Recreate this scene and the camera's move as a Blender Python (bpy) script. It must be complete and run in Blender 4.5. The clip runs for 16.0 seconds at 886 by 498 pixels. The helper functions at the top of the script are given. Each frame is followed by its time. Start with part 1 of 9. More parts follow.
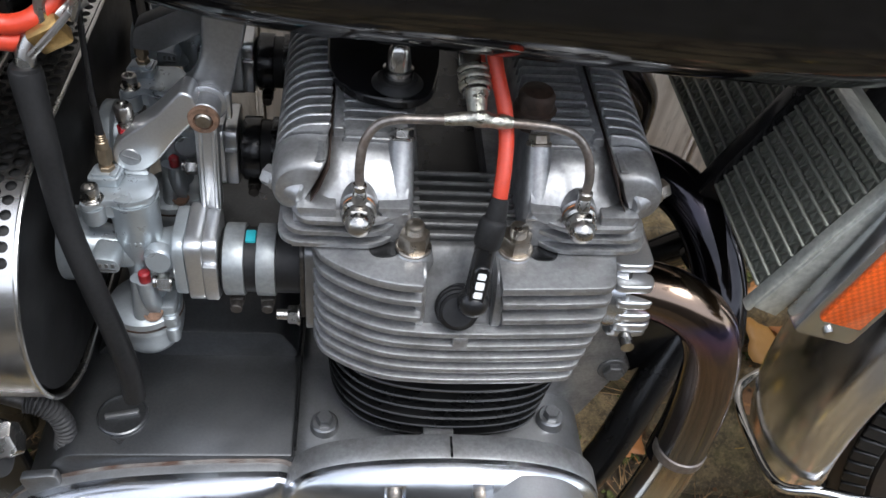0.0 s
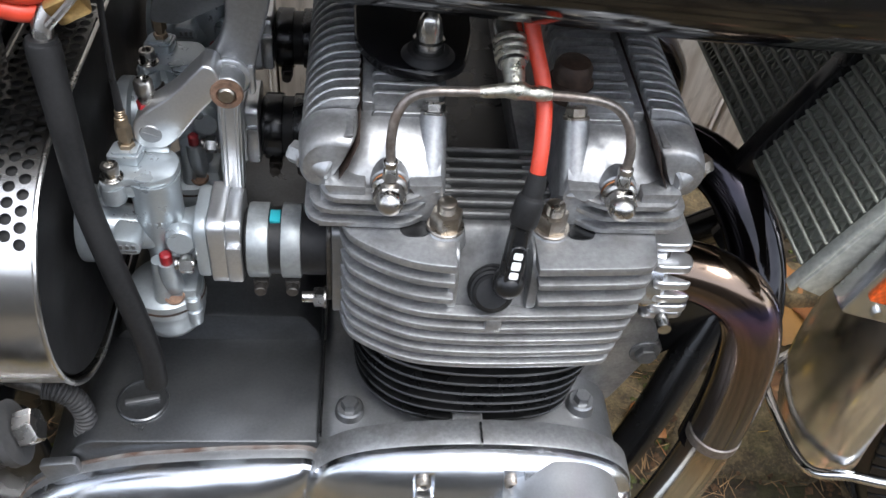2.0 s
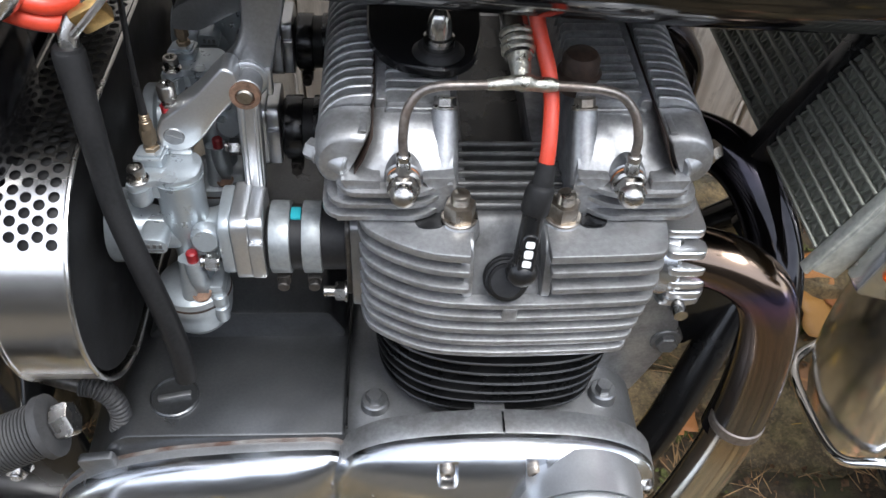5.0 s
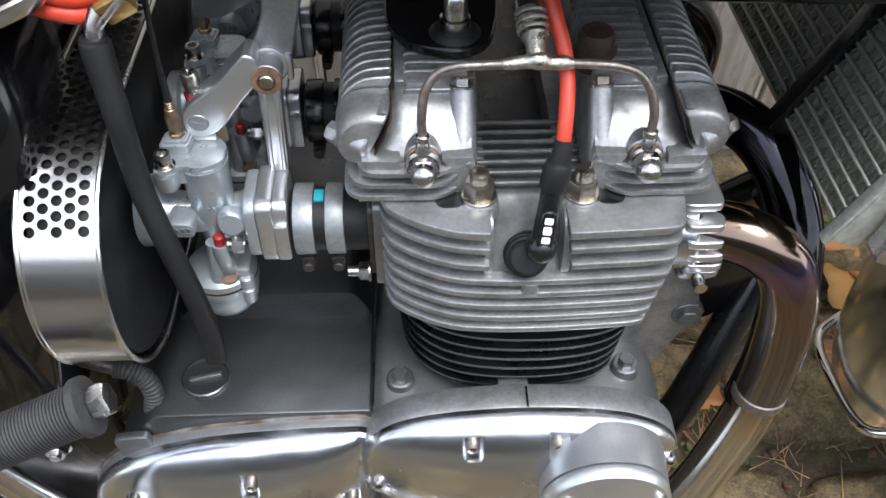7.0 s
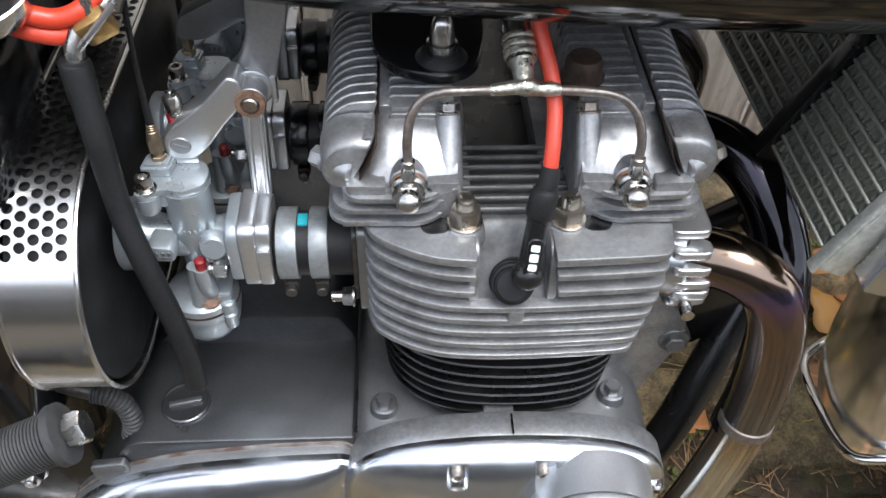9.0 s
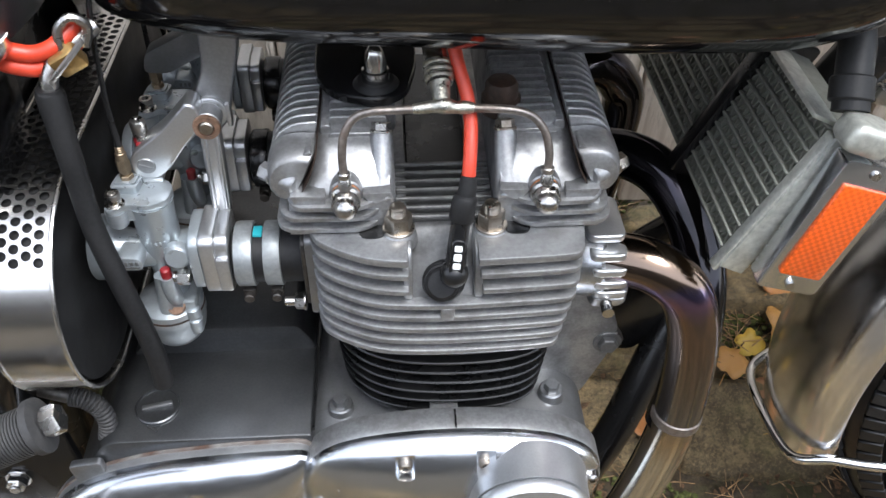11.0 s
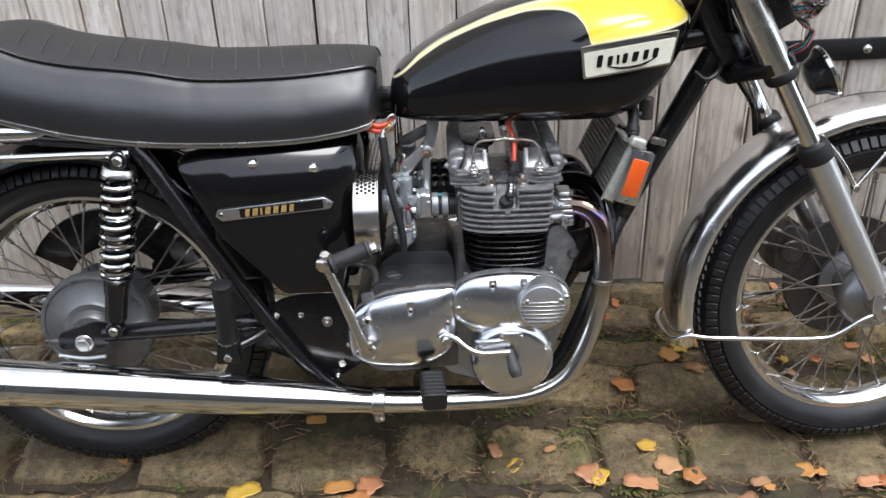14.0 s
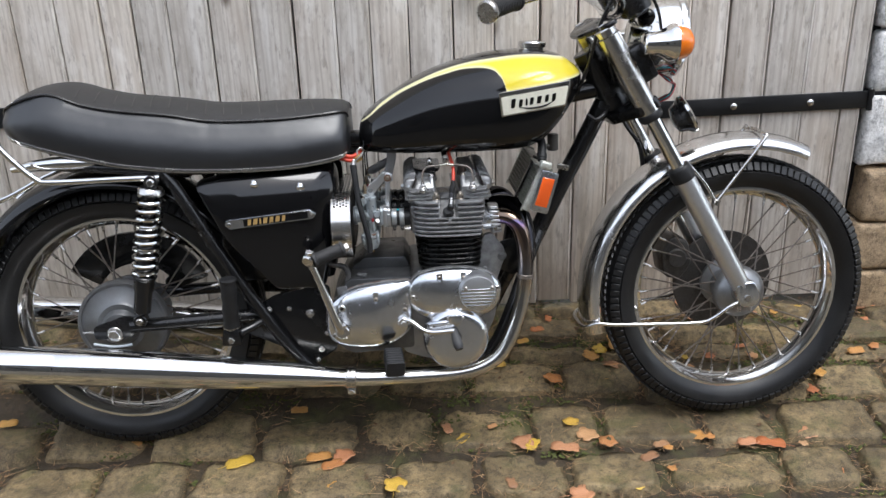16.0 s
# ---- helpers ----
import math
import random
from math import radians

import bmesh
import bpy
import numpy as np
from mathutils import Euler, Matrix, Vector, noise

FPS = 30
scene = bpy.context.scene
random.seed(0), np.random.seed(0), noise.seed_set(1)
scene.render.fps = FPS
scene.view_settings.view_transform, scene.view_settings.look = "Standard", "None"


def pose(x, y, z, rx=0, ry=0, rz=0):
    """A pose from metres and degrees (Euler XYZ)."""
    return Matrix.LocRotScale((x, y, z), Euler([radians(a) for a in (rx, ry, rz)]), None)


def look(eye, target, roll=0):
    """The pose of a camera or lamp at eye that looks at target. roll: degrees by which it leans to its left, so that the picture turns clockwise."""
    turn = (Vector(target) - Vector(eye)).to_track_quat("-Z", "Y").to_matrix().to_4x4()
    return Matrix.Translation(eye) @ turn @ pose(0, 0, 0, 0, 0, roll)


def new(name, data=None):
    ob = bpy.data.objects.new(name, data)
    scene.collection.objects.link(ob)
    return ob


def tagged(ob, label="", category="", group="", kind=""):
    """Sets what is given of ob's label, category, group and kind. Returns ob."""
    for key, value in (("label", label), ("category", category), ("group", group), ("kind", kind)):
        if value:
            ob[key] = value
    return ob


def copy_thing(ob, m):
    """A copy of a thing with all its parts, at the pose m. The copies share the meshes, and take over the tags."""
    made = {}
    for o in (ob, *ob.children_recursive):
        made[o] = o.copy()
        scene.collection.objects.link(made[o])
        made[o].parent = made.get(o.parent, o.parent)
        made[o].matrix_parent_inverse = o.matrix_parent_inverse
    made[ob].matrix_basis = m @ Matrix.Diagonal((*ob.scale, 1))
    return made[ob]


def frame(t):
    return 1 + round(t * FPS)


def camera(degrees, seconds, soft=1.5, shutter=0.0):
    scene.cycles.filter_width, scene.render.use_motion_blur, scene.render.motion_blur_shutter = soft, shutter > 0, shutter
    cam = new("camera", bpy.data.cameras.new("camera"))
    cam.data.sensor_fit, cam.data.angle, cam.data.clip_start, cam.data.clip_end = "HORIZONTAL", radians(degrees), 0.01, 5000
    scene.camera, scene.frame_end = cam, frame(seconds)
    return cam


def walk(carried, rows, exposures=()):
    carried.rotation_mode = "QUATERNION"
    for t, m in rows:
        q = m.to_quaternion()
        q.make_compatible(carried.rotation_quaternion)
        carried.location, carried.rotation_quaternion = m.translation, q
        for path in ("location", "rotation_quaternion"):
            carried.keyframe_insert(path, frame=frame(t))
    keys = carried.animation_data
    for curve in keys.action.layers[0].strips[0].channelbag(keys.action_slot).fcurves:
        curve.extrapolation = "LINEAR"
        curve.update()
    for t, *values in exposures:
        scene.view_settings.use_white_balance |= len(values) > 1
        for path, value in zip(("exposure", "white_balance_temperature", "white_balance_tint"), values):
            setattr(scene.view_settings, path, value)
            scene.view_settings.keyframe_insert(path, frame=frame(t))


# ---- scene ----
from mathutils.bvhtree import BVHTree
cam = camera(53.8, 16.0)
# seconds, place in metres, turn in degrees
PATH = [
    (0.0, -0.0154, -0.3509, 0.9672, 39.34, -5.70, -2.58),
    (0.5, -0.0087, -0.3344, 0.9524, 38.46, -6.26, -4.38),
    (1.0, -0.0111, -0.3307, 0.9497, 37.40, -6.40, -3.36),
    (1.5, -0.0246, -0.3386, 0.9502, 37.71, -5.79, -2.20),
    (2.0, -0.0262, -0.3412, 0.9514, 38.25, -5.15, -2.49),
    (2.5, -0.0239, -0.3439, 0.9501, 38.18, -4.95, -2.99),
    (3.0, -0.0219, -0.3413, 0.9529, 38.02, -5.05, -3.08),
    (3.5, -0.0220, -0.3432, 0.9559, 38.43, -4.82, -3.16),
    (4.0, -0.0225, -0.3442, 0.9540, 38.46, -4.37, -3.26),
    (6.3, -0.0056, -0.3658, 0.9689, 38.77, -0.57, -0.77),
    (6.5, -0.0051, -0.3649, 0.9709, 38.02, -0.71, -1.36),
    (7.0, -0.0154, -0.3603, 0.9621, 37.33, -0.48, -2.08),
    (7.5, -0.0180, -0.3545, 0.9624, 36.99, -0.74, -2.38),
    (8.0, -0.0201, -0.3508, 0.9627, 37.55, -1.09, -2.36),
    (8.5, -0.0177, -0.3525, 0.9604, 38.23, -1.20, -2.31),
    (9.0, -0.0148, -0.3533, 0.9600, 38.51, -1.44, -2.36),
    (9.2, -0.0141, -0.3545, 0.9599, 38.83, -1.43, -2.36),
    (11.3, 0.0204, -0.4369, 1.0036, 42.25, -0.38, -3.46),
    (11.5, 0.0156, -0.4724, 1.0240, 42.99, 0.07, -3.72),
    (12.0, -0.0355, -0.6337, 1.0740, 46.71, 1.08, -5.08),
    (12.5, -0.0337, -0.7828, 1.1300, 50.52, 1.76, -5.68),
    (13.0, 0.0156, -0.9837, 1.1751, 54.82, 0.42, -3.91),
    (13.5, 0.0234, -1.1921, 1.2380, 57.54, 1.33, -1.67),
    (14.0, -0.0662, -1.4041, 1.2508, 60.65, 1.68, -0.88),
    (14.5, -0.1456, -1.6005, 1.2535, 62.60, 0.79, -2.58),
    (15.0, -0.1029, -1.7521, 1.2564, 64.80, 0.13, -3.02),
    (15.5, -0.0608, -1.8705, 1.2597, 66.48, 0.78, -3.04),
    (16.0, -0.0431, -1.8905, 1.2605, 67.44, 1.66, -2.92),
]
# the film camera opens up a little over the first second, and closes as it draws back
EXPOSURES = [(0.0, 1.58), (0.8, 1.79), (1.6, 1.86), (9.2, 1.91), (11.5, 2.02), (12.0, 2.06), (12.5, 2.05), (13.0, 2.16), (13.5, 2.01), (14.0, 1.72), (16.0, 1.55)]
walk(cam, [(t, pose(*row)) for t, *row in PATH], EXPOSURES)

# ---- sky and light: overcast afternoon ----
world = bpy.data.worlds.new("sky")
scene.world = world
world.use_nodes = True
wn = world.node_tree.nodes
sky = wn.new("ShaderNodeTexSky")
sky.sky_type, sky.sun_disc = "NISHITA", False
sky.sun_elevation, sky.sun_rotation = radians(68), radians(155)
sky.air_density, sky.dust_density, sky.ozone_density = 1.0, 1.0, 2.0
haze = wn.new("ShaderNodeHueSaturation")
haze.inputs["Saturation"].default_value = 0.4
world.node_tree.links.new(sky.outputs[0], haze.inputs["Color"])
world.node_tree.links.new(haze.outputs[0], wn["Background"].inputs["Color"])
wn["Background"].inputs["Strength"].default_value = 0.15
sun = new("sun", bpy.data.lights.new("sun", "SUN"))
sun.data.energy, sun.data.angle, sun.data.color = 0.85, radians(28), (0.97, 0.985, 1.0)
sun.matrix_world = look((1.4, -1.5, 5.0), (0, 0, 0))


# ---- materials ----
def material(name):
    m = bpy.data.materials.new(name)
    m.use_nodes = True
    nodes, links = m.node_tree.nodes, m.node_tree.links
    return m, nodes, links, nodes["Principled BSDF"]


def noise_node(nodes, links, coords, scale, detail=4.0, stretch=None, rough=0.55):
    n = nodes.new("ShaderNodeTexNoise")
    n.inputs["Scale"].default_value, n.inputs["Detail"].default_value = scale, detail
    n.inputs["Roughness"].default_value = rough
    if stretch:
        mp = nodes.new("ShaderNodeMapping")
        mp.inputs["Scale"].default_value = stretch
        links.new(coords, mp.inputs["Vector"])
        coords = mp.outputs[0]
    links.new(coords, n.inputs["Vector"])
    return n.outputs["Fac"]


def mix_node(nodes, links, fac, a, b):
    n = nodes.new("ShaderNodeMix")
    n.data_type = "RGBA"
    for sock, v in ((n.inputs["Factor"], fac), (n.inputs[6], a), (n.inputs[7], b)):
        if isinstance(v, (tuple, list)):
            sock.default_value = (*v, 1)[:4]
        elif isinstance(v, float):
            sock.default_value = v
        else:
            links.new(v, sock)
    return n.outputs[2]


def ramp_node(nodes, links, fac, stops):
    n = nodes.new("ShaderNodeValToRGB")
    el = n.color_ramp.elements
    while len(el) < len(stops):
        el.new(0.5)
    for e, (p, c) in zip(el, stops):
        e.position, e.color = p, (c, c, c, 1) if isinstance(c, float) else (*c, 1)
    links.new(fac, n.inputs["Fac"])
    return n.outputs["Color"]


def surface(name, base, rough, metal=0.0, spread=0.25, grain=180.0, blot=14.0, bump=0.15, dirt=None, dirt_amount=0.4,
            rough_spread=0.12, coat=0.0, stretch=None, spec=0.5, wave=0.0):
    """A painted, cast or polished surface: colour varied at two scales, dirt in patches, uneven gloss, fine relief."""
    m, nodes, links, b = material(name)
    co = nodes.new("ShaderNodeTexCoord").outputs["Object"]
    fine = noise_node(nodes, links, co, grain, 5.0, stretch)
    wide = noise_node(nodes, links, co, blot, 5.0, stretch)
    lo = tuple(c * (1 - spread) for c in base)
    hi = tuple(min(1.0, c * (1 + spread)) for c in base)
    col = mix_node(nodes, links, ramp_node(nodes, links, fine, [(0.3, 0.0), (0.7, 1.0)]), lo, hi)
    if dirt:
        mask = ramp_node(nodes, links, wide, [(0.62 - 0.35 * dirt_amount, 0.0), (0.85 - 0.2 * dirt_amount, dirt_amount)])
        col = mix_node(nodes, links, mask, col, dirt)
    links.new(col, b.inputs["Base Color"])
    rr = nodes.new("ShaderNodeMapRange")
    rr.inputs["To Min"].default_value, rr.inputs["To Max"].default_value = max(0.02, rough - rough_spread), rough + rough_spread
    rr.inputs["From Min"].default_value, rr.inputs["From Max"].default_value = 0.3, 0.7
    links.new(wide, rr.inputs["Value"])
    links.new(rr.outputs[0], b.inputs["Roughness"])
    b.inputs["Metallic"].default_value = metal
    b.inputs["Specular IOR Level"].default_value = spec
    b.inputs["Coat Weight"].default_value = coat
    b.inputs["Coat Roughness"].default_value = 0.04
    if bump:
        bp = nodes.new("ShaderNodeBump")
        bp.inputs["Strength"].default_value, bp.inputs["Distance"].default_value = bump, 0.0006
        links.new(fine, bp.inputs["Height"])
        links.new(bp.outputs[0], b.inputs["Normal"])
        if wave:
            wv = nodes.new("ShaderNodeBump")
            wv.inputs["Strength"].default_value, wv.inputs["Distance"].default_value = 1.0, wave
            links.new(noise_node(nodes, links, co, blot * 1.3, 1.0), wv.inputs["Height"])
            links.new(wv.outputs[0], bp.inputs["Normal"])
    return m


CHROME = surface("chrome", (0.72, 0.72, 0.71), 0.09, 1.0, 0.04, 300, 22, 0.02, (0.45, 0.42, 0.38), 0.12, 0.05)
DRUM = surface("brake_drum_alloy", (0.17, 0.175, 0.18), 0.42, 0.7, 0.1, 500, 20, 0.1, (0.12, 0.115, 0.11), 0.5)
GUARD_METAL = surface("polished_guard_metal", (0.78, 0.78, 0.785), 0.20, 1.0, 0.05, 300, 22, 0.03, (0.6, 0.58, 0.55), 0.2, 0.08)
SATIN = surface("brushed_band_metal", (0.66, 0.645, 0.62), 0.24, 1.0, 0.05, 500, 34, 0.03, (0.42, 0.37, 0.31), 0.3, 0.06, stretch=(0.06, 1, 1))
CHROME_DULL = surface("dull_chrome", (0.58, 0.57, 0.55), 0.22, 1.0, 0.1, 300, 30, 0.05, (0.3, 0.26, 0.22), 0.35, 0.08)
ALU_CAST = surface("cast_aluminium", (0.40, 0.405, 0.41), 0.45, 0.8, 0.15, 420, 48, 0.22, (0.13, 0.124, 0.118), 0.68, 0.12)
# Dark alloy; on the valley fins it stands in for the tank's shade.
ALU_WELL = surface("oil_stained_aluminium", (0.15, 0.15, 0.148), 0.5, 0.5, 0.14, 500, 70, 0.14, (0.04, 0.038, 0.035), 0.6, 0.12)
ALU_BRIGHT = surface("machined_aluminium", (0.58, 0.59, 0.60), 0.34, 0.9, 0.05, 700, 40, 0.05, (0.40, 0.40, 0.395), 0.3, 0.06)
ALU_DULL = surface("dull_cast_aluminium", (0.30, 0.305, 0.31), 0.42, 0.75, 0.08, 600, 45, 0.10, (0.16, 0.155, 0.15), 0.45, 0.10)
ALU_GREY = surface("weathered_aluminium", (0.27, 0.275, 0.282), 0.42, 0.88, 0.08, 600, 26, 0.10, (0.12, 0.115, 0.11), 0.5, 0.1)
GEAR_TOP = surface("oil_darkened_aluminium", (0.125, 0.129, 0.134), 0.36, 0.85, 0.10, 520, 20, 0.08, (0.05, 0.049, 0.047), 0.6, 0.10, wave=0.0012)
ALU_POLISH = surface("polished_aluminium", (0.64, 0.66, 0.69), 0.23, 1.0, 0.03, 700, 30, 0.012, (0.42, 0.425, 0.435), 0.4, 0.05, wave=0.0005)
ALU_DIE = surface("die_cast_aluminium", (0.36, 0.395, 0.415), 0.36, 0.6, 0.05, 700, 40, 0.06, (0.24, 0.245, 0.245), 0.4)
STEEL = surface("plated_steel", (0.47, 0.455, 0.43), 0.28, 1.0, 0.14, 300, 90, 0.10, (0.22, 0.15, 0.10), 0.4)
STEEL_WARM = surface("tarnished_steel", (0.40, 0.36, 0.31), 0.34, 1.0, 0.16, 300, 110, 0.14, (0.15, 0.095, 0.06), 0.5)
RUST_LINE = surface("dark_rust", (0.035, 0.022, 0.016), 0.6, 0.2, 0.5, 300, 90, 0.3, (0.10, 0.05, 0.028), 0.5)
RUST_LIP = surface("rust_spotted_alloy", (0.46, 0.44, 0.41), 0.42, 0.7, 0.2, 300, 75, 0.3, (0.13, 0.055, 0.03), 0.85)
RUST = surface("rusty_steel", (0.20, 0.12, 0.08), 0.7, 0.4, 0.5, 300, 60, 0.5, (0.4, 0.34, 0.3), 0.5)
BLACK_PAINT = surface("black_enamel", (0.004, 0.004, 0.0045), 0.11, 0.0, 0.3, 90, 9, 0.0, (0.009, 0.009, 0.0085), 0.25, 0.03)
FRAME_BLACK = surface("frame_black_enamel", (0.007, 0.007, 0.0075), 0.22, 0.0, 0.4, 200, 20, 0.04, (0.013, 0.012, 0.011), 0.35)
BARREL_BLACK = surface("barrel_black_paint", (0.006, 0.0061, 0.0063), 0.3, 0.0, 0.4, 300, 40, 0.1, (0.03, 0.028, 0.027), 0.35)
RUBBER = surface("black_rubber", (0.011, 0.011, 0.0115), 0.5, 0.0, 0.3, 500, 30, 0.1, (0.022, 0.0215, 0.021), 0.35, spec=0.3)
RUBBER_GREY = surface("worn_grey_rubber", (0.027, 0.027, 0.028), 0.6, 0.0, 0.25, 500, 40, 0.15, (0.085, 0.08, 0.075), 0.5)
TYRE = surface("tyre_rubber", (0.008, 0.008, 0.0085), 0.42, 0.0, 0.35, 300, 18, 0.2, (0.020, 0.0195, 0.018), 0.4, spec=0.4)
PLASTIC = surface("black_plastic", (0.008, 0.008, 0.0085), 0.28, 0.0, 0.2, 200, 30, 0.03)
RED_HOSE = surface("red_silicone", (0.56, 0.05, 0.022), 0.38, 0.0, 0.1, 300, 60, 0.1, (0.35, 0.06, 0.04), 0.25)
TEAL = surface("teal_mark", (0.02, 0.35, 0.4), 0.5, 0.0, 0.1)
RED_BIT = surface("red_plastic", (0.22, 0.012, 0.016), 0.34, 0.0, 0.2)
STITCH = surface("pale_thread", (0.07, 0.066, 0.06), 0.7)
WHITE_PRINT = surface("white_print", (0.75, 0.75, 0.74), 0.5, 0.0, 0.08)
BADGE_CREAM = surface("cream_badge_enamel", (0.74, 0.72, 0.6), 0.3, 0.0, 0.06, 200, 30, 0.02, (0.5, 0.45, 0.33), 0.2)
GOLD_PRINT = surface("gold_print", (0.42, 0.27, 0.10), 0.4, 0.3, 0.15)
BRASS = surface("old_brass", (0.5, 0.33, 0.13), 0.4, 0.9, 0.3, 300, 80, 0.2, (0.16, 0.1, 0.05), 0.5)
BRASS_DULL = surface("dull_brass", (0.36, 0.285, 0.20), 0.36, 0.9, 0.15, 300, 90, 0.1, (0.17, 0.12, 0.08), 0.5)
COPPER = surface("copper_washer", (0.6, 0.25, 0.11), 0.35, 1.0, 0.2)
OIL_PIPE = surface("brown_plated_pipe", (0.24, 0.215, 0.195), 0.4, 0.8, 0.3, 300, 90, 0.2, (0.15, 0.09, 0.06), 0.5)
SOLDER = surface("solder", (0.5, 0.485, 0.42), 0.35, 1.0, 0.3, 500, 160, 1.0)
HOSE_GREY = surface("grey_clip_band", (0.30, 0.32, 0.325), 0.45, 0.6, 0.15, 300, 40, 0.15, (0.2, 0.17, 0.14), 0.4)
COOLER = surface("oil_cooler_paint", (0.19, 0.193, 0.165), 0.40, 0.35, 0.2, 300, 60, 0.1, (0.21, 0.21, 0.18), 0.45)
COOLER_END = surface("oil_cooler_alloy", (0.52, 0.53, 0.48), 0.45, 0.6, 0.2, 260, 40, 0.2, (0.2, 0.19, 0.16), 0.5)
DARK_STEEL = surface("dark_steel", (0.09, 0.085, 0.08), 0.45, 0.8, 0.3, 300, 40, 0.2, (0.05, 0.03, 0.02), 0.4)


def exhaust_metal():
    """Chrome header heated to bronze, violet and blue near the head, plain chrome lower down."""
    m, nodes, links, b = material("heat_tinted_chrome")
    co = nodes.new("ShaderNodeTexCoord").outputs["Object"]
    xyz = nodes.new("ShaderNodeSeparateXYZ")
    links.new(co, xyz.inputs[0])
    wob = noise_node(nodes, links, co, 30, 4.0)
    add = nodes.new("ShaderNodeMath")
    add.operation = "MULTIPLY_ADD"
    add.inputs[1].default_value = 0.022
    links.new(wob, add.inputs[0])
    links.new(xyz.outputs["Z"], add.inputs[2])
    mr = nodes.new("ShaderNodeMapRange")
    mr.inputs["From Min"].default_value, mr.inputs["From Max"].default_value = 0.30, 0.625
    links.new(add.outputs[0], mr.inputs["Value"])
    col = ramp_node(nodes, links, mr.outputs[0], [(0.0, (0.62, 0.61, 0.585)), (0.30, (0.56, 0.54, 0.50)), (0.37, (0.48, 0.40, 0.31)), (0.44, (0.20, 0.20, 0.22)), (0.56, (0.185, 0.165, 0.16)), (0.68, (0.20, 0.155, 0.135)), (0.755, (0.21, 0.155, 0.13)), (0.795, (0.25, 0.155, 0.24)), (0.815, (0.17, 0.145, 0.27)), (0.835, (0.20, 0.145, 0.11)), (1.0, (0.19, 0.155, 0.125))])
    links.new(col, b.inputs["Base Color"])
    b.inputs["Metallic"].default_value, b.inputs["Roughness"].default_value = 1.0, 0.15
    return m


HEADER = exhaust_metal()
BLUED = surface("blued_black_pipe", (0.032, 0.031, 0.034), 0.10, 0.95, 0.3, 60, 25, 0.01, (0.075, 0.065, 0.095), 0.4, 0.04)


def tank_paint():
    """Black enamel with a yellow scallop, edged in cream, along the upper flank."""
    m, nodes, links, b = material("black_and_yellow_enamel")
    co = nodes.new("ShaderNodeTexCoord").outputs["Object"]
    xyz = nodes.new("ShaderNodeSeparateXYZ")
    links.new(co, xyz.inputs[0])

    def curve(points):
        mr = nodes.new("ShaderNodeMapRange")
        mr.inputs["From Min"].default_value, mr.inputs["From Max"].default_value = -0.2, 0.4
        links.new(xyz.outputs["X"], mr.inputs["Value"])
        n = nodes.new("ShaderNodeFloatCurve")
        c = n.mapping.curves[0]
        while len(c.points) < len(points):
            c.points.new(0.5, 0.5)
        for p, (x, z) in zip(c.points, points):
            p.location = ((x + 0.2) / 0.6, (z - 0.7) / 0.25)
            p.handle_type = "AUTO"
        n.mapping.update()
        links.new(mr.outputs[0], n.inputs["Value"])
        out = nodes.new("ShaderNodeMath")
        out.operation = "MULTIPLY_ADD"
        out.inputs[1].default_value, out.inputs[2].default_value = 0.25, 0.7
        links.new(n.outputs[0], out.inputs[0])
        return out.outputs[0]

    def step(a, bb, width=0.0012):
        s = nodes.new("ShaderNodeMath")
        s.operation = "SUBTRACT"
        links.new(a, s.inputs[0])
        links.new(bb, s.inputs[1])
        mr = nodes.new("ShaderNodeMapRange")
        mr.inputs["From Min"].default_value, mr.inputs["From Max"].default_value = -width, width
        links.new(s.outputs[0], mr.inputs["Value"])
        return s.outputs[0], mr.outputs[0]

    low = curve(TANK_LOW)
    high = curve(TANK_HIGH)
    dlow, above = step(xyz.outputs["Z"], low)
    dhigh, below = step(high, xyz.outputs["Z"])
    both = nodes.new("ShaderNodeMath")
    both.operation = "MULTIPLY"
    links.new(above, both.inputs[0])
    links.new(below, both.inputs[1])
    least = nodes.new("ShaderNodeMath")
    least.operation = "MINIMUM"
    links.new(dlow, least.inputs[0])
    links.new(dhigh, least.inputs[1])
    edge = ramp_node(nodes, links, least.outputs[0], [(0.0, 1.0), (0.0032, 1.0), (0.0042, 0.0)])
    yellow = mix_node(nodes, links, noise_node(nodes, links, co, 12, 3.0), (0.62, 0.50, 0.03), (0.70, 0.57, 0.06))
    yellow = mix_node(nodes, links, edge, yellow, (0.75, 0.71, 0.5))
    col = mix_node(nodes, links, both.outputs[0], (0.004, 0.004, 0.0045), yellow)
    links.new(col, b.inputs["Base Color"])
    b.inputs["Roughness"].default_value = 0.10
    return m


TANK_LOW = [(-0.2, 0.74), (-0.13, 0.786), (-0.09, 0.817), (-0.03, 0.852), (0.05, 0.881), (0.1, 0.891), (0.143, 0.889), (0.161, 0.876), (0.170, 0.858), (0.176, 0.843), (0.2, 0.846), (0.26, 0.855), (0.33, 0.866), (0.4, 0.875)]
TANK_HIGH = [(-0.2, 0.742), (-0.13, 0.789), (-0.09, 0.822), (-0.01, 0.866), (0.068, 0.894), (0.145, 0.908), (0.24, 0.914), (0.325, 0.905), (0.4, 0.905)]


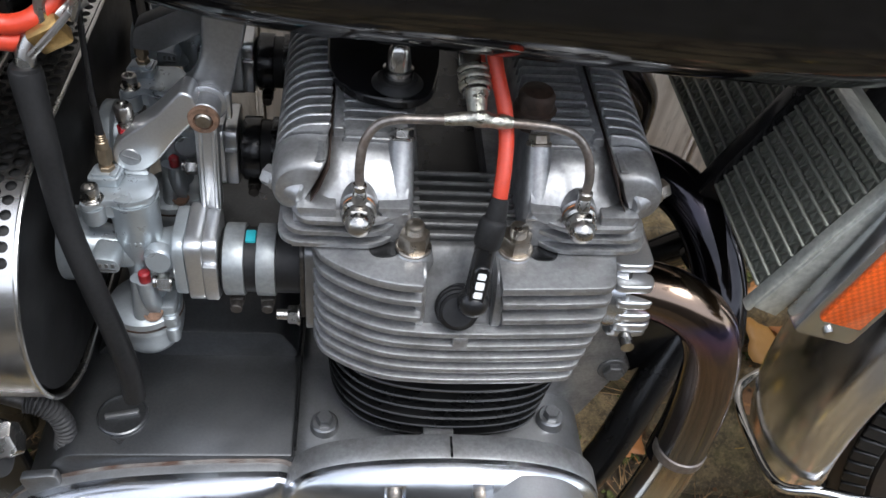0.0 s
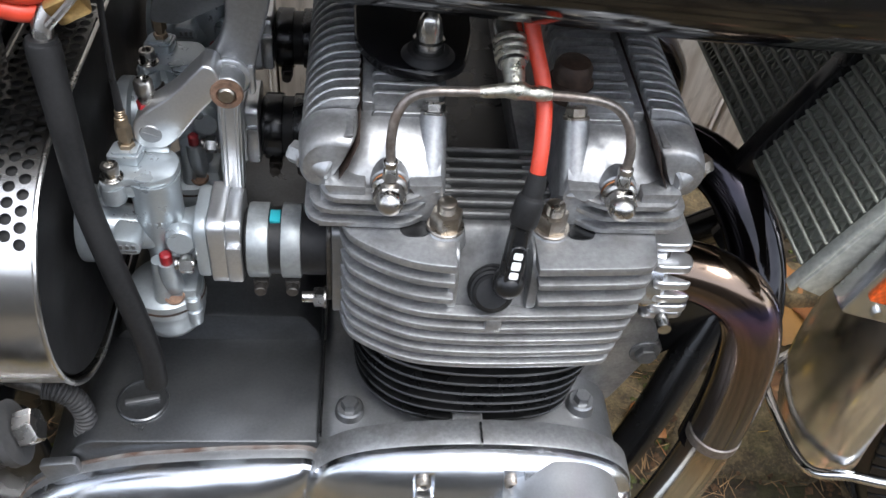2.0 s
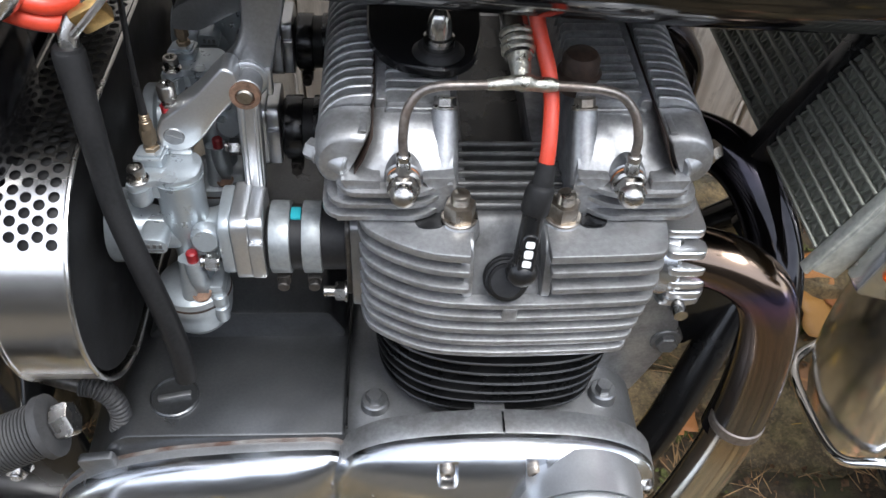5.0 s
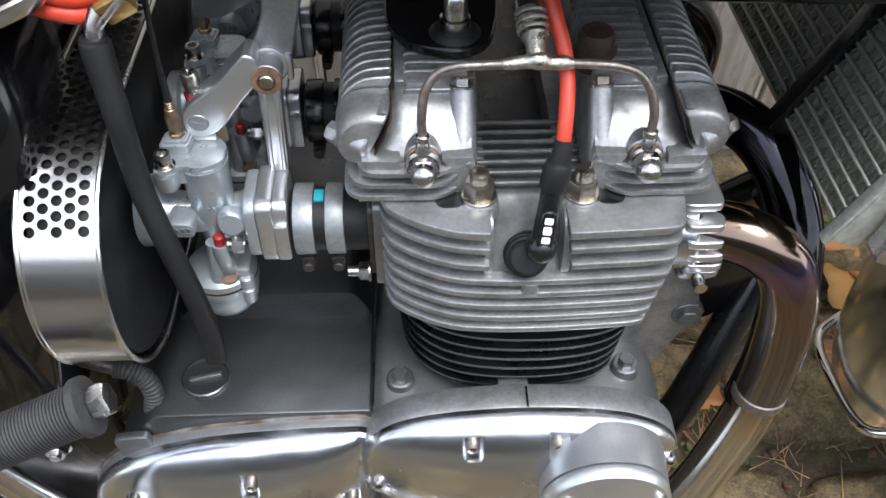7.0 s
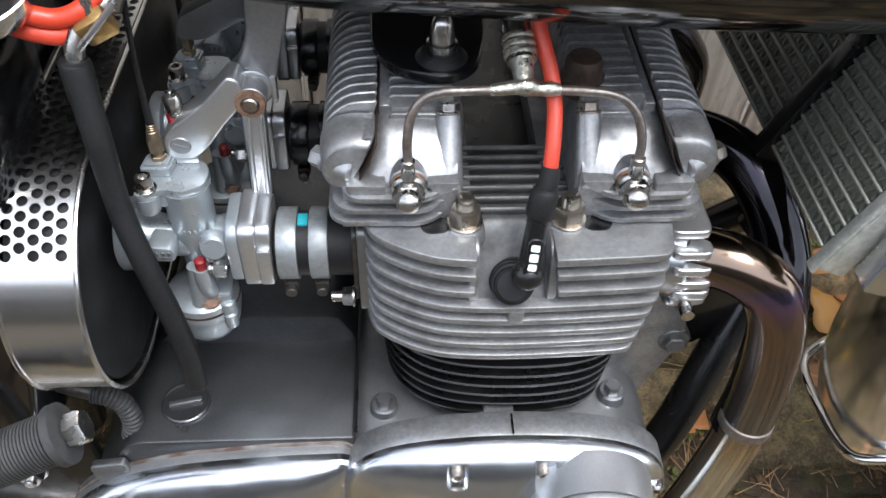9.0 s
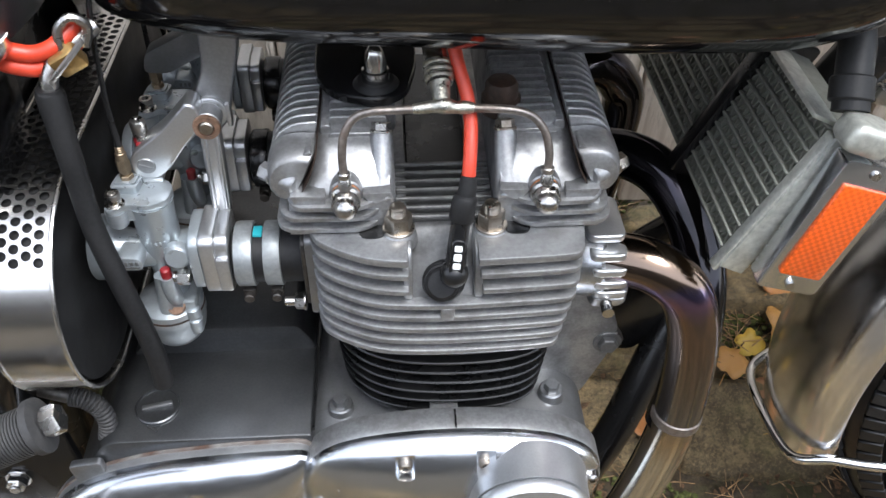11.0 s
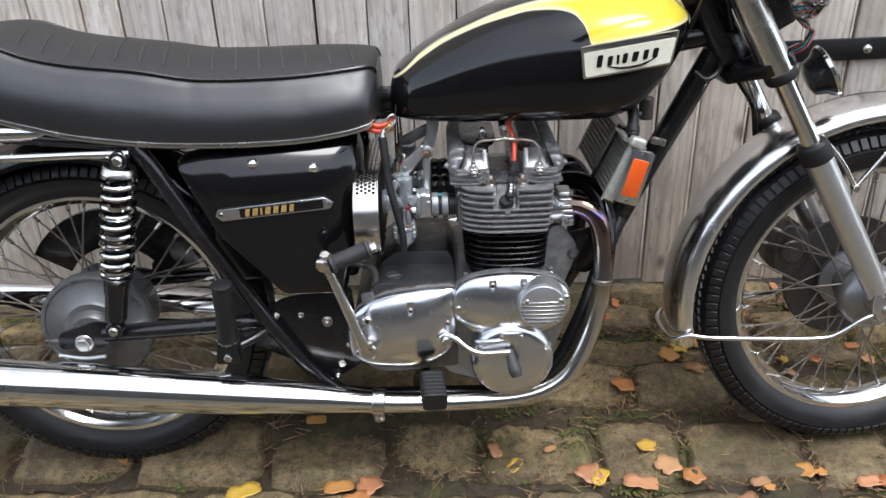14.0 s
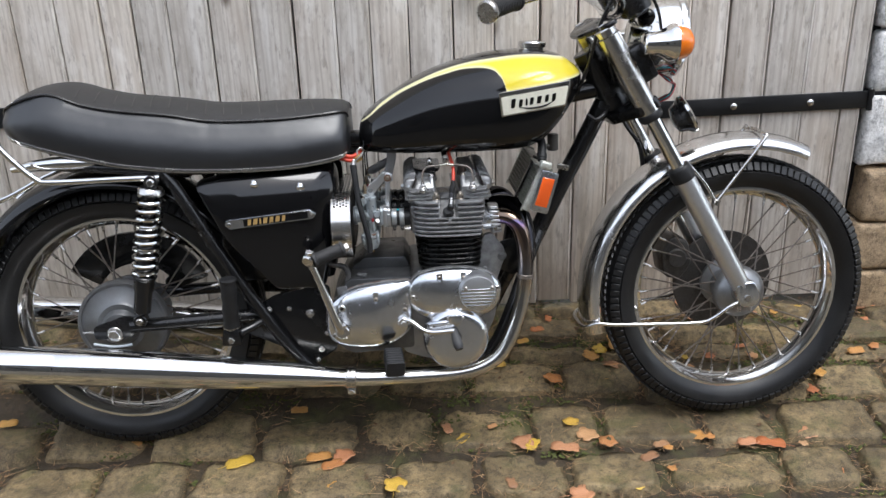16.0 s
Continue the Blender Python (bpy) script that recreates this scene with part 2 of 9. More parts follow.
def seat_vinyl():
    m, nodes, links, b = material("black_vinyl")
    co = nodes.new("ShaderNodeTexCoord").outputs["Object"]
    fine = noise_node(nodes, links, co, 600, 3.0)
    wide = noise_node(nodes, links, co, 9, 4.0)
    col = mix_node(nodes, links, wide, (0.009, 0.0097, 0.0112), (0.019, 0.0202, 0.0225))
    links.new(col, b.inputs["Base Color"])
    rr = nodes.new("ShaderNodeMapRange")
    rr.inputs["To Min"].default_value, rr.inputs["To Max"].default_value = 0.28, 0.44
    links.new(wide, rr.inputs["Value"])
    links.new(rr.outputs[0], b.inputs["Roughness"])
    b.inputs["Specular IOR Level"].default_value = 0.72
    bp = nodes.new("ShaderNodeBump")
    bp.inputs["Strength"].default_value, bp.inputs["Distance"].default_value = 0.3, 0.0005
    links.new(fine, bp.inputs["Height"])
    links.new(bp.outputs[0], b.inputs["Normal"])
    sag = nodes.new("ShaderNodeBump")
    sag.inputs["Strength"].default_value, sag.inputs["Distance"].default_value = 1.0, 0.0035
    links.new(noise_node(nodes, links, co, 11, 2.0), sag.inputs["Height"])
    links.new(sag.outputs[0], bp.inputs["Normal"])
    return m


def seat_basket():
    """Woven grey-brown top panel."""
    m, nodes, links, b = material("basket_weave_vinyl")
    co = nodes.new("ShaderNodeTexCoord").outputs["Object"]
    mp = nodes.new("ShaderNodeMapping")
    mp.inputs["Rotation"].default_value = (0, 0, radians(45))
    links.new(co, mp.inputs["Vector"])
    ck = nodes.new("ShaderNodeTexChecker")
    ck.inputs["Scale"].default_value = 260
    links.new(mp.outputs[0], ck.inputs["Vector"])
    wide = noise_node(nodes, links, co, 14, 4.0)
    a = mix_node(nodes, links, ck.outputs["Fac"], (0.015, 0.0142, 0.014), (0.030, 0.028, 0.027))
    links.new(mix_node(nodes, links, wide, a, (0.021, 0.0205, 0.020)), b.inputs["Base Color"])
    b.inputs["Roughness"].default_value = 0.6
    bp = nodes.new("ShaderNodeBump")
    bp.inputs["Strength"].default_value, bp.inputs["Distance"].default_value = 0.4, 0.0006
    links.new(ck.outputs["Fac"], bp.inputs["Height"])
    links.new(bp.outputs[0], b.inputs["Normal"])
    return m


VINYL, BASKET = seat_vinyl(), seat_basket()
TANK_PAINT = tank_paint()


def lens_plastic(name, colour, rough=0.12):
    m, nodes, links, b = material(name)
    co = nodes.new("ShaderNodeTexCoord").outputs["Object"]
    ck = nodes.new("ShaderNodeTexChecker")
    ck.inputs["Scale"].default_value = 420
    links.new(co, ck.inputs["Vector"])
    links.new(mix_node(nodes, links, ck.outputs["Fac"], tuple(c * 0.75 for c in colour), colour), b.inputs["Base Color"])
    b.inputs["Roughness"].default_value = rough
    b.inputs["Coat Weight"].default_value = 0.8
    bp = nodes.new("ShaderNodeBump")
    bp.inputs["Strength"].default_value, bp.inputs["Distance"].default_value = 0.35, 0.0008
    links.new(ck.outputs["Fac"], bp.inputs["Height"])
    links.new(bp.outputs[0], b.inputs["Normal"])
    return m


REFLECTOR = lens_plastic("orange_reflector_plastic", (0.85, 0.115, 0.012))
AMBER = lens_plastic("amber_lens_plastic", (0.85, 0.19, 0.01))


def wood():
    """Weathered grey oak: long grain, knots and stains, each plank with its own tone."""
    m, nodes, links, b = material("weathered_oak")
    co = nodes.new("ShaderNodeTexCoord").outputs["Object"]
    info = nodes.new("ShaderNodeObjectInfo")
    shift = nodes.new("ShaderNodeVectorMath")
    shift.operation = "MULTIPLY_ADD"
    shift.inputs[1].default_value = (1, 1, 1)
    mul = nodes.new("ShaderNodeMath")
    mul.operation = "MULTIPLY"
    mul.inputs[1].default_value = 37.0
    links.new(info.outputs["Random"], mul.inputs[0])
    links.new(co, shift.inputs[0])
    links.new(mul.outputs[0], shift.inputs[2])
    co2 = shift.outputs[0]
    grain = noise_node(nodes, links, co2, 130, 6.0, (1, 1, 0.035), 0.65)
    streak = noise_node(nodes, links, co2, 26, 5.0, (1, 1, 0.09))
    stain = noise_node(nodes, links, co2, 5, 5.0, (1, 1, 0.6))
    wave = nodes.new("ShaderNodeTexWave")
    wave.wave_type, wave.bands_direction = "BANDS", "X"
    wave.inputs["Scale"].default_value, wave.inputs["Distortion"].default_value = 16, 16.0
    wave.inputs["Detail"].default_value, wave.inputs["Detail Scale"].default_value = 3.0, 0.6
    mp = nodes.new("ShaderNodeMapping")
    mp.inputs["Scale"].default_value = (1, 1, 0.07)
    links.new(co2, mp.inputs["Vector"])
    links.new(mp.outputs[0], wave.inputs["Vector"])
    a = mix_node(nodes, links, ramp_node(nodes, links, grain, [(0.35, 0.0), (0.65, 1.0)]), (0.50, 0.455, 0.40), (0.70, 0.655, 0.595))
    a = mix_node(nodes, links, ramp_node(nodes, links, wave.outputs["Fac"], [(0.0, 0.6), (0.45, 0.0)]), a, (0.34, 0.29, 0.24))
    warm = mix_node(nodes, links, info.outputs["Random"], (0.60, 0.56, 0.51), (0.53, 0.43, 0.33))
    a = mix_node(nodes, links, 0.35, a, warm)
    a = mix_node(nodes, links, ramp_node(nodes, links, streak, [(0.5, 0.0), (0.72, 0.6)]), a, (0.80, 0.77, 0.73))
    a = mix_node(nodes, links, ramp_node(nodes, links, stain, [(0.52, 0.0), (0.75, 0.6)]), a, (0.35, 0.265, 0.195))
    knot = nodes.new("ShaderNodeTexVoronoi")
    knot.inputs["Scale"].default_value = 7.0
    km = nodes.new("ShaderNodeMapping")
    km.inputs["Scale"].default_value = (1, 1, 0.55)
    links.new(co2, km.inputs["Vector"])
    links.new(km.outputs[0], knot.inputs["Vector"])
    a = mix_node(nodes, links, ramp_node(nodes, links, knot.outputs["Distance"], [(0.04, 0.85), (0.12, 0.0)]), a, (0.12, 0.085, 0.06))
    blotch = noise_node(nodes, links, co2, 11, 6.0, (1, 1, 0.4), 0.7)
    a = mix_node(nodes, links, ramp_node(nodes, links, blotch, [(0.38, 0.5), (0.5, 0.0)]), a, (0.36, 0.315, 0.265))
    a = mix_node(nodes, links, ramp_node(nodes, links, blotch, [(0.56, 0.0), (0.7, 0.55)]), a, (0.84, 0.81, 0.76))
    speck = noise_node(nodes, links, co2, 75, 5.0, (1, 1, 0.22), 0.7)
    a = mix_node(nodes, links, ramp_node(nodes, links, speck, [(0.34, 0.55), (0.46, 0.0)]), a, (0.25, 0.21, 0.175))
    tone = nodes.new("ShaderNodeHueSaturation")
    tr = nodes.new("ShaderNodeMapRange")
    tr.inputs["To Min"].default_value, tr.inputs["To Max"].default_value = 0.92, 1.26
    links.new(info.outputs["Random"], tr.inputs["Value"])
    links.new(tr.outputs[0], tone.inputs["Value"])
    links.new(a, tone.inputs["Color"])
    links.new(tone.outputs[0], b.inputs["Base Color"])
    b.inputs["Roughness"].default_value = 0.8
    bp = nodes.new("ShaderNodeBump")
    bp.inputs["Strength"].default_value, bp.inputs["Distance"].default_value = 0.6, 0.0015
    links.new(grain, bp.inputs["Height"])
    links.new(bp.outputs[0], b.inputs["Normal"])
    return m


def stone(name, tones, moss=0.3, scale=1.0):
    """Worn sandstone with pits, dark blotches and some moss; each block has its own tone."""
    m, nodes, links, b = material(name)
    geo = nodes.new("ShaderNodeNewGeometry").outputs["Position"]
    info = nodes.new("ShaderNodeObjectInfo")
    base = ramp_node(nodes, links, info.outputs["Random"], [(i / (len(tones) - 1), c) for i, c in enumerate(tones)])
    blot = noise_node(nodes, links, geo, 22 * scale, 6.0, None, 0.65)
    fine = noise_node(nodes, links, geo, 260 * scale, 5.0, None, 0.7)
    col = mix_node(nodes, links, ramp_node(nodes, links, blot, [(0.42, 0.0), (0.66, 0.85)]), base, tuple(c * 0.4 for c in tones[0]))
    worn = noise_node(nodes, links, geo, 55 * scale, 5.0, None, 0.7)
    col = mix_node(nodes, links, ramp_node(nodes, links, worn, [(0.38, 0.8), (0.50, 0.0)]), col, tuple(c * 0.35 for c in tones[2]))
    col = mix_node(nodes, links, ramp_node(nodes, links, worn, [(0.56, 0.0), (0.70, 0.5)]), col, tuple(min(0.9, c * 1.5) for c in tones[1]))
    col = mix_node(nodes, links, ramp_node(nodes, links, fine, [(0.34, 0.4), (0.50, 0.0)]), col, tuple(min(0.9, c * 1.35) for c in tones[1]))
    col = mix_node(nodes, links, ramp_node(nodes, links, fine, [(0.53, 0.0), (0.66, 0.55)]), col, tuple(c * 0.3 for c in tones[0]))
    damp = noise_node(nodes, links, geo, 2.6 * scale, 4.0, None, 0.6)
    col = mix_node(nodes, links, ramp_node(nodes, links, damp, [(0.42, 0.0), (0.62, 0.6 if moss > 0.4 else 0.05)]), col, tuple(c * 0.35 for c in tones[0]))
    mo = noise_node(nodes, links, geo, 7 * scale, 5.0, None, 0.7)
    col = mix_node(nodes, links, ramp_node(nodes, links, mo, [(0.60 - 0.12 * moss, 0.0), (0.78 - 0.1 * moss, moss)]), col, (0.075, 0.082, 0.022))
    links.new(col, b.inputs["Base Color"])
    rr = nodes.new("ShaderNodeMapRange")
    rr.inputs["To Min"].default_value, rr.inputs["To Max"].default_value = 0.5, 0.8
    links.new(blot, rr.inputs["Value"])
    links.new(rr.outputs[0], b.inputs["Roughness"])
    bp = nodes.new("ShaderNodeBump")
    bp.inputs["Strength"].default_value, bp.inputs["Distance"].default_value = 1.0, 0.008
    mixh = nodes.new("ShaderNodeMath")
    mixh.operation = "MULTIPLY_ADD"
    mixh.inputs[1].default_value = 0.35
    links.new(fine, mixh.inputs[0])
    links.new(blot, mixh.inputs[2])
    links.new(mixh.outputs[0], bp.inputs["Height"])
    links.new(bp.outputs[0], b.inputs["Normal"])
    return m


OAK = wood()
# Lane and houses out of view, toned dark to dim what the metal reflects.
GREY_SETT = stone("lane_setts", [(0.098, 0.081, 0.057), (0.125, 0.104, 0.073), (0.106, 0.088, 0.062)], 0.1)
UNSEEN_WALL = stone("dark_house_stone", [(0.10, 0.094, 0.085), (0.125, 0.117, 0.105), (0.11, 0.103, 0.093)], 0.1, 0.4)
SETT_STONE = stone("sett_sandstone", [(0.155, 0.114, 0.060), (0.330, 0.235, 0.112), (0.165, 0.124, 0.070), (0.400, 0.290, 0.145), (0.200, 0.146, 0.076), (0.320, 0.232, 0.118)], 0.7)
WALL_STONE = stone("wall_sandstone", [(0.40, 0.285, 0.165), (0.50, 0.36, 0.215), (0.36, 0.26, 0.165), (0.45, 0.33, 0.20)], 0.2)
WHITE_STONE = stone("limewashed_stone", [(0.82, 0.815, 0.8), (0.86, 0.855, 0.84), (0.8, 0.79, 0.77)], 0.0, 0.6)
SOIL = stone("damp_joint_soil", [(0.066, 0.044, 0.023), (0.085, 0.057, 0.029), (0.058, 0.042, 0.022)], 0.9)
IRON = surface("black_iron", (0.008, 0.0085, 0.0095), 0.4, 0.1, 0.3, 200, 20, 0.5, (0.02, 0.02, 0.021), 0.35)


def leaf_skin():
    """Fallen leaves, each its own tone from yellow through orange to brown."""
    m, nodes, links, b = material("autumn_leaf")
    co = nodes.new("ShaderNodeTexCoord").outputs["Object"]
    info = nodes.new("ShaderNodeObjectInfo")
    base = ramp_node(nodes, links, info.outputs["Random"], [(0.0, (0.55, 0.36, 0.05)), (0.18, (0.46, 0.22, 0.065)), (0.36, (0.42, 0.125, 0.045)), (0.52, (0.48, 0.235, 0.12)), (0.68, (0.18, 0.075, 0.038)), (0.84, (0.50, 0.30, 0.15)), (1.0, (0.40, 0.165, 0.055))])
    n = noise_node(nodes, links, co, 160, 5.0)
    col = mix_node(nodes, links, ramp_node(nodes, links, n, [(0.5, 0.0), (0.72, 0.7)]), base, (0.12, 0.05, 0.02))
    links.new(col, b.inputs["Base Color"])
    b.inputs["Roughness"].default_value = 0.5
    return m


LEAF = leaf_skin()
CRUMB = stone("leaf_crumb", [(0.14, 0.07, 0.03), (0.2, 0.11, 0.05), (0.07, 0.04, 0.022)], 0.1, 3.0)
STRAW = surface("dry_straw", (0.34, 0.21, 0.10), 0.7, 0.0, 0.6, 40, 9)
GREEN = surface("moss_green", (0.075, 0.085, 0.020), 0.9, 0.0, 0.5, 300, 40, 0.5)


# ---- mesh helpers ----
def part(name, bm, mat, parent, label="", m=None, angle=38.0):
    """Links a bmesh as one mesh object under a thing or a part."""
    bmesh.ops.recalc_face_normals(bm, faces=bm.faces)
    lim = radians(angle)
    for f in bm.faces:
        f.smooth = True
    for e in bm.edges:
        if len(e.link_faces) == 2 and e.calc_face_angle(0) > lim:
            e.smooth = False
    me = bpy.data.meshes.new(name)
    bm.to_mesh(me)
    bm.free()
    me.materials.append(mat)
    ob = new(name, me)
    if parent:
        ob.parent = parent
    if m is not None:
        ob.matrix_local = m
    if label:
        ob["label"] = label
    return ob


def again(ob, m, parent=None):
    """One more object on the same mesh."""
    o = new(ob.name.split(".")[0], ob.data)
    o.parent = parent or ob.parent
    o.matrix_local = m
    return o


def group_part(name, parent, label=""):
    o = new(name)
    o.parent = parent
    o.empty_display_size = 0.02
    if label:
        o["label"] = label
    return o


def B():
    return bmesh.new()


def frame_of(d):
    d = Vector(d).normalized()
    return d.to_track_quat("Z", "Y").to_matrix().to_4x4()


def bevel(bm, w, seg=2, angle=30.0, faces=None):
    es = [e for e in bm.edges if len(e.link_faces) == 2 and e.calc_face_angle(0) > radians(angle)]
    if es and w > 0:
        bmesh.ops.bevel(bm, geom=es, offset=w, segments=seg, profile=0.5, affect="EDGES", clamp_overlap=True)
    return bm


def box(bm, c, s, m=None, bev=0.0, seg=2):
    t = bmesh.new()
    bmesh.ops.create_cube(t, size=1.0)
    bmesh.ops.scale(t, vec=s, verts=t.verts)
    if bev:
        bevel(t, bev, seg)
    mm = Matrix.Translation(c) @ (m or Matrix())
    t.transform(mm)
    me = bpy.data.meshes.new("tmp")
    t.to_mesh(me)
    t.free()
    bm.from_mesh(me)
    bpy.data.meshes.remove(me)
    return bm


def ring(bm, pts):
    return [bm.verts.new(p) for p in pts]


def skin(bm, rings, closed=True, caps=True, loop=False):
    """Quads between rings of equal length."""
    n = len(rings[0])
    pairs = list(zip(rings, rings[1:])) + ([(rings[-1], rings[0])] if loop else [])
    for a, b in pairs:
        for i in range(n if closed else n - 1):
            j = (i + 1) % n
            bm.faces.new((a[i], a[j], b[j], b[i]))
    if caps and closed and not loop:
        bm.faces.new(list(reversed(rings[0])))
        bm.faces.new(rings[-1])
    return bm


def lathe(bm, profile, m=None, seg=24, caps=True, flute=None):
    """profile: (radius, height) along z; m places it."""
    m = m or Matrix()
    rings = []
    for r, h in profile:
        rr = max(r, 1e-5)
        rings.append(ring(bm, [m @ Vector((rr * math.cos(a), rr * math.sin(a), h)) for a in [2 * math.pi * i / seg for i in range(seg)]]))
    return skin(bm, rings, True, caps)


def cyl(bm, p0, p1, r, r1=None, seg=20, bev=0.0):
    p0, p1 = Vector(p0), Vector(p1)
    L = (p1 - p0).length
    r1 = r if r1 is None else r1
    m = Matrix.Translation(p0) @ frame_of(p1 - p0)
    prof = [(r, 0), (r1, L)] if not bev else [(r - bev, 0), (r, bev), (r1, L - bev), (r1 - bev, L)]
    return lathe(bm, prof, m, seg)


def spline(pts, n=8):
    """Catmull-Rom through the points."""
    P = [Vector(p) for p in pts]
    P = [2 * P[0] - P[1]] + P + [2 * P[-1] - P[-2]]
    out = []
    for i in range(1, len(P) - 2):
        for k in range(n):
            t = k / n
            a, b, c, d = P[i - 1:i + 3]
            out.append(0.5 * ((2 * b) + (c - a) * t + (2 * a - 5 * b + 4 * c - d) * t * t + (3 * b - a - 3 * c + d) * t ** 3))
    out.append(P[-2])
    return out


def tube(bm, pts, r, seg=12, n=8, caps=True, smooth=True):
    """A round tube along a smooth path; r may be a list of one radius a given point."""
    C = spline(pts, n) if smooth and len(pts) > 2 else [Vector(p) for p in pts]
    if isinstance(r, (list, tuple)):
        rv = [v.x for v in spline([(q, 0, 0) for q in r], n)] if len(C) != len(r) else list(r)
    else:
        rv = [r] * len(C)
    tang = [(C[min(i + 1, len(C) - 1)] - C[max(i - 1, 0)]).normalized() for i in range(len(C))]
    up = Vector((0, 0, 1)) if abs(tang[0].z) < 0.9 else Vector((1, 0, 0))
    u = (up - tang[0] * up.dot(tang[0])).normalized()
    rings = []
    for p, t, rr in zip(C, tang, rv):
        u = (u - t * u.dot(t)).normalized()
        w = t.cross(u)
        rings.append(ring(bm, [p + rr * (math.cos(a) * u + math.sin(a) * w) for a in [2 * math.pi * k / seg for k in range(seg)]]))
    return skin(bm, rings, True, caps)


def prism(bm, poly, lo, hi, axis="y", m=None, bev=0.0, seg=2, taper=0.0):
    """A polygon pushed out along an axis: 'y' takes (x, z), 'z' takes (x, y), 'x' takes (y, z)."""
    t = bmesh.new()
    put = {"y": lambda a, b, h: (a, h, b), "z": lambda a, b, h: (a, b, h), "x": lambda a, b, h: (h, a, b)}[axis]
    ca = sum(p[0] for p in poly) / len(poly)
    cb = sum(p[1] for p in poly) / len(poly)
    k = 1.0 - taper
    r0 = ring(t, [put(a, b, lo) for a, b in poly])
    r1 = ring(t, [put(ca + (a - ca) * k, cb + (b - cb) * k, hi) for a, b in poly])
    skin(t, [r0, r1])
    bmesh.ops.recalc_face_normals(t, faces=t.faces)
    if bev:
        bevel(t, bev, seg)
    if m:
        t.transform(m)
    me = bpy.data.meshes.new("tmp")
    t.to_mesh(me)
    t.free()
    bm.from_mesh(me)
    bpy.data.meshes.remove(me)
    return bm


def hexa(bm, p, d, r, h, dome=0.0):
    """A hexagon nut or bolt head at p, pointing along d."""
    m = Matrix.Translation(p) @ frame_of(d)
    lathe(bm, [(r, 0), (r, h * 0.85), (r * 0.88, h)], m, 6)
    if dome:
        lathe(bm, [(dome, h * 0.9), (dome, h * 1.1), (dome * 0.85, h * 1.5), (dome * 0.5, h * 1.78), (0, h * 1.88)], m, 14)
    return bm


def rounded(poly, r, n=4):
    """Rounds the corners of a 2D polygon."""
    out = []
    k = len(poly)
    for i in range(k):
        p, a, b = Vector(poly[i]), Vector(poly[i - 1]), Vector(poly[(i + 1) % k])
        rr = r[i] if isinstance(r, (list, tuple)) else r
        da, db = (a - p), (b - p)
        rr_ = min(rr, da.length * 0.49, db.length * 0.49)
        s, e = p + da.normalized() * rr_, p + db.normalized() * rr_
        for j in range(n + 1):
            t = j / n
            out.append(tuple((1 - t) ** 2 * s + 2 * t * (1 - t) * p + t * t * e))
    return out


def mirror_x(bm, about):
    bmesh.ops.scale(bm, vec=(-1, 1, 1), verts=bm.verts)
    bmesh.ops.translate(bm, vec=(2 * about, 0, 0), verts=bm.verts)
    bmesh.ops.reverse_faces(bm, faces=bm.faces)
    return bm

# ---- the place: cobbled lane, plank door, stone jamb, unseen houses added across the lane ----
DOOR_Y, DOOR_YAW = 0.46, -1.7


def ground_z(y):
    """The lane falls gently away from the door."""
    if y > 0:
        return 0.2 * min(y, 0.6)
    return 0.04 * max(y, -3.0)


def make_ground():
    bm = B()
    xs = [-80, -8, -3, -1.5, 0, 1.5, 3, 8, 80]
    ys = [-80, -20, -3, -2, -1, -0.5, -0.2, 0, 0.1, 0.2, 0.3, 0.4, 0.6, 6, 80]
    rows = [[bm.verts.new((x, y, ground_z(y) - 0.014)) for x in xs] for y in ys]
    for a, b in zip(rows, rows[1:]):
        for i in range(len(xs) - 1):
            bm.faces.new((a[i], a[i + 1], b[i + 1], b[i]))
    return tagged(part("ground", bm, SOIL, None), "damp dark soil and moss between the stone setts", "ground", kind="structure")


ground = make_ground()

door = new("door_1")
tagged(door, "weathered grey oak plank double door with black iron strap hinge", "door", kind="structure")
door.matrix_world = pose(0, DOOR_Y, 0, 0, 0, DOOR_YAW)
JOINTS = [-1.72, -1.6, -1.49, -1.38, -1.27, -1.16, -1.053, -0.94, -0.826, -0.743, -0.65, -0.543, -0.434, -0.326, -0.215, -0.125, -0.022, 0.095, 0.204,
          0.324, 0.423, 0.517, 0.628, 0.724, 0.827, 0.938, 1.05, 1.158, 1.215]
DOOR_FOOT, DOOR_HEAD = 0.10, 2.25


def make_planks():
    rng = random.Random(4)
    for a, b in zip(JOINTS, JOINTS[1:]):
        bm = B()
        w, foot = b - a - 0.0035, DOOR_FOOT + rng.uniform(-0.004, 0.006)
        box(bm, (0, 0.014, (foot + DOOR_HEAD) / 2), (w, 0.028, DOOR_HEAD - foot), None, 0.0035, 2)
        # bead along one edge
        box(bm, (w / 2 - 0.006, -0.0008, (foot + DOOR_HEAD) / 2), (0.0045, 0.0035, DOOR_HEAD - foot - 0.002), None, 0.0012, 1)
        part("plank", bm, OAK, door, m=pose((a + b) / 2, rng.uniform(-0.0025, 0.0025), 0, 0, rng.uniform(-0.12, 0.12), rng.uniform(-0.4, 0.4)))
    bm = B()
    box(bm, (-0.25, 0.036, (DOOR_FOOT + DOOR_HEAD) / 2 + 0.05), (3.0, 0.012, DOOR_HEAD - DOOR_FOOT - 0.1))
    part("backing", bm, IRON, door, "dark inner face behind the joints")


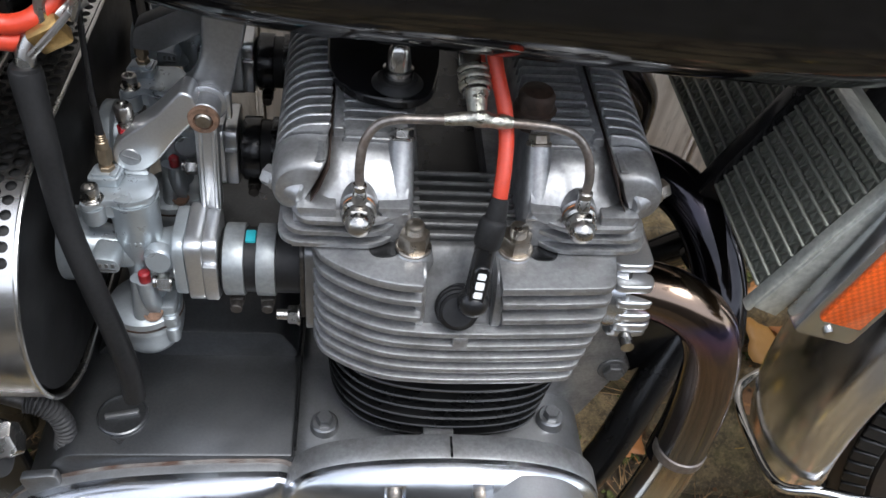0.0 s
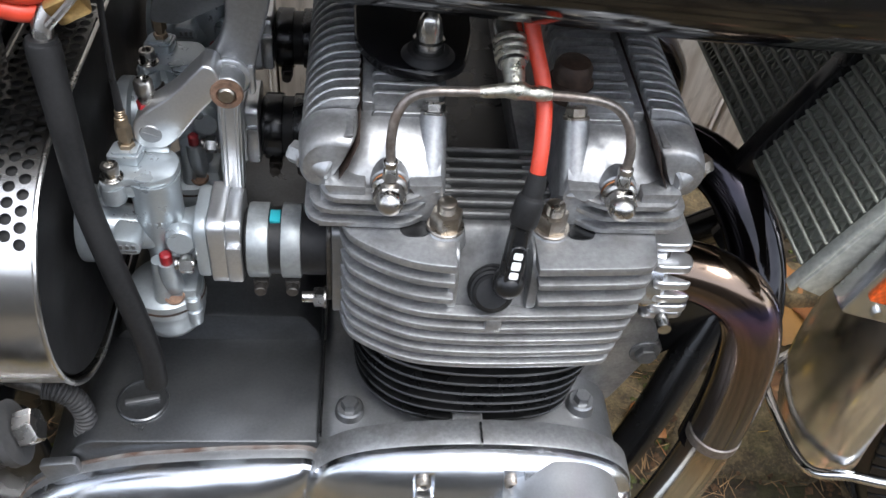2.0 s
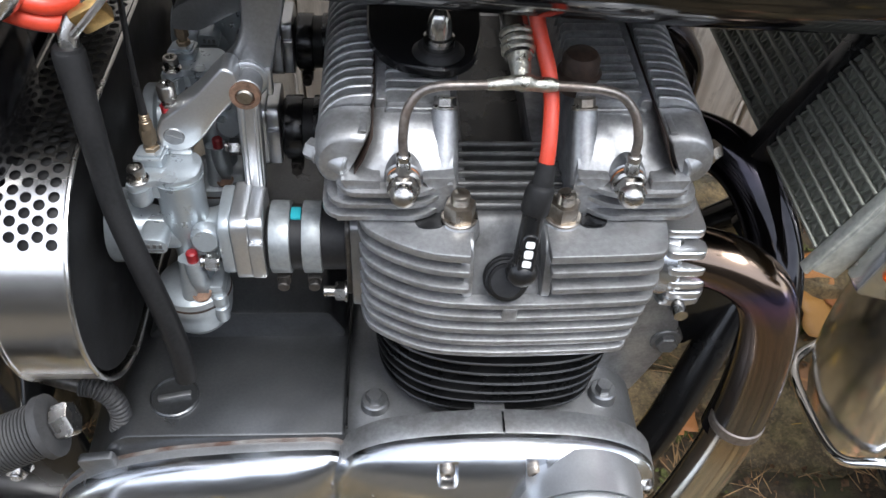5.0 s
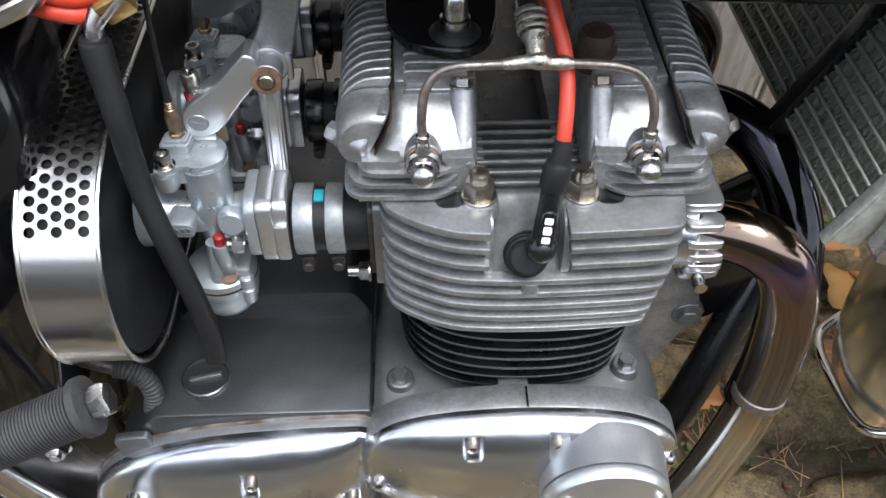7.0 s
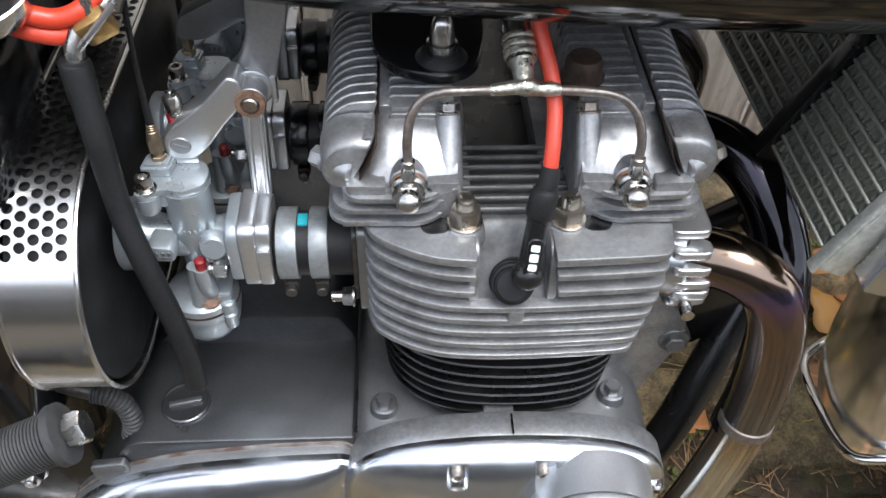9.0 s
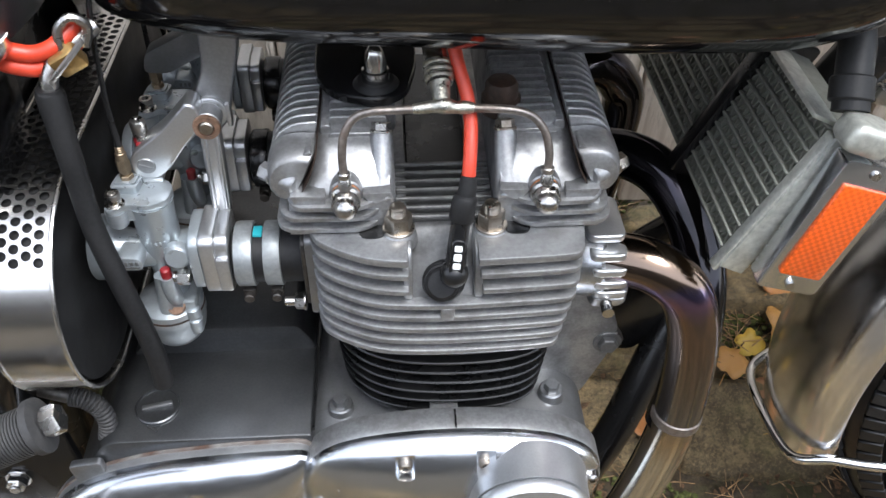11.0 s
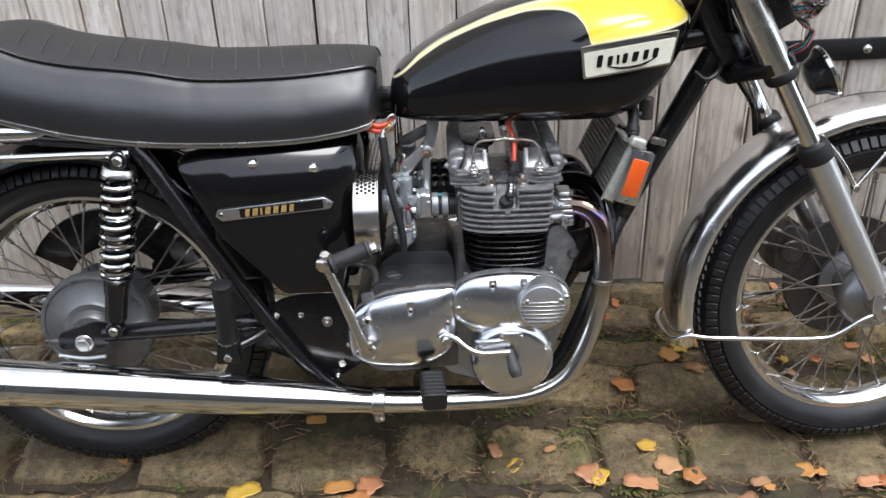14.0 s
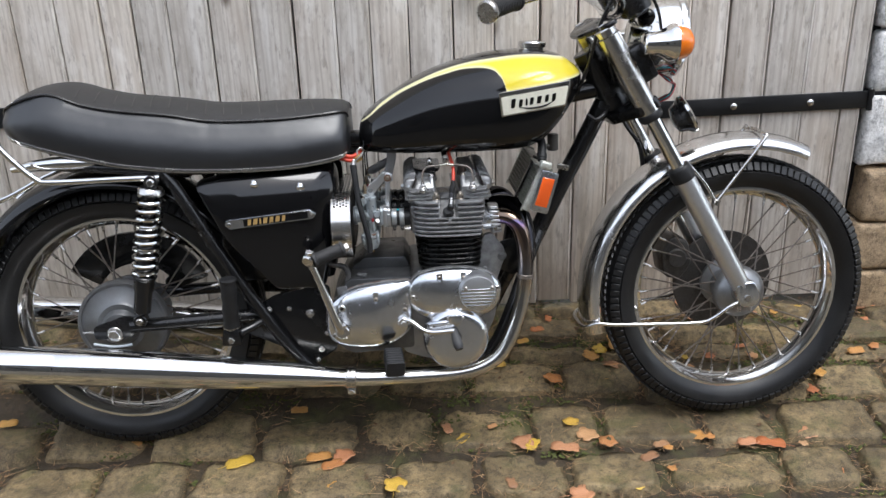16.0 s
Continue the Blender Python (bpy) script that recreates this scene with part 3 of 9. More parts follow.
def make_strap(x0, x1, z0, z1, bolts, taper=False):
    L = x1 - x0
    bm = B()
    rise = math.degrees(math.atan2(z1 - z0, L))
    box(bm, (0, 0, 0), (L, 0.009, 0.047), None, 0.002, 2)
    strap = part("strap_hinge", bm, IRON, door, "black painted iron strap hinge", pose((x0 + x1) / 2, -0.008, (z0 + z1) / 2, 0, -rise, 0))
    head = B()
    lathe(head, [(0.0105, 0), (0.0100, 0.0025), (0.0075, 0.0055), (0.003, 0.0072), (0, 0.0075)], pose(0, 0, 0, 90, 0, 0), 16)
    first = None
    for bx in bolts:
        m = pose(bx, -0.0045, 0.0, 0, 0, 0)
        if first is None:
            first = part("bolt", head, CHROME_DULL, strap, "dull steel coach bolt head", m)
        else:
            again(first, m, strap)
    knuckle = B()
    cyl(knuckle, (L / 2 - 0.09, -0.004, -0.03), (L / 2 - 0.09, -0.004, 0.031), 0.0085, seg=12, bev=0.002)
    part("knuckle", knuckle, IRON, strap)


make_planks()
make_strap(0.64, 1.32, 0.677, 0.690, [-0.125, 0.085])
make_strap(-1.9, -1.05, 0.72, 0.72, [-0.2, 0.1, 0.33])

# jamb and wall round the door, of limewashed rubble above brown sandstone
wall = new("wall_north")
tagged(wall, "rubble stone wall beside the door, limewashed above bare sandstone", "wall", kind="structure")
wall.matrix_world = pose(0, DOOR_Y, 0, 0, 0, DOOR_YAW)


def rough_block(name, mat, x0, x1, z0, z1, depth, proud, seed):
    rng = random.Random(seed)
    bm = B()
    box(bm, (0, 0, 0), (x1 - x0 - 0.008, depth, z1 - z0 - 0.008), None, 0.012, 3)
    bmesh.ops.subdivide_edges(bm, edges=[e for e in bm.edges if e.calc_length() > 0.06], cuts=5, use_grid_fill=True)
    for v in bm.verts:
        p = v.co * 14 + Vector((seed * 3.1, 0, 0))
        v.co += 0.006 * Vector((noise.noise(p), noise.noise(p + Vector((5, 0, 0))), noise.noise(p + Vector((0, 7, 0)))))
    part(name, bm, mat, wall, m=pose((x0 + x1) / 2, depth / 2 - proud, (z0 + z1) / 2, 0, rng.uniform(-1, 1), 0))


def make_wall():
    rng = random.Random(11)
    bm = B()
    box(bm, (3.24, 0.22, 1.2), (4.0, 0.36, 3.0))
    box(bm, (-4.0, 0.22, 1.2), (4.5, 0.36, 3.0))
    box(bm, (-0.25, 0.22, 2.6), (3.05, 0.36, 0.62))
    part("mortar", bm, WHITE_STONE, wall, "limewash and mortar behind the stones")
    k = 0
    z = 0.06
    for h in (0.13, 0.15, 0.155, 0.21, 0.17, 0.2, 0.16, 0.22, 0.2, 0.2, 0.2, 0.2):
        x = 1.222 if k % 2 else 1.232
        while x < 2.6:
            w = rng.uniform(0.2, 0.42)
            rough_block("stone", WALL_STONE if z < 0.42 else WHITE_STONE, x, x + w, z, z + h, 0.14, 0.055 if z < 0.42 else 0.02, k)
            x += w
            k += 1
        z += h


make_wall()

# Added dark building behind the camera: blocks low sky from the reflections.
far = new("house_row")
tagged(far, "unseen stone house row added across the lane to darken reflections", "building", kind="structure")


def make_far():
    bm = B()
    box(bm, (0, -6.4, 1.7), (34, 0.4, 3.8))
    part("wall_south", bm, UNSEEN_WALL, far)
    bm = B()
    prism(bm, [(-6.9, 3.5), (-6.0, 3.5), (-8.4, 5.0)], -17, 17, "x")
    part("roof", bm, DARK_STEEL, far)
    for i, x in enumerate((-6.5, -3.2, 2.4, 5.6)):
        bm = B()
        box(bm, (x, -6.19, 1.6), (0.9, 0.04, 1.2), None, 0.01)
        w = part("window", bm, BLACK_PAINT, far)
        bm = B()
        box(bm, (x, -6.16, 0.95), (1.1, 0.14, 0.1), None, 0.01)
        part("sill", bm, WALL_STONE, w)


make_far()


# stone setts, in courses along the door
def sett_mesh(seed):
    """A worn block: skewed corners, ragged edge, pillowed and dished top."""
    rng = random.Random(seed)
    bm = B()
    nx, ny = 17, 13
    off = [Vector((rng.uniform(-0.055, 0.03) * sx, rng.uniform(-0.07, 0.03) * sy)) for sx, sy in ((-1, -1), (1, -1), (-1, 1), (1, 1))]
    rows = []
    for j in range(ny):
        row = []
        for i in range(nx):
            u, v = -1 + 2 * i / (nx - 1), -1 + 2 * j / (ny - 1)
            u2, v2 = math.copysign(abs(u) ** 0.75, u), math.copysign(abs(v) ** 0.75, v)
            edge = max(abs(u2), abs(v2))
            cut = (abs(u2) ** 6 + abs(v2) ** 6) ** (1 / 6)
            k = edge / cut if cut > 0 else 1.0
            x, y = u2 * k, v2 * k
            p = Vector((x * 2.2 + seed * 9.7, y * 2.2, seed * 1.3))
            s, t = (x + 1) / 2, (y + 1) / 2
            skew = off[0] * (1 - s) * (1 - t) + off[1] * s * (1 - t) + off[2] * (1 - s) * t + off[3] * s * t
            rag = 0.10 * noise.noise(p * 1.1) + 0.05 * noise.noise(p * 3.1)
            drop = max(0.0, (edge - 0.70) / 0.30) ** 2.0
            z = -0.013 * drop + 0.008 * noise.noise(p * 0.7) + 0.007 * noise.noise(p * 2.3) + 0.004 * noise.noise(p * 6)
            if i in (0, nx - 1) or j in (0, ny - 1):
                z = -0.06
                rag -= 0.02
            row.append(bm.verts.new(((x * (1 + rag)) * 0.5 + skew.x, (y * (1 + rag)) * 0.5 + skew.y, z)))
        rows.append(row)
    for a, b in zip(rows, rows[1:]):
        for i in range(nx - 1):
            bm.faces.new((a[i], a[i + 1], b[i + 1], b[i]))
    for f in bm.faces:
        f.smooth = True
    me = bpy.data.meshes.new("sett")
    bm.to_mesh(me)
    bm.free()
    me.materials.append(SETT_STONE)
    return me


paving = new("pavement")
paving.matrix_world = pose(0, 0, 0, 0, 0, -4.7)
tagged(paving, "courses of worn brown sandstone setts with mossy joints", "pavement", kind="structure")


def fanned(row, x):
    """The courses out in the lane open out towards the back wheel."""
    return min(0.004, -0.024 + 0.045 * x) if row > 3 else 0.0


def make_setts():
    meshes = [sett_mesh(i) for i in range(14)]
    rng = random.Random(21)
    k = 0
    for row, (yc, d, joints) in enumerate(SETT_ROWS):
        xs = list(joints)
        while xs[0] > -1.75:
            xs.insert(0, xs[0] - rng.uniform(0.16, 0.24))
        while xs[-1] < 2.0:
            xs.append(xs[-1] + rng.uniform(0.16, 0.24))
        for a, b in zip(xs, xs[1:]):
            o = new("sett", meshes[k % 14])
            k += 1
            o.parent = paving
            slope = math.degrees(math.atan(0.2 if yc - 0.082 * (a + b) / 2 > 0 else 0.04))
            fan = fanned(row, (a + b) / 2)
            o.matrix_local = pose((a + b) / 2, yc + fan + rng.uniform(-0.005, 0.005), ground_z(yc - 0.082 * (a + b) / 2) + rng.uniform(-0.006, 0.006), slope + rng.uniform(-2.5, 2.5),
                                  rng.uniform(-2.5, 2.5), rng.uniform(-2, 2) + (2.2 if fan else 0) + (180 if rng.random() < 0.5 else 0)) @ Matrix.Diagonal((b - a + 0.005, d + 0.005, 1, 1))
    # the courses run on along the lane, joined
    src = [(np.array([v.co[:] for v in me.vertices]), [tuple(p.vertices) for p in me.polygons]) for me in meshes]
    verts, faces = [], []
    for yc, d, joints in SETT_ROWS:
        for x, stop in ((-4.0 + rng.uniform(-0.1, 0.1), -1.9), (2.15, 4.3)):
            while x < stop:
                w = rng.uniform(0.17, 0.25)
                co, fs = src[rng.randrange(14)]
                base = len(verts)
                p = co * np.array([w - 0.010, d - 0.009, 1]) + np.array([x + w / 2, yc, 0])
                p[:, 2] += ground_z(yc - 0.082 * (x + w / 2))
                verts.extend(map(tuple, p))
                faces.extend(tuple(i + base for i in f) for f in fs)
                x += w
    me = bpy.data.meshes.new("outer_setts")
    me.from_pydata(verts, [], faces)
    me.polygons.foreach_set("use_smooth", [True] * len(me.polygons))
    me.materials.append(SETT_STONE)
    o = new("outer_setts", me)
    o.parent = paving
    tagged(o, kind="stuff")
    # the rest of the lane, joined
    verts, faces = [], []
    y = SETT_ROWS[-1][0] - SETT_ROWS[-1][1] / 2
    src = [(np.array([v.co[:] for v in me.vertices]), [tuple(p.vertices) for p in me.polygons]) for me in meshes]
    while y > -6.0:
        d = rng.uniform(0.13, 0.17)
        x = -4.0 + rng.uniform(-0.1, 0.1)
        while x < 4.0:
            w = rng.uniform(0.16, 0.25)
            co, fs = src[rng.randrange(14)]
            base = len(verts)
            p = co * np.array([w - 0.010, d - 0.009, 1]) + np.array([x + w / 2, y - d / 2, ground_z(y - d / 2 - 0.082 * x)])
            verts.extend(map(tuple, p))
            faces.extend(tuple(i + base for i in f) for f in fs)
            x += w
        y -= d
    me = bpy.data.meshes.new("far_setts")
    me.from_pydata(verts, [], faces)
    me.polygons.foreach_set("use_smooth", [True] * len(me.polygons))
    me.materials.append(GREY_SETT)
    o = new("far_setts", me)
    o.parent = paving
    tagged(o, kind="stuff")


SETT_ROWS = [
    (0.469, 0.094, [0.05, 0.29, 0.47, 0.71, 0.98, 1.24]),
    (0.370, 0.105, [0.15, 0.40, 0.62, 0.85, 1.10]),
    (0.277, 0.080, [-0.05, 0.193, 0.438, 0.658, 0.908]),
    (0.164, 0.145, [-0.14, 0.081, 0.324, 0.535, 0.78, 1.0, 1.193]),
    (-0.006, 0.195, [-1.22, -0.973, -0.717, -0.444, -0.184, -0.004, 0.234, 0.408, 0.661, 0.848, 1.103]),
    (-0.188, 0.167, [-1.018, -0.778, -0.565, -0.352, -0.094, 0.107, 0.317, 0.531, 0.814, 0.993]),
    (-0.355, 0.165, [-0.9, -0.68, -0.45, -0.22, 0.01, 0.2, 0.44, 0.67]),
    (-0.52, 0.16, [-0.6, -0.4, -0.17, 0.05, 0.28]),
    (-0.68, 0.16, [-0.5, -0.28, -0.1, 0.12, 0.3]),
    (-0.84, 0.16, [-0.6, -0.4, -0.2, 0.02, 0.22, 0.4]),
]
make_setts()

# ---- the motorcycle, built upright, then leant on its stand ----
LEAN_BIKE = -6.0
bike = new("motorcycle")
tagged(bike, "classic black and yellow twin-shock motorcycle with chrome exhaust, parked on cobbles", "motorcycle")
bike.matrix_world = pose(0, 0, 0, LEAN_BIKE, 0, 0)
REAR, FRONT, TYRE_R, RIM_R = Vector((-0.728, 0, 0.326)), Vector((0.742, 0, 0.328)), 0.324, 0.256
# steering: turned a little to its left about the raked stem
STEER = 3.0
RAKE = 29.2
stem = Vector((-math.sin(radians(RAKE)), 0, math.cos(radians(RAKE))))
pivot = Vector((0.49, 0, 0.70))
TURN = Matrix.Translation(pivot) @ Matrix.Rotation(radians(STEER), 4, stem) @ Matrix.Translation(-pivot)


def make_wheel(name, centre, width, drum, m_extra):
    wheel = group_part(name, bike, "wire-spoked chrome-rimmed wheel")
    wheel.matrix_local = m_extra @ Matrix.Translation(centre) @ pose(0, 0, 0, 90, 0, 0)
    # local z is the axle; tyre
    bm = B()
    w, R, r0 = width / 2, TYRE_R, RIM_R - 0.006
    prof = [(r0, -w * 0.55), (r0 + 0.012, -w * 0.78), (r0 + 0.028, -w * 0.97), (r0 + 0.042, -w), (R - 0.031, -w * 0.96), (R - 0.0290, -w * 0.89), (R - 0.019, -w * 0.80), (R - 0.009, -w * 0.64), (R - 0.002, -w * 0.38), (R, 0),
            (R - 0.002, w * 0.38), (R - 0.009, w * 0.64), (R - 0.019, w * 0.80), (R - 0.0290, w * 0.89), (R - 0.031, w * 0.96), (r0 + 0.042, w), (r0 + 0.028, w * 0.97), (r0 + 0.012, w * 0.78), (r0, w * 0.55)]
    lathe(bm, prof, None, 96, caps=False)
    tyre = part("tyre", bm, TYRE, wheel, "black treaded road tyre")
    # tread blocks on each shoulder and zigzag ribs in the middle
    blk = B()
    n = 112
    for i in range(n):
        a = 2 * math.pi * i / n
        for s in (-1, 1):
            m = Matrix.Rotation(a + (0.5 * math.pi / n if s > 0 else 0), 4, "Z") @ Matrix.Translation((R - 0.0190, 0, s * w * 0.835)) @ pose(0, 0, 0, 0, -s * 60, 0)
            box(blk, (0, 0, 0), (0.0075, R * 2 * math.pi / n * 0.78, 0.022), m, 0.0012, 1)
    for s in (-0.34, 0.0, 0.34):
        inner = []
        for i in range(n * 2):
            a = 2 * math.pi * i / (n * 2)
            off = s * w + (0.0028 if i % 2 else -0.0028)
            rr = R + 0.0026 - 0.004 * abs(s)
            inner.append(ring(blk, [(q * math.cos(a), q * math.sin(a), off + h) for q, h in ((rr - 0.004, -0.0055), (rr, -0.005), (rr, 0.005), (rr - 0.004, 0.0055))]))
        skin(blk, inner, False, False, True)
    tagged(part("tread", blk, TYRE, tyre), kind="stuff")
    # rim
    bm = B()
    rw = 0.030
    prof = [(RIM_R, -rw), (RIM_R + 0.0005, -rw + 0.003), (RIM_R - 0.006, -rw + 0.005), (RIM_R - 0.012, -rw * 0.62), (RIM_R - 0.020, -rw * 0.3), (RIM_R - 0.0235, 0), (RIM_R - 0.020, rw * 0.3),
            (RIM_R - 0.012, rw * 0.62), (RIM_R - 0.006, rw - 0.005), (RIM_R + 0.0005, rw - 0.003), (RIM_R, rw), (RIM_R - 0.004, rw + 0.0015), (RIM_R - 0.0105, rw), (RIM_R - 0.016, rw * 0.7), (RIM_R - 0.024, rw * 0.36), (RIM_R - 0.0275, 0),
            (RIM_R - 0.024, -rw * 0.36), (RIM_R - 0.016, -rw * 0.7), (RIM_R - 0.0105, -rw), (RIM_R - 0.004, -rw - 0.0015)]
    rings = []
    for i in range(96):
        a = 2 * math.pi * i / 96
        rings.append(ring(bm, [(r * math.cos(a), r * math.sin(a), h) for r, h in prof]))
    skin(bm, rings, True, False, True)
    part("rim", bm, CHROME, wheel, "chromed steel rim")
    # hub: shell, flanges
    hub_r, hub_w = drum
    bm = B()
    lathe(bm, [(0.02, -0.075), (0.03, -0.07), (0.034, -0.05), (hub_r, -0.045), (hub_r, -0.036), (0.04, -0.03), (0.036, 0.0), (0.045, 0.015), (hub_r * 0.95, 0.022), (hub_r, 0.03), (hub_r, 0.052), (hub_r * 0.9, 0.06), (0.05, 0.066), (0.03, 0.08), (0.02, 0.082)], None, 48)
    hub = part("hub", bm, ALU_GREY, wheel, "dull alloy hub")
    # spokes cross from flange to rim; one mesh, shared
    sp = B()
    tilt = 0.55
    inner = Vector((0.052 * math.cos(tilt), 0.052 * math.sin(tilt), -0.040))
    outer = Vector((RIM_R - 0.024, 0, -0.004))
    cyl(sp, inner, outer, 0.0019, seg=6)
    nip = B()
    cyl(nip, outer + (outer - inner).normalized() * -0.018, outer + (outer - inner).normalized() * 0.004, 0.0035, seg=8)
    first = firstn = None
    for i in range(40):
        side, lean = (1 if i % 2 else -1), (1 if (i // 2) % 2 else -1)
        m = Matrix.Rotation(2 * math.pi * i / 40, 4, "Z") @ Matrix.Diagonal((1, lean, side, 1))
        if first is None:
            first = part("spoke", sp, OIL_PIPE, wheel, m=m)
            firstn = part("nipple", nip, STEEL, wheel, m=m)
        else:
            again(first, m, wheel)
            again(firstn, m, wheel)
    return wheel, hub


rear_wheel, rear_hub = make_wheel("rear_wheel", REAR, 0.104, (0.09, 0.1), Matrix())
front_wheel, front_hub = make_wheel("front_wheel", FRONT, 0.098, (0.062, 0.1), TURN)


def tank_ring(x, zb, zt, hw, n=40):
    """Cross-section of the tank: flat-sided below, domed above, tucked in underneath."""
    pts = []
    zc = zb + (zt - zb) * 0.42
    for i in range(n):
        a = 2 * math.pi * i / n
        c, s = math.cos(a), math.sin(a)
        if s >= 0:
            y, z = hw * math.copysign(abs(c) ** 0.72, c), zc + (zt - zc) * abs(s) ** 0.85
        else:
            y, z = hw * math.copysign(abs(c) ** 0.36, c) * (1 - 0.16 * abs(s) ** 2), zc - (zc - zb) * abs(s) ** 0.45
        pts.append((x, y, z))
    return pts


def make_tank():
    tank = group_part("fuel_tank", bike, "black fuel tank with yellow scallops and chrome badge")
    st = [(-0.150, 0.728, 0.748, 0.030), (-0.148, 0.718, 0.768, 0.052), (-0.138, 0.711, 0.788, 0.076), (-0.115, 0.708, 0.808, 0.096), (-0.08, 0.706, 0.831, 0.113), (-0.03, 0.705, 0.861, 0.128), (0.03, 0.705, 0.888, 0.140),
          (0.09, 0.705, 0.905, 0.150), (0.15, 0.706, 0.917, 0.160), (0.21, 0.710, 0.921, 0.166), (0.25, 0.723, 0.921, 0.164), (0.285, 0.755, 0.915, 0.154), (0.312, 0.79, 0.906, 0.136), (0.335, 0.825, 0.89, 0.106), (0.348, 0.846, 0.876, 0.07), (0.351, 0.857, 0.868, 0.03)]
    cols = [spline([(x, v, 0) for x, v in zip([s[0] for s in st], [s[k] for s in st])], 4) for k in (1, 2, 3)]
    bm = B()
    rings = [ring(bm, tank_ring(a.x, a.y, b.y, c.y)) for a, b, c in zip(*cols)]
    skin(bm, rings)
    body = part("tank_body", bm, TANK_PAINT, tank, "black tank shell with yellow scallop", angle=60)
    bm = B()
    lathe(bm, [(0.026, 0), (0.026, 0.006), (0.031, 0.008), (0.0315, 0.017), (0.029, 0.020), (0.012, 0.0215), (0, 0.0215)], pose(0.250, 0, 0.917, 0, 2), 28)
    part("filler_cap", bm, CHROME_DULL, tank, "dull chrome filler cap")
    # badge on the right and left flank
    for s in (-1, 1):
        m = pose(0.233, s * 0.1705, 0.829, s * -6, -7.5, s * -3.5)
        bm = B()
        prism(bm, rounded([(-0.0775, -0.026), (0.062, -0.026), (0.0775, 0.026), (-0.0775, 0.026)], 0.004), -0.003, 0.003, "y", None, 0.0012)
        plate = part("badge", bm, CHROME, tank, "chrome and cream tank badge", m)
        bm = B()
        prism(bm, rounded([(-0.0735, -0.0225), (0.0595, -0.0225), (0.071, 0.016), (-0.0735, 0.016)], 0.003), -0.004 if s < 0 else 0.0031, -0.0031 if s < 0 else 0.004, "y")
        part("enamel", bm, BADGE_CREAM, plate)
        yy = -0.0052 if s < 0 else 0.0052
        x = -0.056
        for i, w in enumerate((0.015, 0.013, 0.007, 0.013, 0.016, 0.013, 0.014)):
            bm = B()
            h = 0.019 if i == 0 else 0.015
            prism(bm, rounded([(x, -0.010), (x + w * 0.55, -0.010), (x + w * 0.85, -0.010 + h), (x + w * 0.25, -0.010 + h)], 0.002, 2), min(yy, yy * 0.7), max(yy, yy * 0.7), "y")
            part("bar", bm, BLACK_PAINT, plate)
            x += w + 0.0018
        bm = B()
        tube(bm, [(-0.038, yy * 0.85, -0.011), (-0.015, yy * 0.85, -0.0175), (0.015, yy * 0.85, -0.0175), (0.038, yy * 0.85, -0.010)], [0.0006, 0.002, 0.002, 0.0006], 6, 5)
        part("swash", bm, BLACK_PAINT, plate)
    return tank


tank = make_tank()


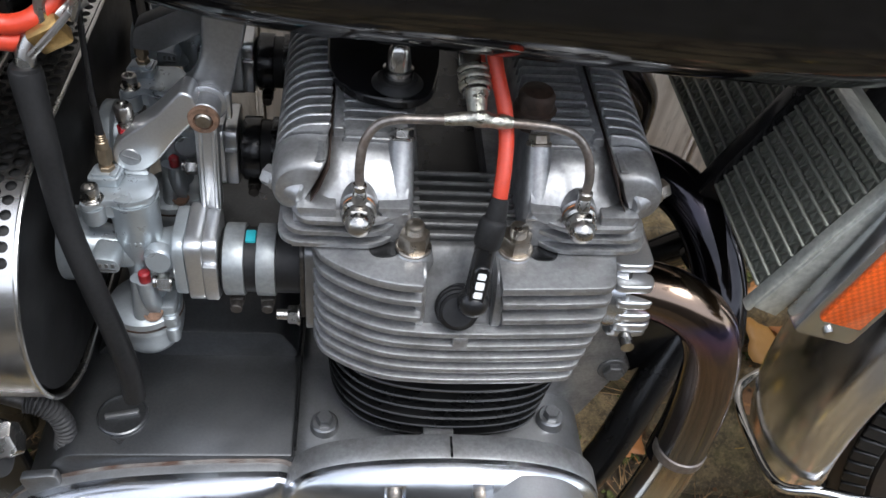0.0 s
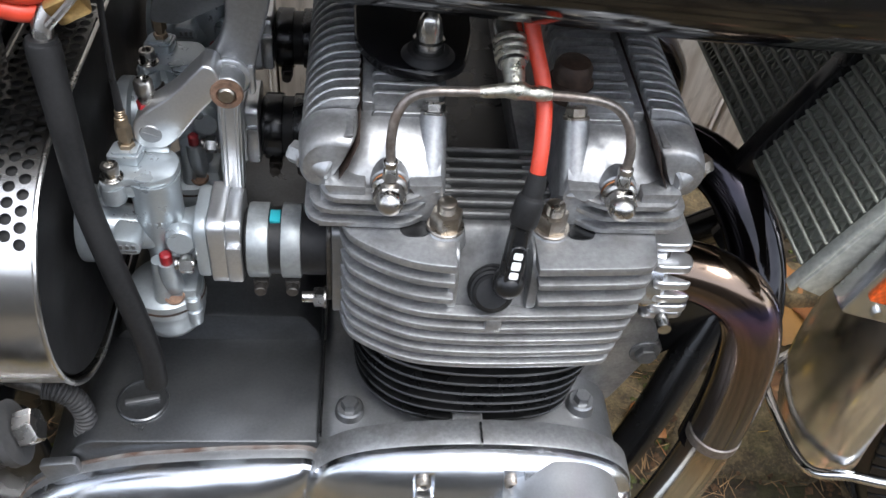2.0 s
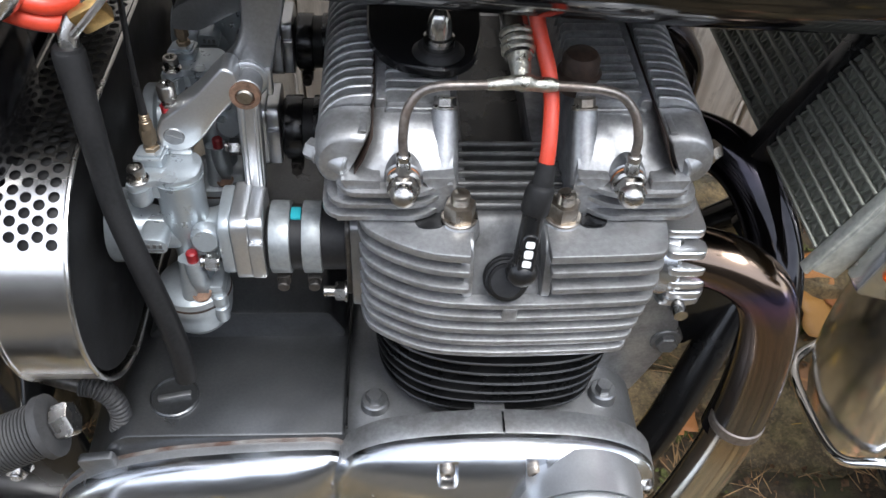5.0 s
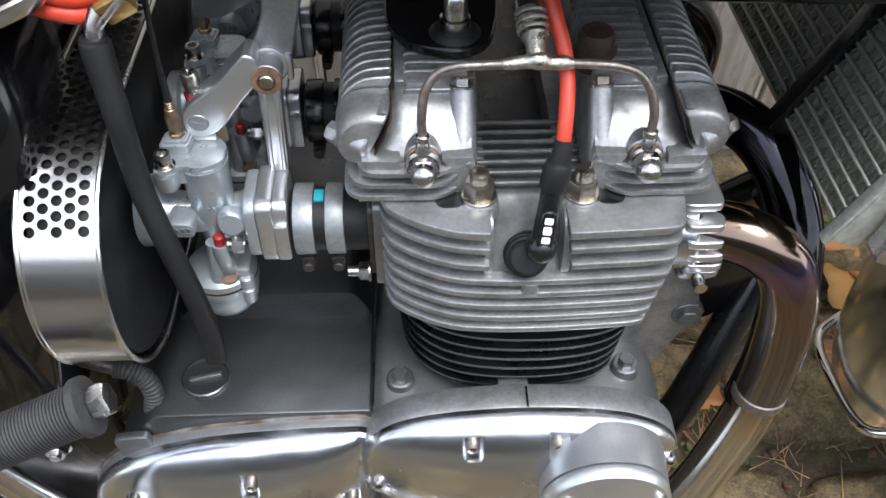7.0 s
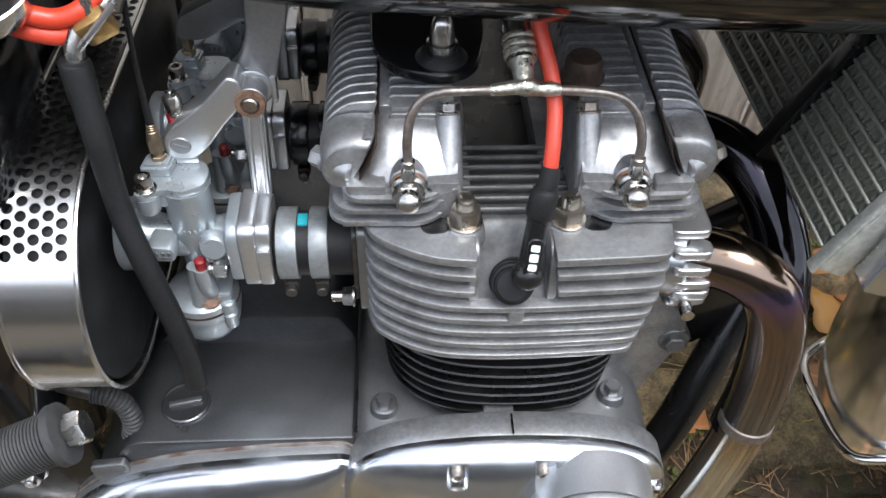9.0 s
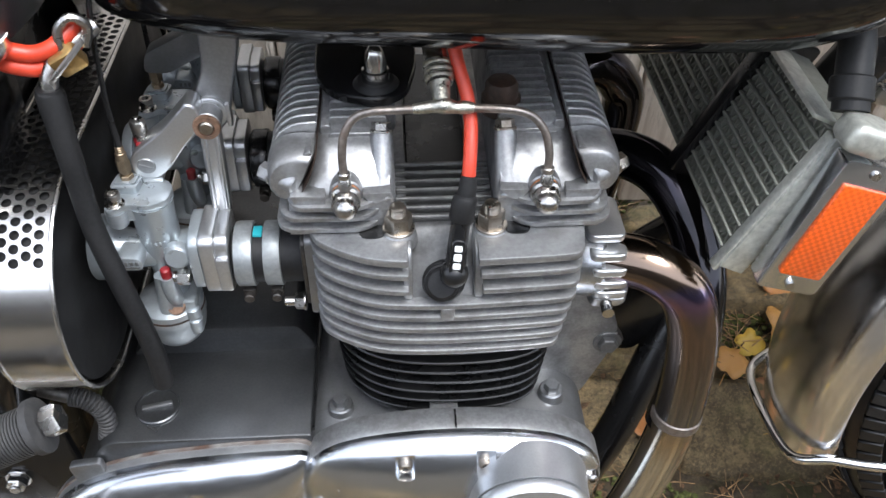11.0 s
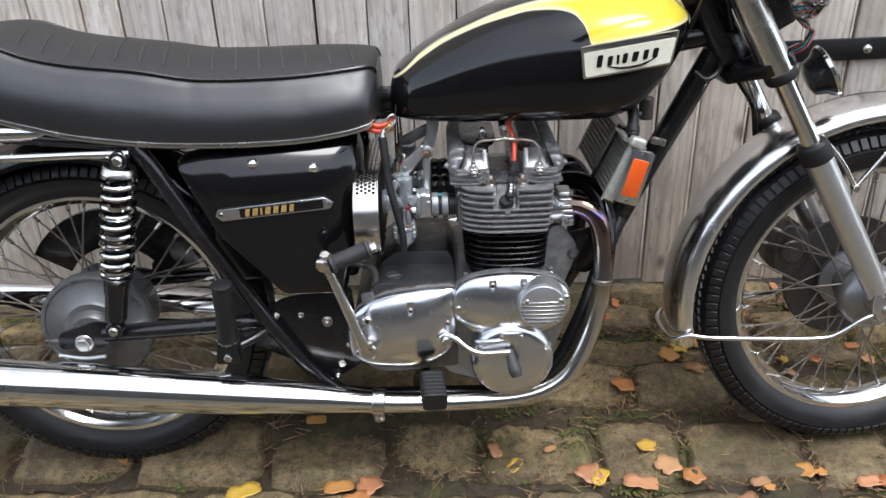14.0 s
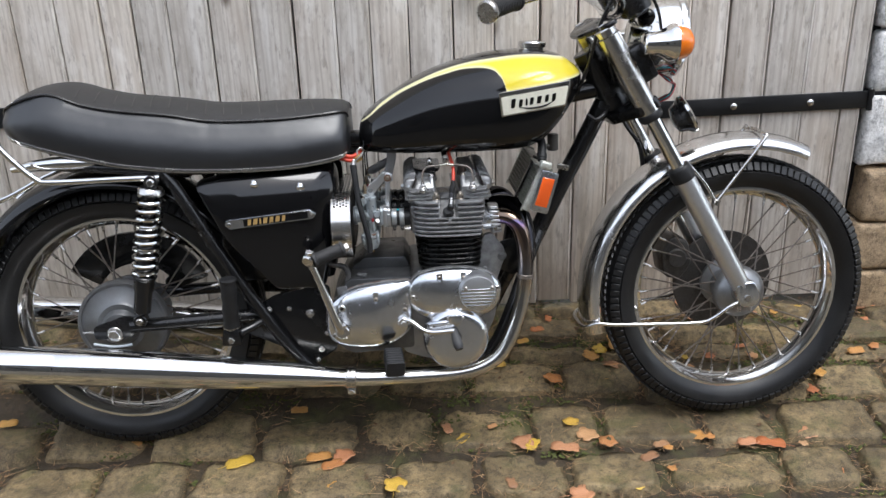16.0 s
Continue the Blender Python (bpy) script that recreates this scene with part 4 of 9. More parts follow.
def make_seat():
    seat = group_part("seat", bike, "black vinyl dual seat with basket-weave top")
    # x, lower edge, crease, crown, half-width at the foot, half-width at the crease
    st = [(-0.915, 0.802, 0.815, 0.822, 0.05, 0.045), (-0.908, 0.792, 0.832, 0.842, 0.085, 0.075), (-0.885, 0.780, 0.848, 0.862, 0.115, 0.098), (-0.84, 0.765, 0.864, 0.880, 0.130, 0.108), (-0.79, 0.751, 0.868, 0.882, 0.137, 0.112), (-0.73, 0.736, 0.846, 0.866, 0.141, 0.116), (-0.66, 0.719, 0.831, 0.851, 0.143, 0.118),
          (-0.55, 0.704, 0.817, 0.838, 0.143, 0.118), (-0.47, 0.699, 0.802, 0.826, 0.142, 0.117), (-0.39, 0.697, 0.798, 0.824, 0.140, 0.114), (-0.30, 0.699, 0.799, 0.825, 0.136, 0.108), (-0.23, 0.706, 0.803, 0.824, 0.128, 0.098), (-0.19, 0.713, 0.806, 0.820, 0.116, 0.088), (-0.175, 0.719, 0.803, 0.812, 0.10, 0.076), (-0.170, 0.73, 0.79, 0.798, 0.085, 0.066)]
    cols = [spline([(s[0], s[k], 0) for s in st], 5) for k in range(1, 6)]

    def side(i, t):
        """A point of the flank, t from foot to crease."""
        x, lo, cr, wf, wc = cols[0][i].x, cols[0][i].y, cols[1][i].y, cols[3][i].y, cols[4][i].y
        bulge = 0.012 * math.sin(math.pi * min(1, t * 1.1))
        return x, wf + (wc - wf) * t ** 1.6 + bulge, lo + (cr - lo) * t

    bm, rings = B(), []
    N = len(cols[0])
    for i in range(N):
        half = [side(i, t / 7) for t in range(8)]
        r = [(x, -y, z) for x, y, z in half]
        x, cr, top, wc = cols[0][i].x, cols[1][i].y, cols[2][i].y, cols[4][i].y
        for k in range(1, 8):
            y = -wc + 2 * wc * k / 8
            r.append((x, y, cr - 0.003 + (top - cr + 0.001) * (1 - (y / wc) ** 2) ** 0.7))
        r += [(x, y, z) for x, y, z in reversed(half)]
        r += [(x, half[0][1] * 0.6, half[0][2] - 0.006), (x, 0, half[0][2] - 0.008), (x, -half[0][1] * 0.6, half[0][2] - 0.006)]
        rings.append(ring(bm, r))
    skin(bm, rings)
    part("cushion", bm, VINYL, seat, "smooth black vinyl flanks", angle=50)
    # top panel, a little proud, with stitched ribs
    bm, rings = B(), []
    for i in range(2, N - 1):
        x, cr, top, wc = cols[0][i].x, cols[1][i].y, cols[2][i].y, cols[4][i].y
        r = []
        for k in range(13):
            y = -wc + 2 * wc * k / 12
            r.append((x, y * 0.99, cr + 0.0012 + (top - cr) * max(0, 1 - (y / wc) ** 2) ** 0.7))
        rings.append(ring(bm, r))
    skin(bm, rings, False, False)
    part("top_panel", bm, BASKET, seat, "grey-brown woven top panel with pale stitching", angle=60)
    for n in range(15):
        x = -0.76 + 0.0385 * n
        j = min(range(N), key=lambda i: abs(cols[0][i].x - x))
        cr, top, wc = cols[1][j].y, cols[2][j].y, cols[4][j].y
        bm = B()
        pts = []
        for k in range(13):
            y = (-0.86 + 1.72 * k / 12) * wc
            pts.append((x - 0.02 * (y / wc), y, cr + 0.0016 + (top - cr) * max(0, 1 - (y / wc) ** 2) ** 0.7))
        tube(bm, pts, 0.0009, 5, 1, smooth=False)
        part("stitching", bm, STITCH, seat, "pale stitching")
    for s in (-1, 1):
        bm = B()
        tube(bm, [(side(i, 1.0)[0], s * (side(i, 1.0)[1] + 0.001), side(i, 1.0)[2] + 0.001) for i in range(3, N - 1, 2)], 0.0032, 7, 2)
        part("piping", bm, PLASTIC, seat, "black piping along the crease")
        bm, rings = B(), []
        for i in range(1, N - 5):
            x, y, z = side(i, 0.0)
            rings.append(ring(bm, [(x, s * (y + a), z + b) for a, b in ((0.001, -0.0055), (0.0035, -0.004), (0.004, -0.001), (0.0033, 0.003), (0.001, 0.0045))]))
        skin(bm, rings, True, True)
        part("trim_strip", bm, CHROME_DULL, seat, "bright metal trim along the seat base")
    return seat


seat = make_seat()


def make_panel(s):
    """Side panel: bowed black cover with two screws and a striped badge."""
    panel = group_part("side_panel", bike, "gloss black side panel with metal badge")
    outline = rounded([(-0.505, 0.667), (-0.46, 0.676), (-0.212, 0.690), (-0.203, 0.655), (-0.214, 0.56), (-0.243, 0.425), (-0.345, 0.427), (-0.447, 0.545)], [0.012, 0.02, 0.02, 0.02, 0.03, 0.015, 0.012, 0.03], 5)
    bm = B()
    cx, cz = -0.345, 0.57

    def bow(x, z, k):
        e = 1 - 0.5 * (((x - cx) / 0.15) ** 2 * 0.3 + ((z - cz) / 0.13) ** 2 * 0.22)
        front = max(0.0, (x + 0.275) / 0.075) ** 2 * 0.035
        crown = max(0.0, (z - 0.628) / 0.06) ** 2 * 0.024
        return s * (0.132 + 0.028 * e - front - crown)

    rings = []
    for k, drop in ((1.03, 0.055), (1.03, 0.016), (1.0, 0.004), (0.985, 0.0008), (0.95, 0.0), (0.8, 0), (0.6, 0), (0.4, 0), (0.2, 0), (0.05, 0)):
        rings.append(ring(bm, [(cx + (x - cx) * k, bow(cx + (x - cx) * k, cz + (z - cz) * k, 1) - s * drop, cz + (z - cz) * k) for x, z in outline]))
    skin(bm, rings, True, True)
    part("cover", bm, BLACK_PAINT, panel, "gloss black cover", angle=60)
    for x, z in ((-0.376, 0.666), (-0.277, 0.657)):
        bm = B()
        yy = bow(x, z, 1)
        m = Matrix.Translation((x, yy - s * 0.002, z)) @ frame_of((0, s, 0))
        lathe(bm, [(0.0095, 0), (0.0095, 0.002), (0.0065, 0.003), (0.006, 0.006), (0.003, 0.0085), (0, 0.009)], m, 16)
        part("screw", bm, CHROME, panel, "chrome fixing screw")
    bm = B()
    mid = bow(-0.345, 0.598, 1)
    m = Matrix.Translation((-0.346, mid + s * 0.002, 0.5915)) @ pose(0, 0, 0, 0, -5.2, 0)
    prism(bm, [(-0.1, -0.001), (-0.094, 0.0095), (0.086, 0.0095), (0.1, -0.001), (0.092, -0.0115), (-0.09, -0.0115)], -0.002, 0.002, "y", None, 0.0006, 1)
    plate = part("badge", bm, ALU_POLISH, panel, "long bright metal badge with black centre", m)
    bm = B()
    y0 = s * 0.0032
    prism(bm, [(-0.058, -0.0085), (0.082, -0.0085), (0.082, 0.0068), (-0.058, 0.0068)][::1], min(y0 * 0.6, y0), max(y0 * 0.6, y0), "y")
    part("band", bm, BLACK_PAINT, plate)
    x = -0.05
    for w in (0.009, 0.011, 0.0045, 0.011, 0.010, 0.011, 0.009):
        bm = B()
        prism(bm, [(x, -0.0068), (x + w * 0.8, -0.0068), (x + w * 1.1, 0.0055), (x + w * 0.3, 0.0055)], min(y0, y0 * 1.25), max(y0, y0 * 1.25), "y")
        part("bar", bm, GOLD_PRINT, plate)
        x += w + 0.003
    for x in (-0.09, 0.09):
        bm = B()
        lathe(bm, [(0.005, 0), (0.0045, 0.002), (0.002, 0.003), (0, 0.003)], Matrix.Translation((x, y0 * 0.6, -0.001)) @ frame_of((0, s, 0)), 12)
        part("screw", bm, STEEL, plate)
    return panel


make_panel(-1)
make_panel(1)


def make_silencer(s):
    sil = group_part("silencer", bike, "long tapered chrome silencer")
    m = Matrix.Translation((0, s * 0.165, 0))
    bm = B()
    ax = [(-0.10, 0.205, 0.0185), (-0.16, 0.206, 0.0195), (-0.22, 0.211, 0.021), (-0.28, 0.218, 0.0255), (-0.36, 0.226, 0.0315), (-0.46, 0.236, 0.037), (-0.58, 0.248, 0.0405), (-0.72, 0.262, 0.0425), (-0.842, 0.2735, 0.0425), (-0.846, 0.274, 0.0415), (-0.852, 0.2745, 0.0425), (-0.95, 0.283, 0.042), (-1.08, 0.295, 0.038), (-1.17, 0.303, 0.029), (-1.2, 0.306, 0.022)]
    rings = []
    d = Vector((-1, 0, 0.09)).normalized()
    w = Vector((0.09, 0, 1)).normalized()
    for x, z, r in ax:
        rings.append(ring(bm, [m @ (Vector((x, 0, z)) + r * (math.cos(a) * Vector((0, 1, 0)) + math.sin(a) * w)) for a in [2 * math.pi * i / 40 for i in range(40)]]))
    skin(bm, rings)
    part("body", bm, CHROME, sil, "polished chrome body", angle=70)
    bm = B()
    c = m @ Vector((-0.195, 0, 0.209))
    cyl(bm, c - 0.012 * d, c + 0.012 * d, 0.0245, seg=28, bev=0.002)
    box(bm, c + Vector((0, 0, -0.031)), (0.02, 0.016, 0.016), None, 0.002)
    hexa(bm, c + Vector((0, -0.008, -0.032)), (0, -1, 0), 0.006, 0.005)
    part("clamp", bm, CHROME_DULL, sil, "chrome pipe clamp")
    return sil


make_silencer(-1)
make_silencer(1)

# ---- engine ----
engine = group_part("engine", bike, "three-cylinder air-cooled engine in cast and polished aluminium")
MID = 0.0435


def fin_plan(down=0.0):
    """Plan of a head fin: straight along the side, cut off slantwise behind, shorter in front the lower it lies."""
    front = 0.1215 - 0.0125 * max(0.0, down - 0.35)
    right = [(-0.0365, -0.085), (-0.036, -0.118), (-0.0325, -0.1345), (-0.0255, -0.1425), (-0.0115, -0.1510), (0.003, -0.1565), (0.020, -0.1588), (0.045, -0.1597), (0.080, -0.1588), (front - 0.010, -0.1572), (front - 0.003, -0.1545), (front, -0.1470), (front + 0.0035, -0.12), (front + 0.005, -0.09)]
    right = [(p.x, p.y) for p in spline([(x, y, 0) for x, y in right], 3)]
    return right + [(x, -y) for x, y in reversed(right)]


def barrel_plan(k):
    """Rounder plan of the barrel fins."""
    half = [(-0.034, -0.075), (-0.031, -0.105), (-0.022, -0.126), (-0.006, -0.141), (0.016, -0.149), (0.045, -0.152), (0.075, -0.151), (0.098, -0.146), (0.112, -0.135), (0.119, -0.115), (0.12, -0.08)]
    half = [(MID + (p.x - MID) * k, p.y * k) for p in spline([(x, y, 0) for x, y in half], 4)]
    return half + [(x, -y) for x, y in reversed(half)]


def clip_plan(poly, lo=None, hi=None):
    out = []
    k = len(poly)
    for i in range(k):
        a, b = poly[i], poly[(i + 1) % k]
        ia = (lo is None or a[0] >= lo) and (hi is None or a[0] <= hi)
        ib = (lo is None or b[0] >= lo) and (hi is None or b[0] <= hi)
        if ia:
            out.append(a)
        if ia != ib:
            x = lo if lo is not None else hi
            t = (x - a[0]) / (b[0] - a[0])
            out.append((x, a[1] + t * (b[1] - a[1])))
    return out


def make_cylinders():
    head = group_part("cylinder_head", engine, "cast aluminium finned cylinder head")
    levels = (0.6085, 0.597, 0.585, 0.5735, 0.5635, 0.5535, 0.5437, 0.534)
    for i, z in enumerate(levels):
        plan = fin_plan(i / 7)
        if i < 3:
            # the upper three stop short of the plug well
            sides = (clip_plan(plan, hi=0.0215), clip_plan(plan, lo=0.0605 + 0.0015 * i))
        else:
            sides = (plan,)
        for side in sides:
            bm = B()
            prism(bm, side, z - (0.0034 if i == 0 else 0.0023), z + 0.0019, "z", None, 0.0011, 2)
            part("fin", bm, ALU_CAST, head)
    bm = B()
    core = [(MID + (x - MID) * 0.93, y * 0.915) for x, y in fin_plan(0.5)]
    for side in (clip_plan(core, hi=0.0205), clip_plan(core, lo=0.0625)):
        prism(bm, side, 0.532, 0.6085, "z", None, 0.002, 1)
    part("core", bm, ALU_GREY, head)
    # plug well: a sloping floor between the two halves
    bm = B()
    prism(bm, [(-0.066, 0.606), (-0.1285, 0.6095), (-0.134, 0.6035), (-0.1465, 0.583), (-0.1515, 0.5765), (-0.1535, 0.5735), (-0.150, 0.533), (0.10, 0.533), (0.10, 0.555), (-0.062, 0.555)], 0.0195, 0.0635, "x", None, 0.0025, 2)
    part("plug_well", bm, ALU_WELL, head, "dark plug well between the fins")
    for x0, x1 in ((0.0185, 0.0235), (0.0590, 0.0640)):
        bm = B()
        prism(bm, rounded([(-0.120, 0.6095), (-0.148, 0.6095), (-0.153, 0.598), (-0.1545, 0.585), (-0.155, 0.574), (-0.12, 0.574)], 0.005, 3), x0, x1, "x", None, 0.0015, 2)
        part("well_wall", bm, ALU_CAST, head)
    bm = B()
    box(bm, (0.0435, -0.1575, 0.5675), (0.0085, 0.0055, 0.010), None, 0.0018)
    part("lug", bm, ALU_CAST, head)
    # fins across the valley between the rocker boxes, darkened in place of shade
    for k in range(7):
        y = -0.1225 + 0.0083 * k
        bm = B()
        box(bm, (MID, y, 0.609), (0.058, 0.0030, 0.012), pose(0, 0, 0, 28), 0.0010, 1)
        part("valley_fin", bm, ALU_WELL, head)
    # Oily black sheet painted where the valley lies in the tank's shade.
    bm = B()
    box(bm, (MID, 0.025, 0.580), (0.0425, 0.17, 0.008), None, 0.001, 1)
    part("valley_floor", bm, BARREL_BLACK, head, "oily black sheet standing in for shade between the rocker boxes")
    # head nuts on their bosses
    for x, y in ((0.0165, -0.1325), (0.0695, -0.1320), (0.0175, 0.12), (0.0735, 0.12)):
        bm = B()
        cyl(bm, (x, y, 0.601), (x, y, 0.6115), 0.0112, 0.0100, 24, 0.0015)
        nut = part("stud_boss", bm, ALU_CAST, head)
        if y < 0:
            side = 0.0150 if x > MID else -0.0150
            # Flat black patch painted in place of a shaded hollow beside the stud.
            bm = B()
            prism(bm, rounded([(x + side - 0.0075, y + 0.012), (x + side - 0.0075, y - 0.0070), (x + side + 0.0075, y - 0.0070), (x + side + 0.0075, y + 0.012)], [0.001, 0.0065, 0.0065, 0.001], 5), 0.6095, 0.6113, "z")
            part("stud_recess", bm, BARREL_BLACK, head, "flat black patch standing in for a shaded recess beside the stud")
        bm = B()
        cyl(bm, (x, y, 0.6113), (x, y, 0.6135), 0.0094, seg=24, bev=0.0006)
        part("washer", bm, STEEL_WARM, nut, "stained washer")
        bm = B()
        lathe(bm, [(0.0082, 0), (0.0082, 0.0072), (0.0076, 0.0088), (0.0058, 0.0092)], Matrix.Translation((x, y, 0.6133)) @ pose(0, 0, 0, 0, 0, 12), 6)
        part("head_nut", bm, STEEL_WARM, nut, "tarnished hexagon head nut")
        bm = B()
        prof = []
        for k in range(4):
            prof += [(0.0046, 0.6222 + 0.0013 * k), (0.0050, 0.6228 + 0.0013 * k)]
        lathe(bm, prof + [(0.0044, 0.6280), (0.0030, 0.6286), (0, 0.6286)], pose(x, y, 0), 16)
        part("stud", bm, STEEL_WARM, nut, "threaded stud end")
    barrel = group_part("cylinder_barrel", engine, "black painted finned cylinder barrel")
    for i in range(7):
        z = 0.523 - 0.0118 * i
        bm = B()
        prism(bm, barrel_plan(1.0 - 0.012 * i), z - 0.0011, z + 0.0011, "z", None, 0.0006, 1)
        part("fin", bm, BARREL_BLACK, barrel)
    bm = B()
    prism(bm, barrel_plan(0.84), 0.436, 0.533, "z", None, 0.002)
    part("core", bm, BARREL_BLACK, barrel)
    bm = B()
    prism(bm, barrel_plan(0.86), 0.432, 0.4415, "z", None, 0.002)
    part("base_flange", bm, BARREL_BLACK, barrel)


make_cylinders()


def make_rocker(flip):
    box_ = group_part("rocker_box", engine, "cast aluminium rocker box with finned inspection cover")

    def put(name, bm, mat, parent, label="", angle=38.0):
        if flip:
            mirror_x(bm, MID)
        return part(name, bm, mat, parent, label, angle=angle)

    for z, y, g in ((0.6135, -0.1345, 0.0), (0.6222, -0.1352, 0.0025), (0.6303, -0.1362, 0.0075)):
        bm = B()
        plan = [(-0.0525 + g, 0.13), (-0.0525 + g, y + 0.010), (-0.0500 + g, y + 0.0035), (-0.0435 + g * 0.8, y), (-0.006, y - 0.0006), (0.001, y + 0.0022), (0.0112, y + 0.0112), (0.0135, y + 0.016), (0.0135, 0.13)]
        prism(bm, rounded(plan, [0.002, 0.003, 0.004, 0.004, 0.006, 0.006, 0.003, 0.002, 0.001], 3), z - 0.0016, z + 0.0014, "z", None, 0.0010, 2)
        put("fin", bm, ALU_CAST, box_)
    # body: its near end slopes back to the ribbed top
    bm = B()
    rings = []
    for y, top, out in ((-0.1285, 0.6325, 0.0), (-0.1275, 0.6350, 0.0), (-0.122, 0.6410, 0.0), (-0.116, 0.6470, 0.0), (-0.110, 0.6515, 0.0), (-0.1045, 0.6545, 0.0), (-0.098, 0.6555, 0.0), (0.125, 0.6555, 0.0)):
        k = min(1.0, max(0.0, (top - 0.6325) / 0.022))
        prof = [(-0.0455, 0.606), (0.0140, 0.606), (0.0140, top - 0.0095 * k - 0.002), (0.0125, top - 0.003 * k), (0.0085, top), (-0.008, top + 0.0003), (-0.0205, top), (-0.0268, top - 0.0008 * k), (-0.0335, top - 0.0095 * k), (-0.0440, 0.6300)]
        rings.append(ring(bm, [(x, y, z) for x, z in prof]))
    skin(bm, rings)
    put("body", bm, ALU_CAST, box_, angle=50)
    # lips on either side of the spindle
    bm = B()
    prism(bm, rounded([(-0.0425, 0.6375), (-0.0385, 0.6295), (-0.0345, 0.6275), (-0.0235, 0.6275), (-0.0230, 0.6370)], [0.001, 0.002, 0.003, 0.001, 0.001], 3), -0.1335, -0.120, "y", None, 0.0014)
    put("lip", bm, ALU_CAST, box_)
    bm = B()
    prism(bm, rounded([(-0.0030, 0.6370), (0.0015, 0.6300), (0.0065, 0.6305), (0.0138, 0.6375)], 0.0015, 3), -0.1320, -0.118, "y", None, 0.0014)
    put("lip", bm, ALU_CAST, box_)
    # bolt boss
    bm = B()
    cyl(bm, (0.0078, -0.1245, 0.626), (0.0086, -0.1015, 0.6565), 0.0078, 0.0066, 26, 0.0010)
    boss = put("bolt_boss", bm, ALU_CAST, box_)
    bm = B()
    d = Vector((0.03, 0.45, 0.88))
    p = Vector((0.0086, -0.1015, 0.6560))
    cyl(bm, p, p + d * 0.0022, 0.0066, seg=22, bev=0.0005)
    hexa(bm, p + d * 0.0020, d, 0.0056, 0.0045)
    put("bolt", bm, STEEL_WARM if flip else STEEL, boss, "hexagon bolt head")
    # ribs across the top, tapering down to the near end
    for k in range(26):
        y = -0.1015 + 0.0077 * k
        bm = B()
        low = 0.0055 if k == 0 else 0.0
        prism(bm, [(-0.0215, 0.652), (0.0125, 0.652), (0.0120, 0.6615 - low), (0.0105, 0.6630 - low), (-0.0190, 0.6635 - low), (-0.0208, 0.6620 - low)], y - 0.0014, y + 0.0012, "y", None, 0.0007, 1)
        put("rib", bm, ALU_CAST, box_)
    bm = B()
    prism(bm, [(-0.0258, 0.651), (-0.0258, 0.6592), (-0.0246, 0.6604), (-0.0205, 0.6604), (-0.0196, 0.6590), (-0.0196, 0.651)], -0.099, 0.122, "y", None, 0.0005, 1)
    put("flange", bm, ALU_CAST, box_, "smooth joint flange")
    # slanted inspection cover with its own ribs
    bm = B()
    prism(bm, [(-0.0415, 0.6285), (-0.0500, 0.6345), (-0.0495, 0.646), (-0.0420, 0.6565), (-0.0270, 0.6590), (-0.0318, 0.6465)], -0.115, 0.122, "y", None, 0.0025)
    cover = put("inspection_cover", bm, ALU_CAST, box_, "finned slanted inspection cover")
    for k in range(28):
        y = -0.1015 + 0.0077 * k
        bm = B()
        prism(bm, rounded([(-0.0475, 0.634), (-0.0550, 0.6385), (-0.0545, 0.6490), (-0.0485, 0.6590), (-0.0400, 0.6645), (-0.0262, 0.6655), (-0.0290, 0.6540)], [0.001, 0.004, 0.005, 0.005, 0.004, 0.0015, 0.001], 2), y - 0.0014, y + 0.0012, "y", None, 0.0006, 1)
        put("rib", bm, ALU_CAST, cover)
    bm = B()
    prism(bm, [(-0.0408, 0.6275), (-0.0404, 0.6272), (-0.0308, 0.6461), (-0.0262, 0.6598), (-0.0266, 0.6600), (-0.0312, 0.6464)], -0.1287, 0.1235, "y")
    put("gasket", bm, RUST_LINE, cover, "rust-stained gasket line")
    # rounded near end of the cover, with its cap bolt
    bm = B()
    rings = []
    for y, g in ((-0.104, 1.0), (-0.114, 1.0), (-0.1200, 0.97), (-0.1245, 0.88), (-0.1265, 0.76)):
        c = (-0.0425, 0.6435)
        prof = rounded([(-0.0415, 0.6270), (-0.0505, 0.6275), (-0.0560, 0.6370), (-0.0550, 0.6490), (-0.0480, 0.6580), (-0.0360, 0.6600), (-0.0268, 0.6585), (-0.0318, 0.6460)], [0.002, 0.005, 0.006, 0.006, 0.006, 0.005, 0.002, 0.008], 4)
        rings.append(ring(bm, [(c[0] + (x - c[0]) * g, y, c[1] + (z - c[1]) * g) for x, z in prof]))
    skin(bm, rings)
    put("end_cap", bm, ALU_CAST, cover, angle=50)
    bm = B()
    prism(bm, rounded([(-0.0400, 0.6530), (-0.0315, 0.6600), (-0.0285, 0.6590), (-0.0370, 0.6500)], 0.001, 2), -0.1235, -0.1085, "y", None, 0.0008)
    put("tab", bm, ALU_CAST, cover)
    bm = B()
    cyl(bm, (-0.0385, -0.1255, 0.6400), (-0.0520, -0.1180, 0.6415), 0.0062, 0.0056, 20, 0.001)
    put("bolt_housing", bm, ALU_CAST, cover)
    bm = B()
    d = Vector((-0.86, 0.45, 0.12))
    p = Vector((-0.0520, -0.1180, 0.6415))
    cyl(bm, p, p + d * 0.0018, 0.0060, seg=20, bev=0.0004)
    hexa(bm, p + d * 0.0018, d, 0.0055, 0.0058)
    put("cap_bolt", bm, STEEL_WARM if flip else ALU_CAST, cover)
    # oil-feed union on the spindle end
    x = -0.0118
    bm = B()
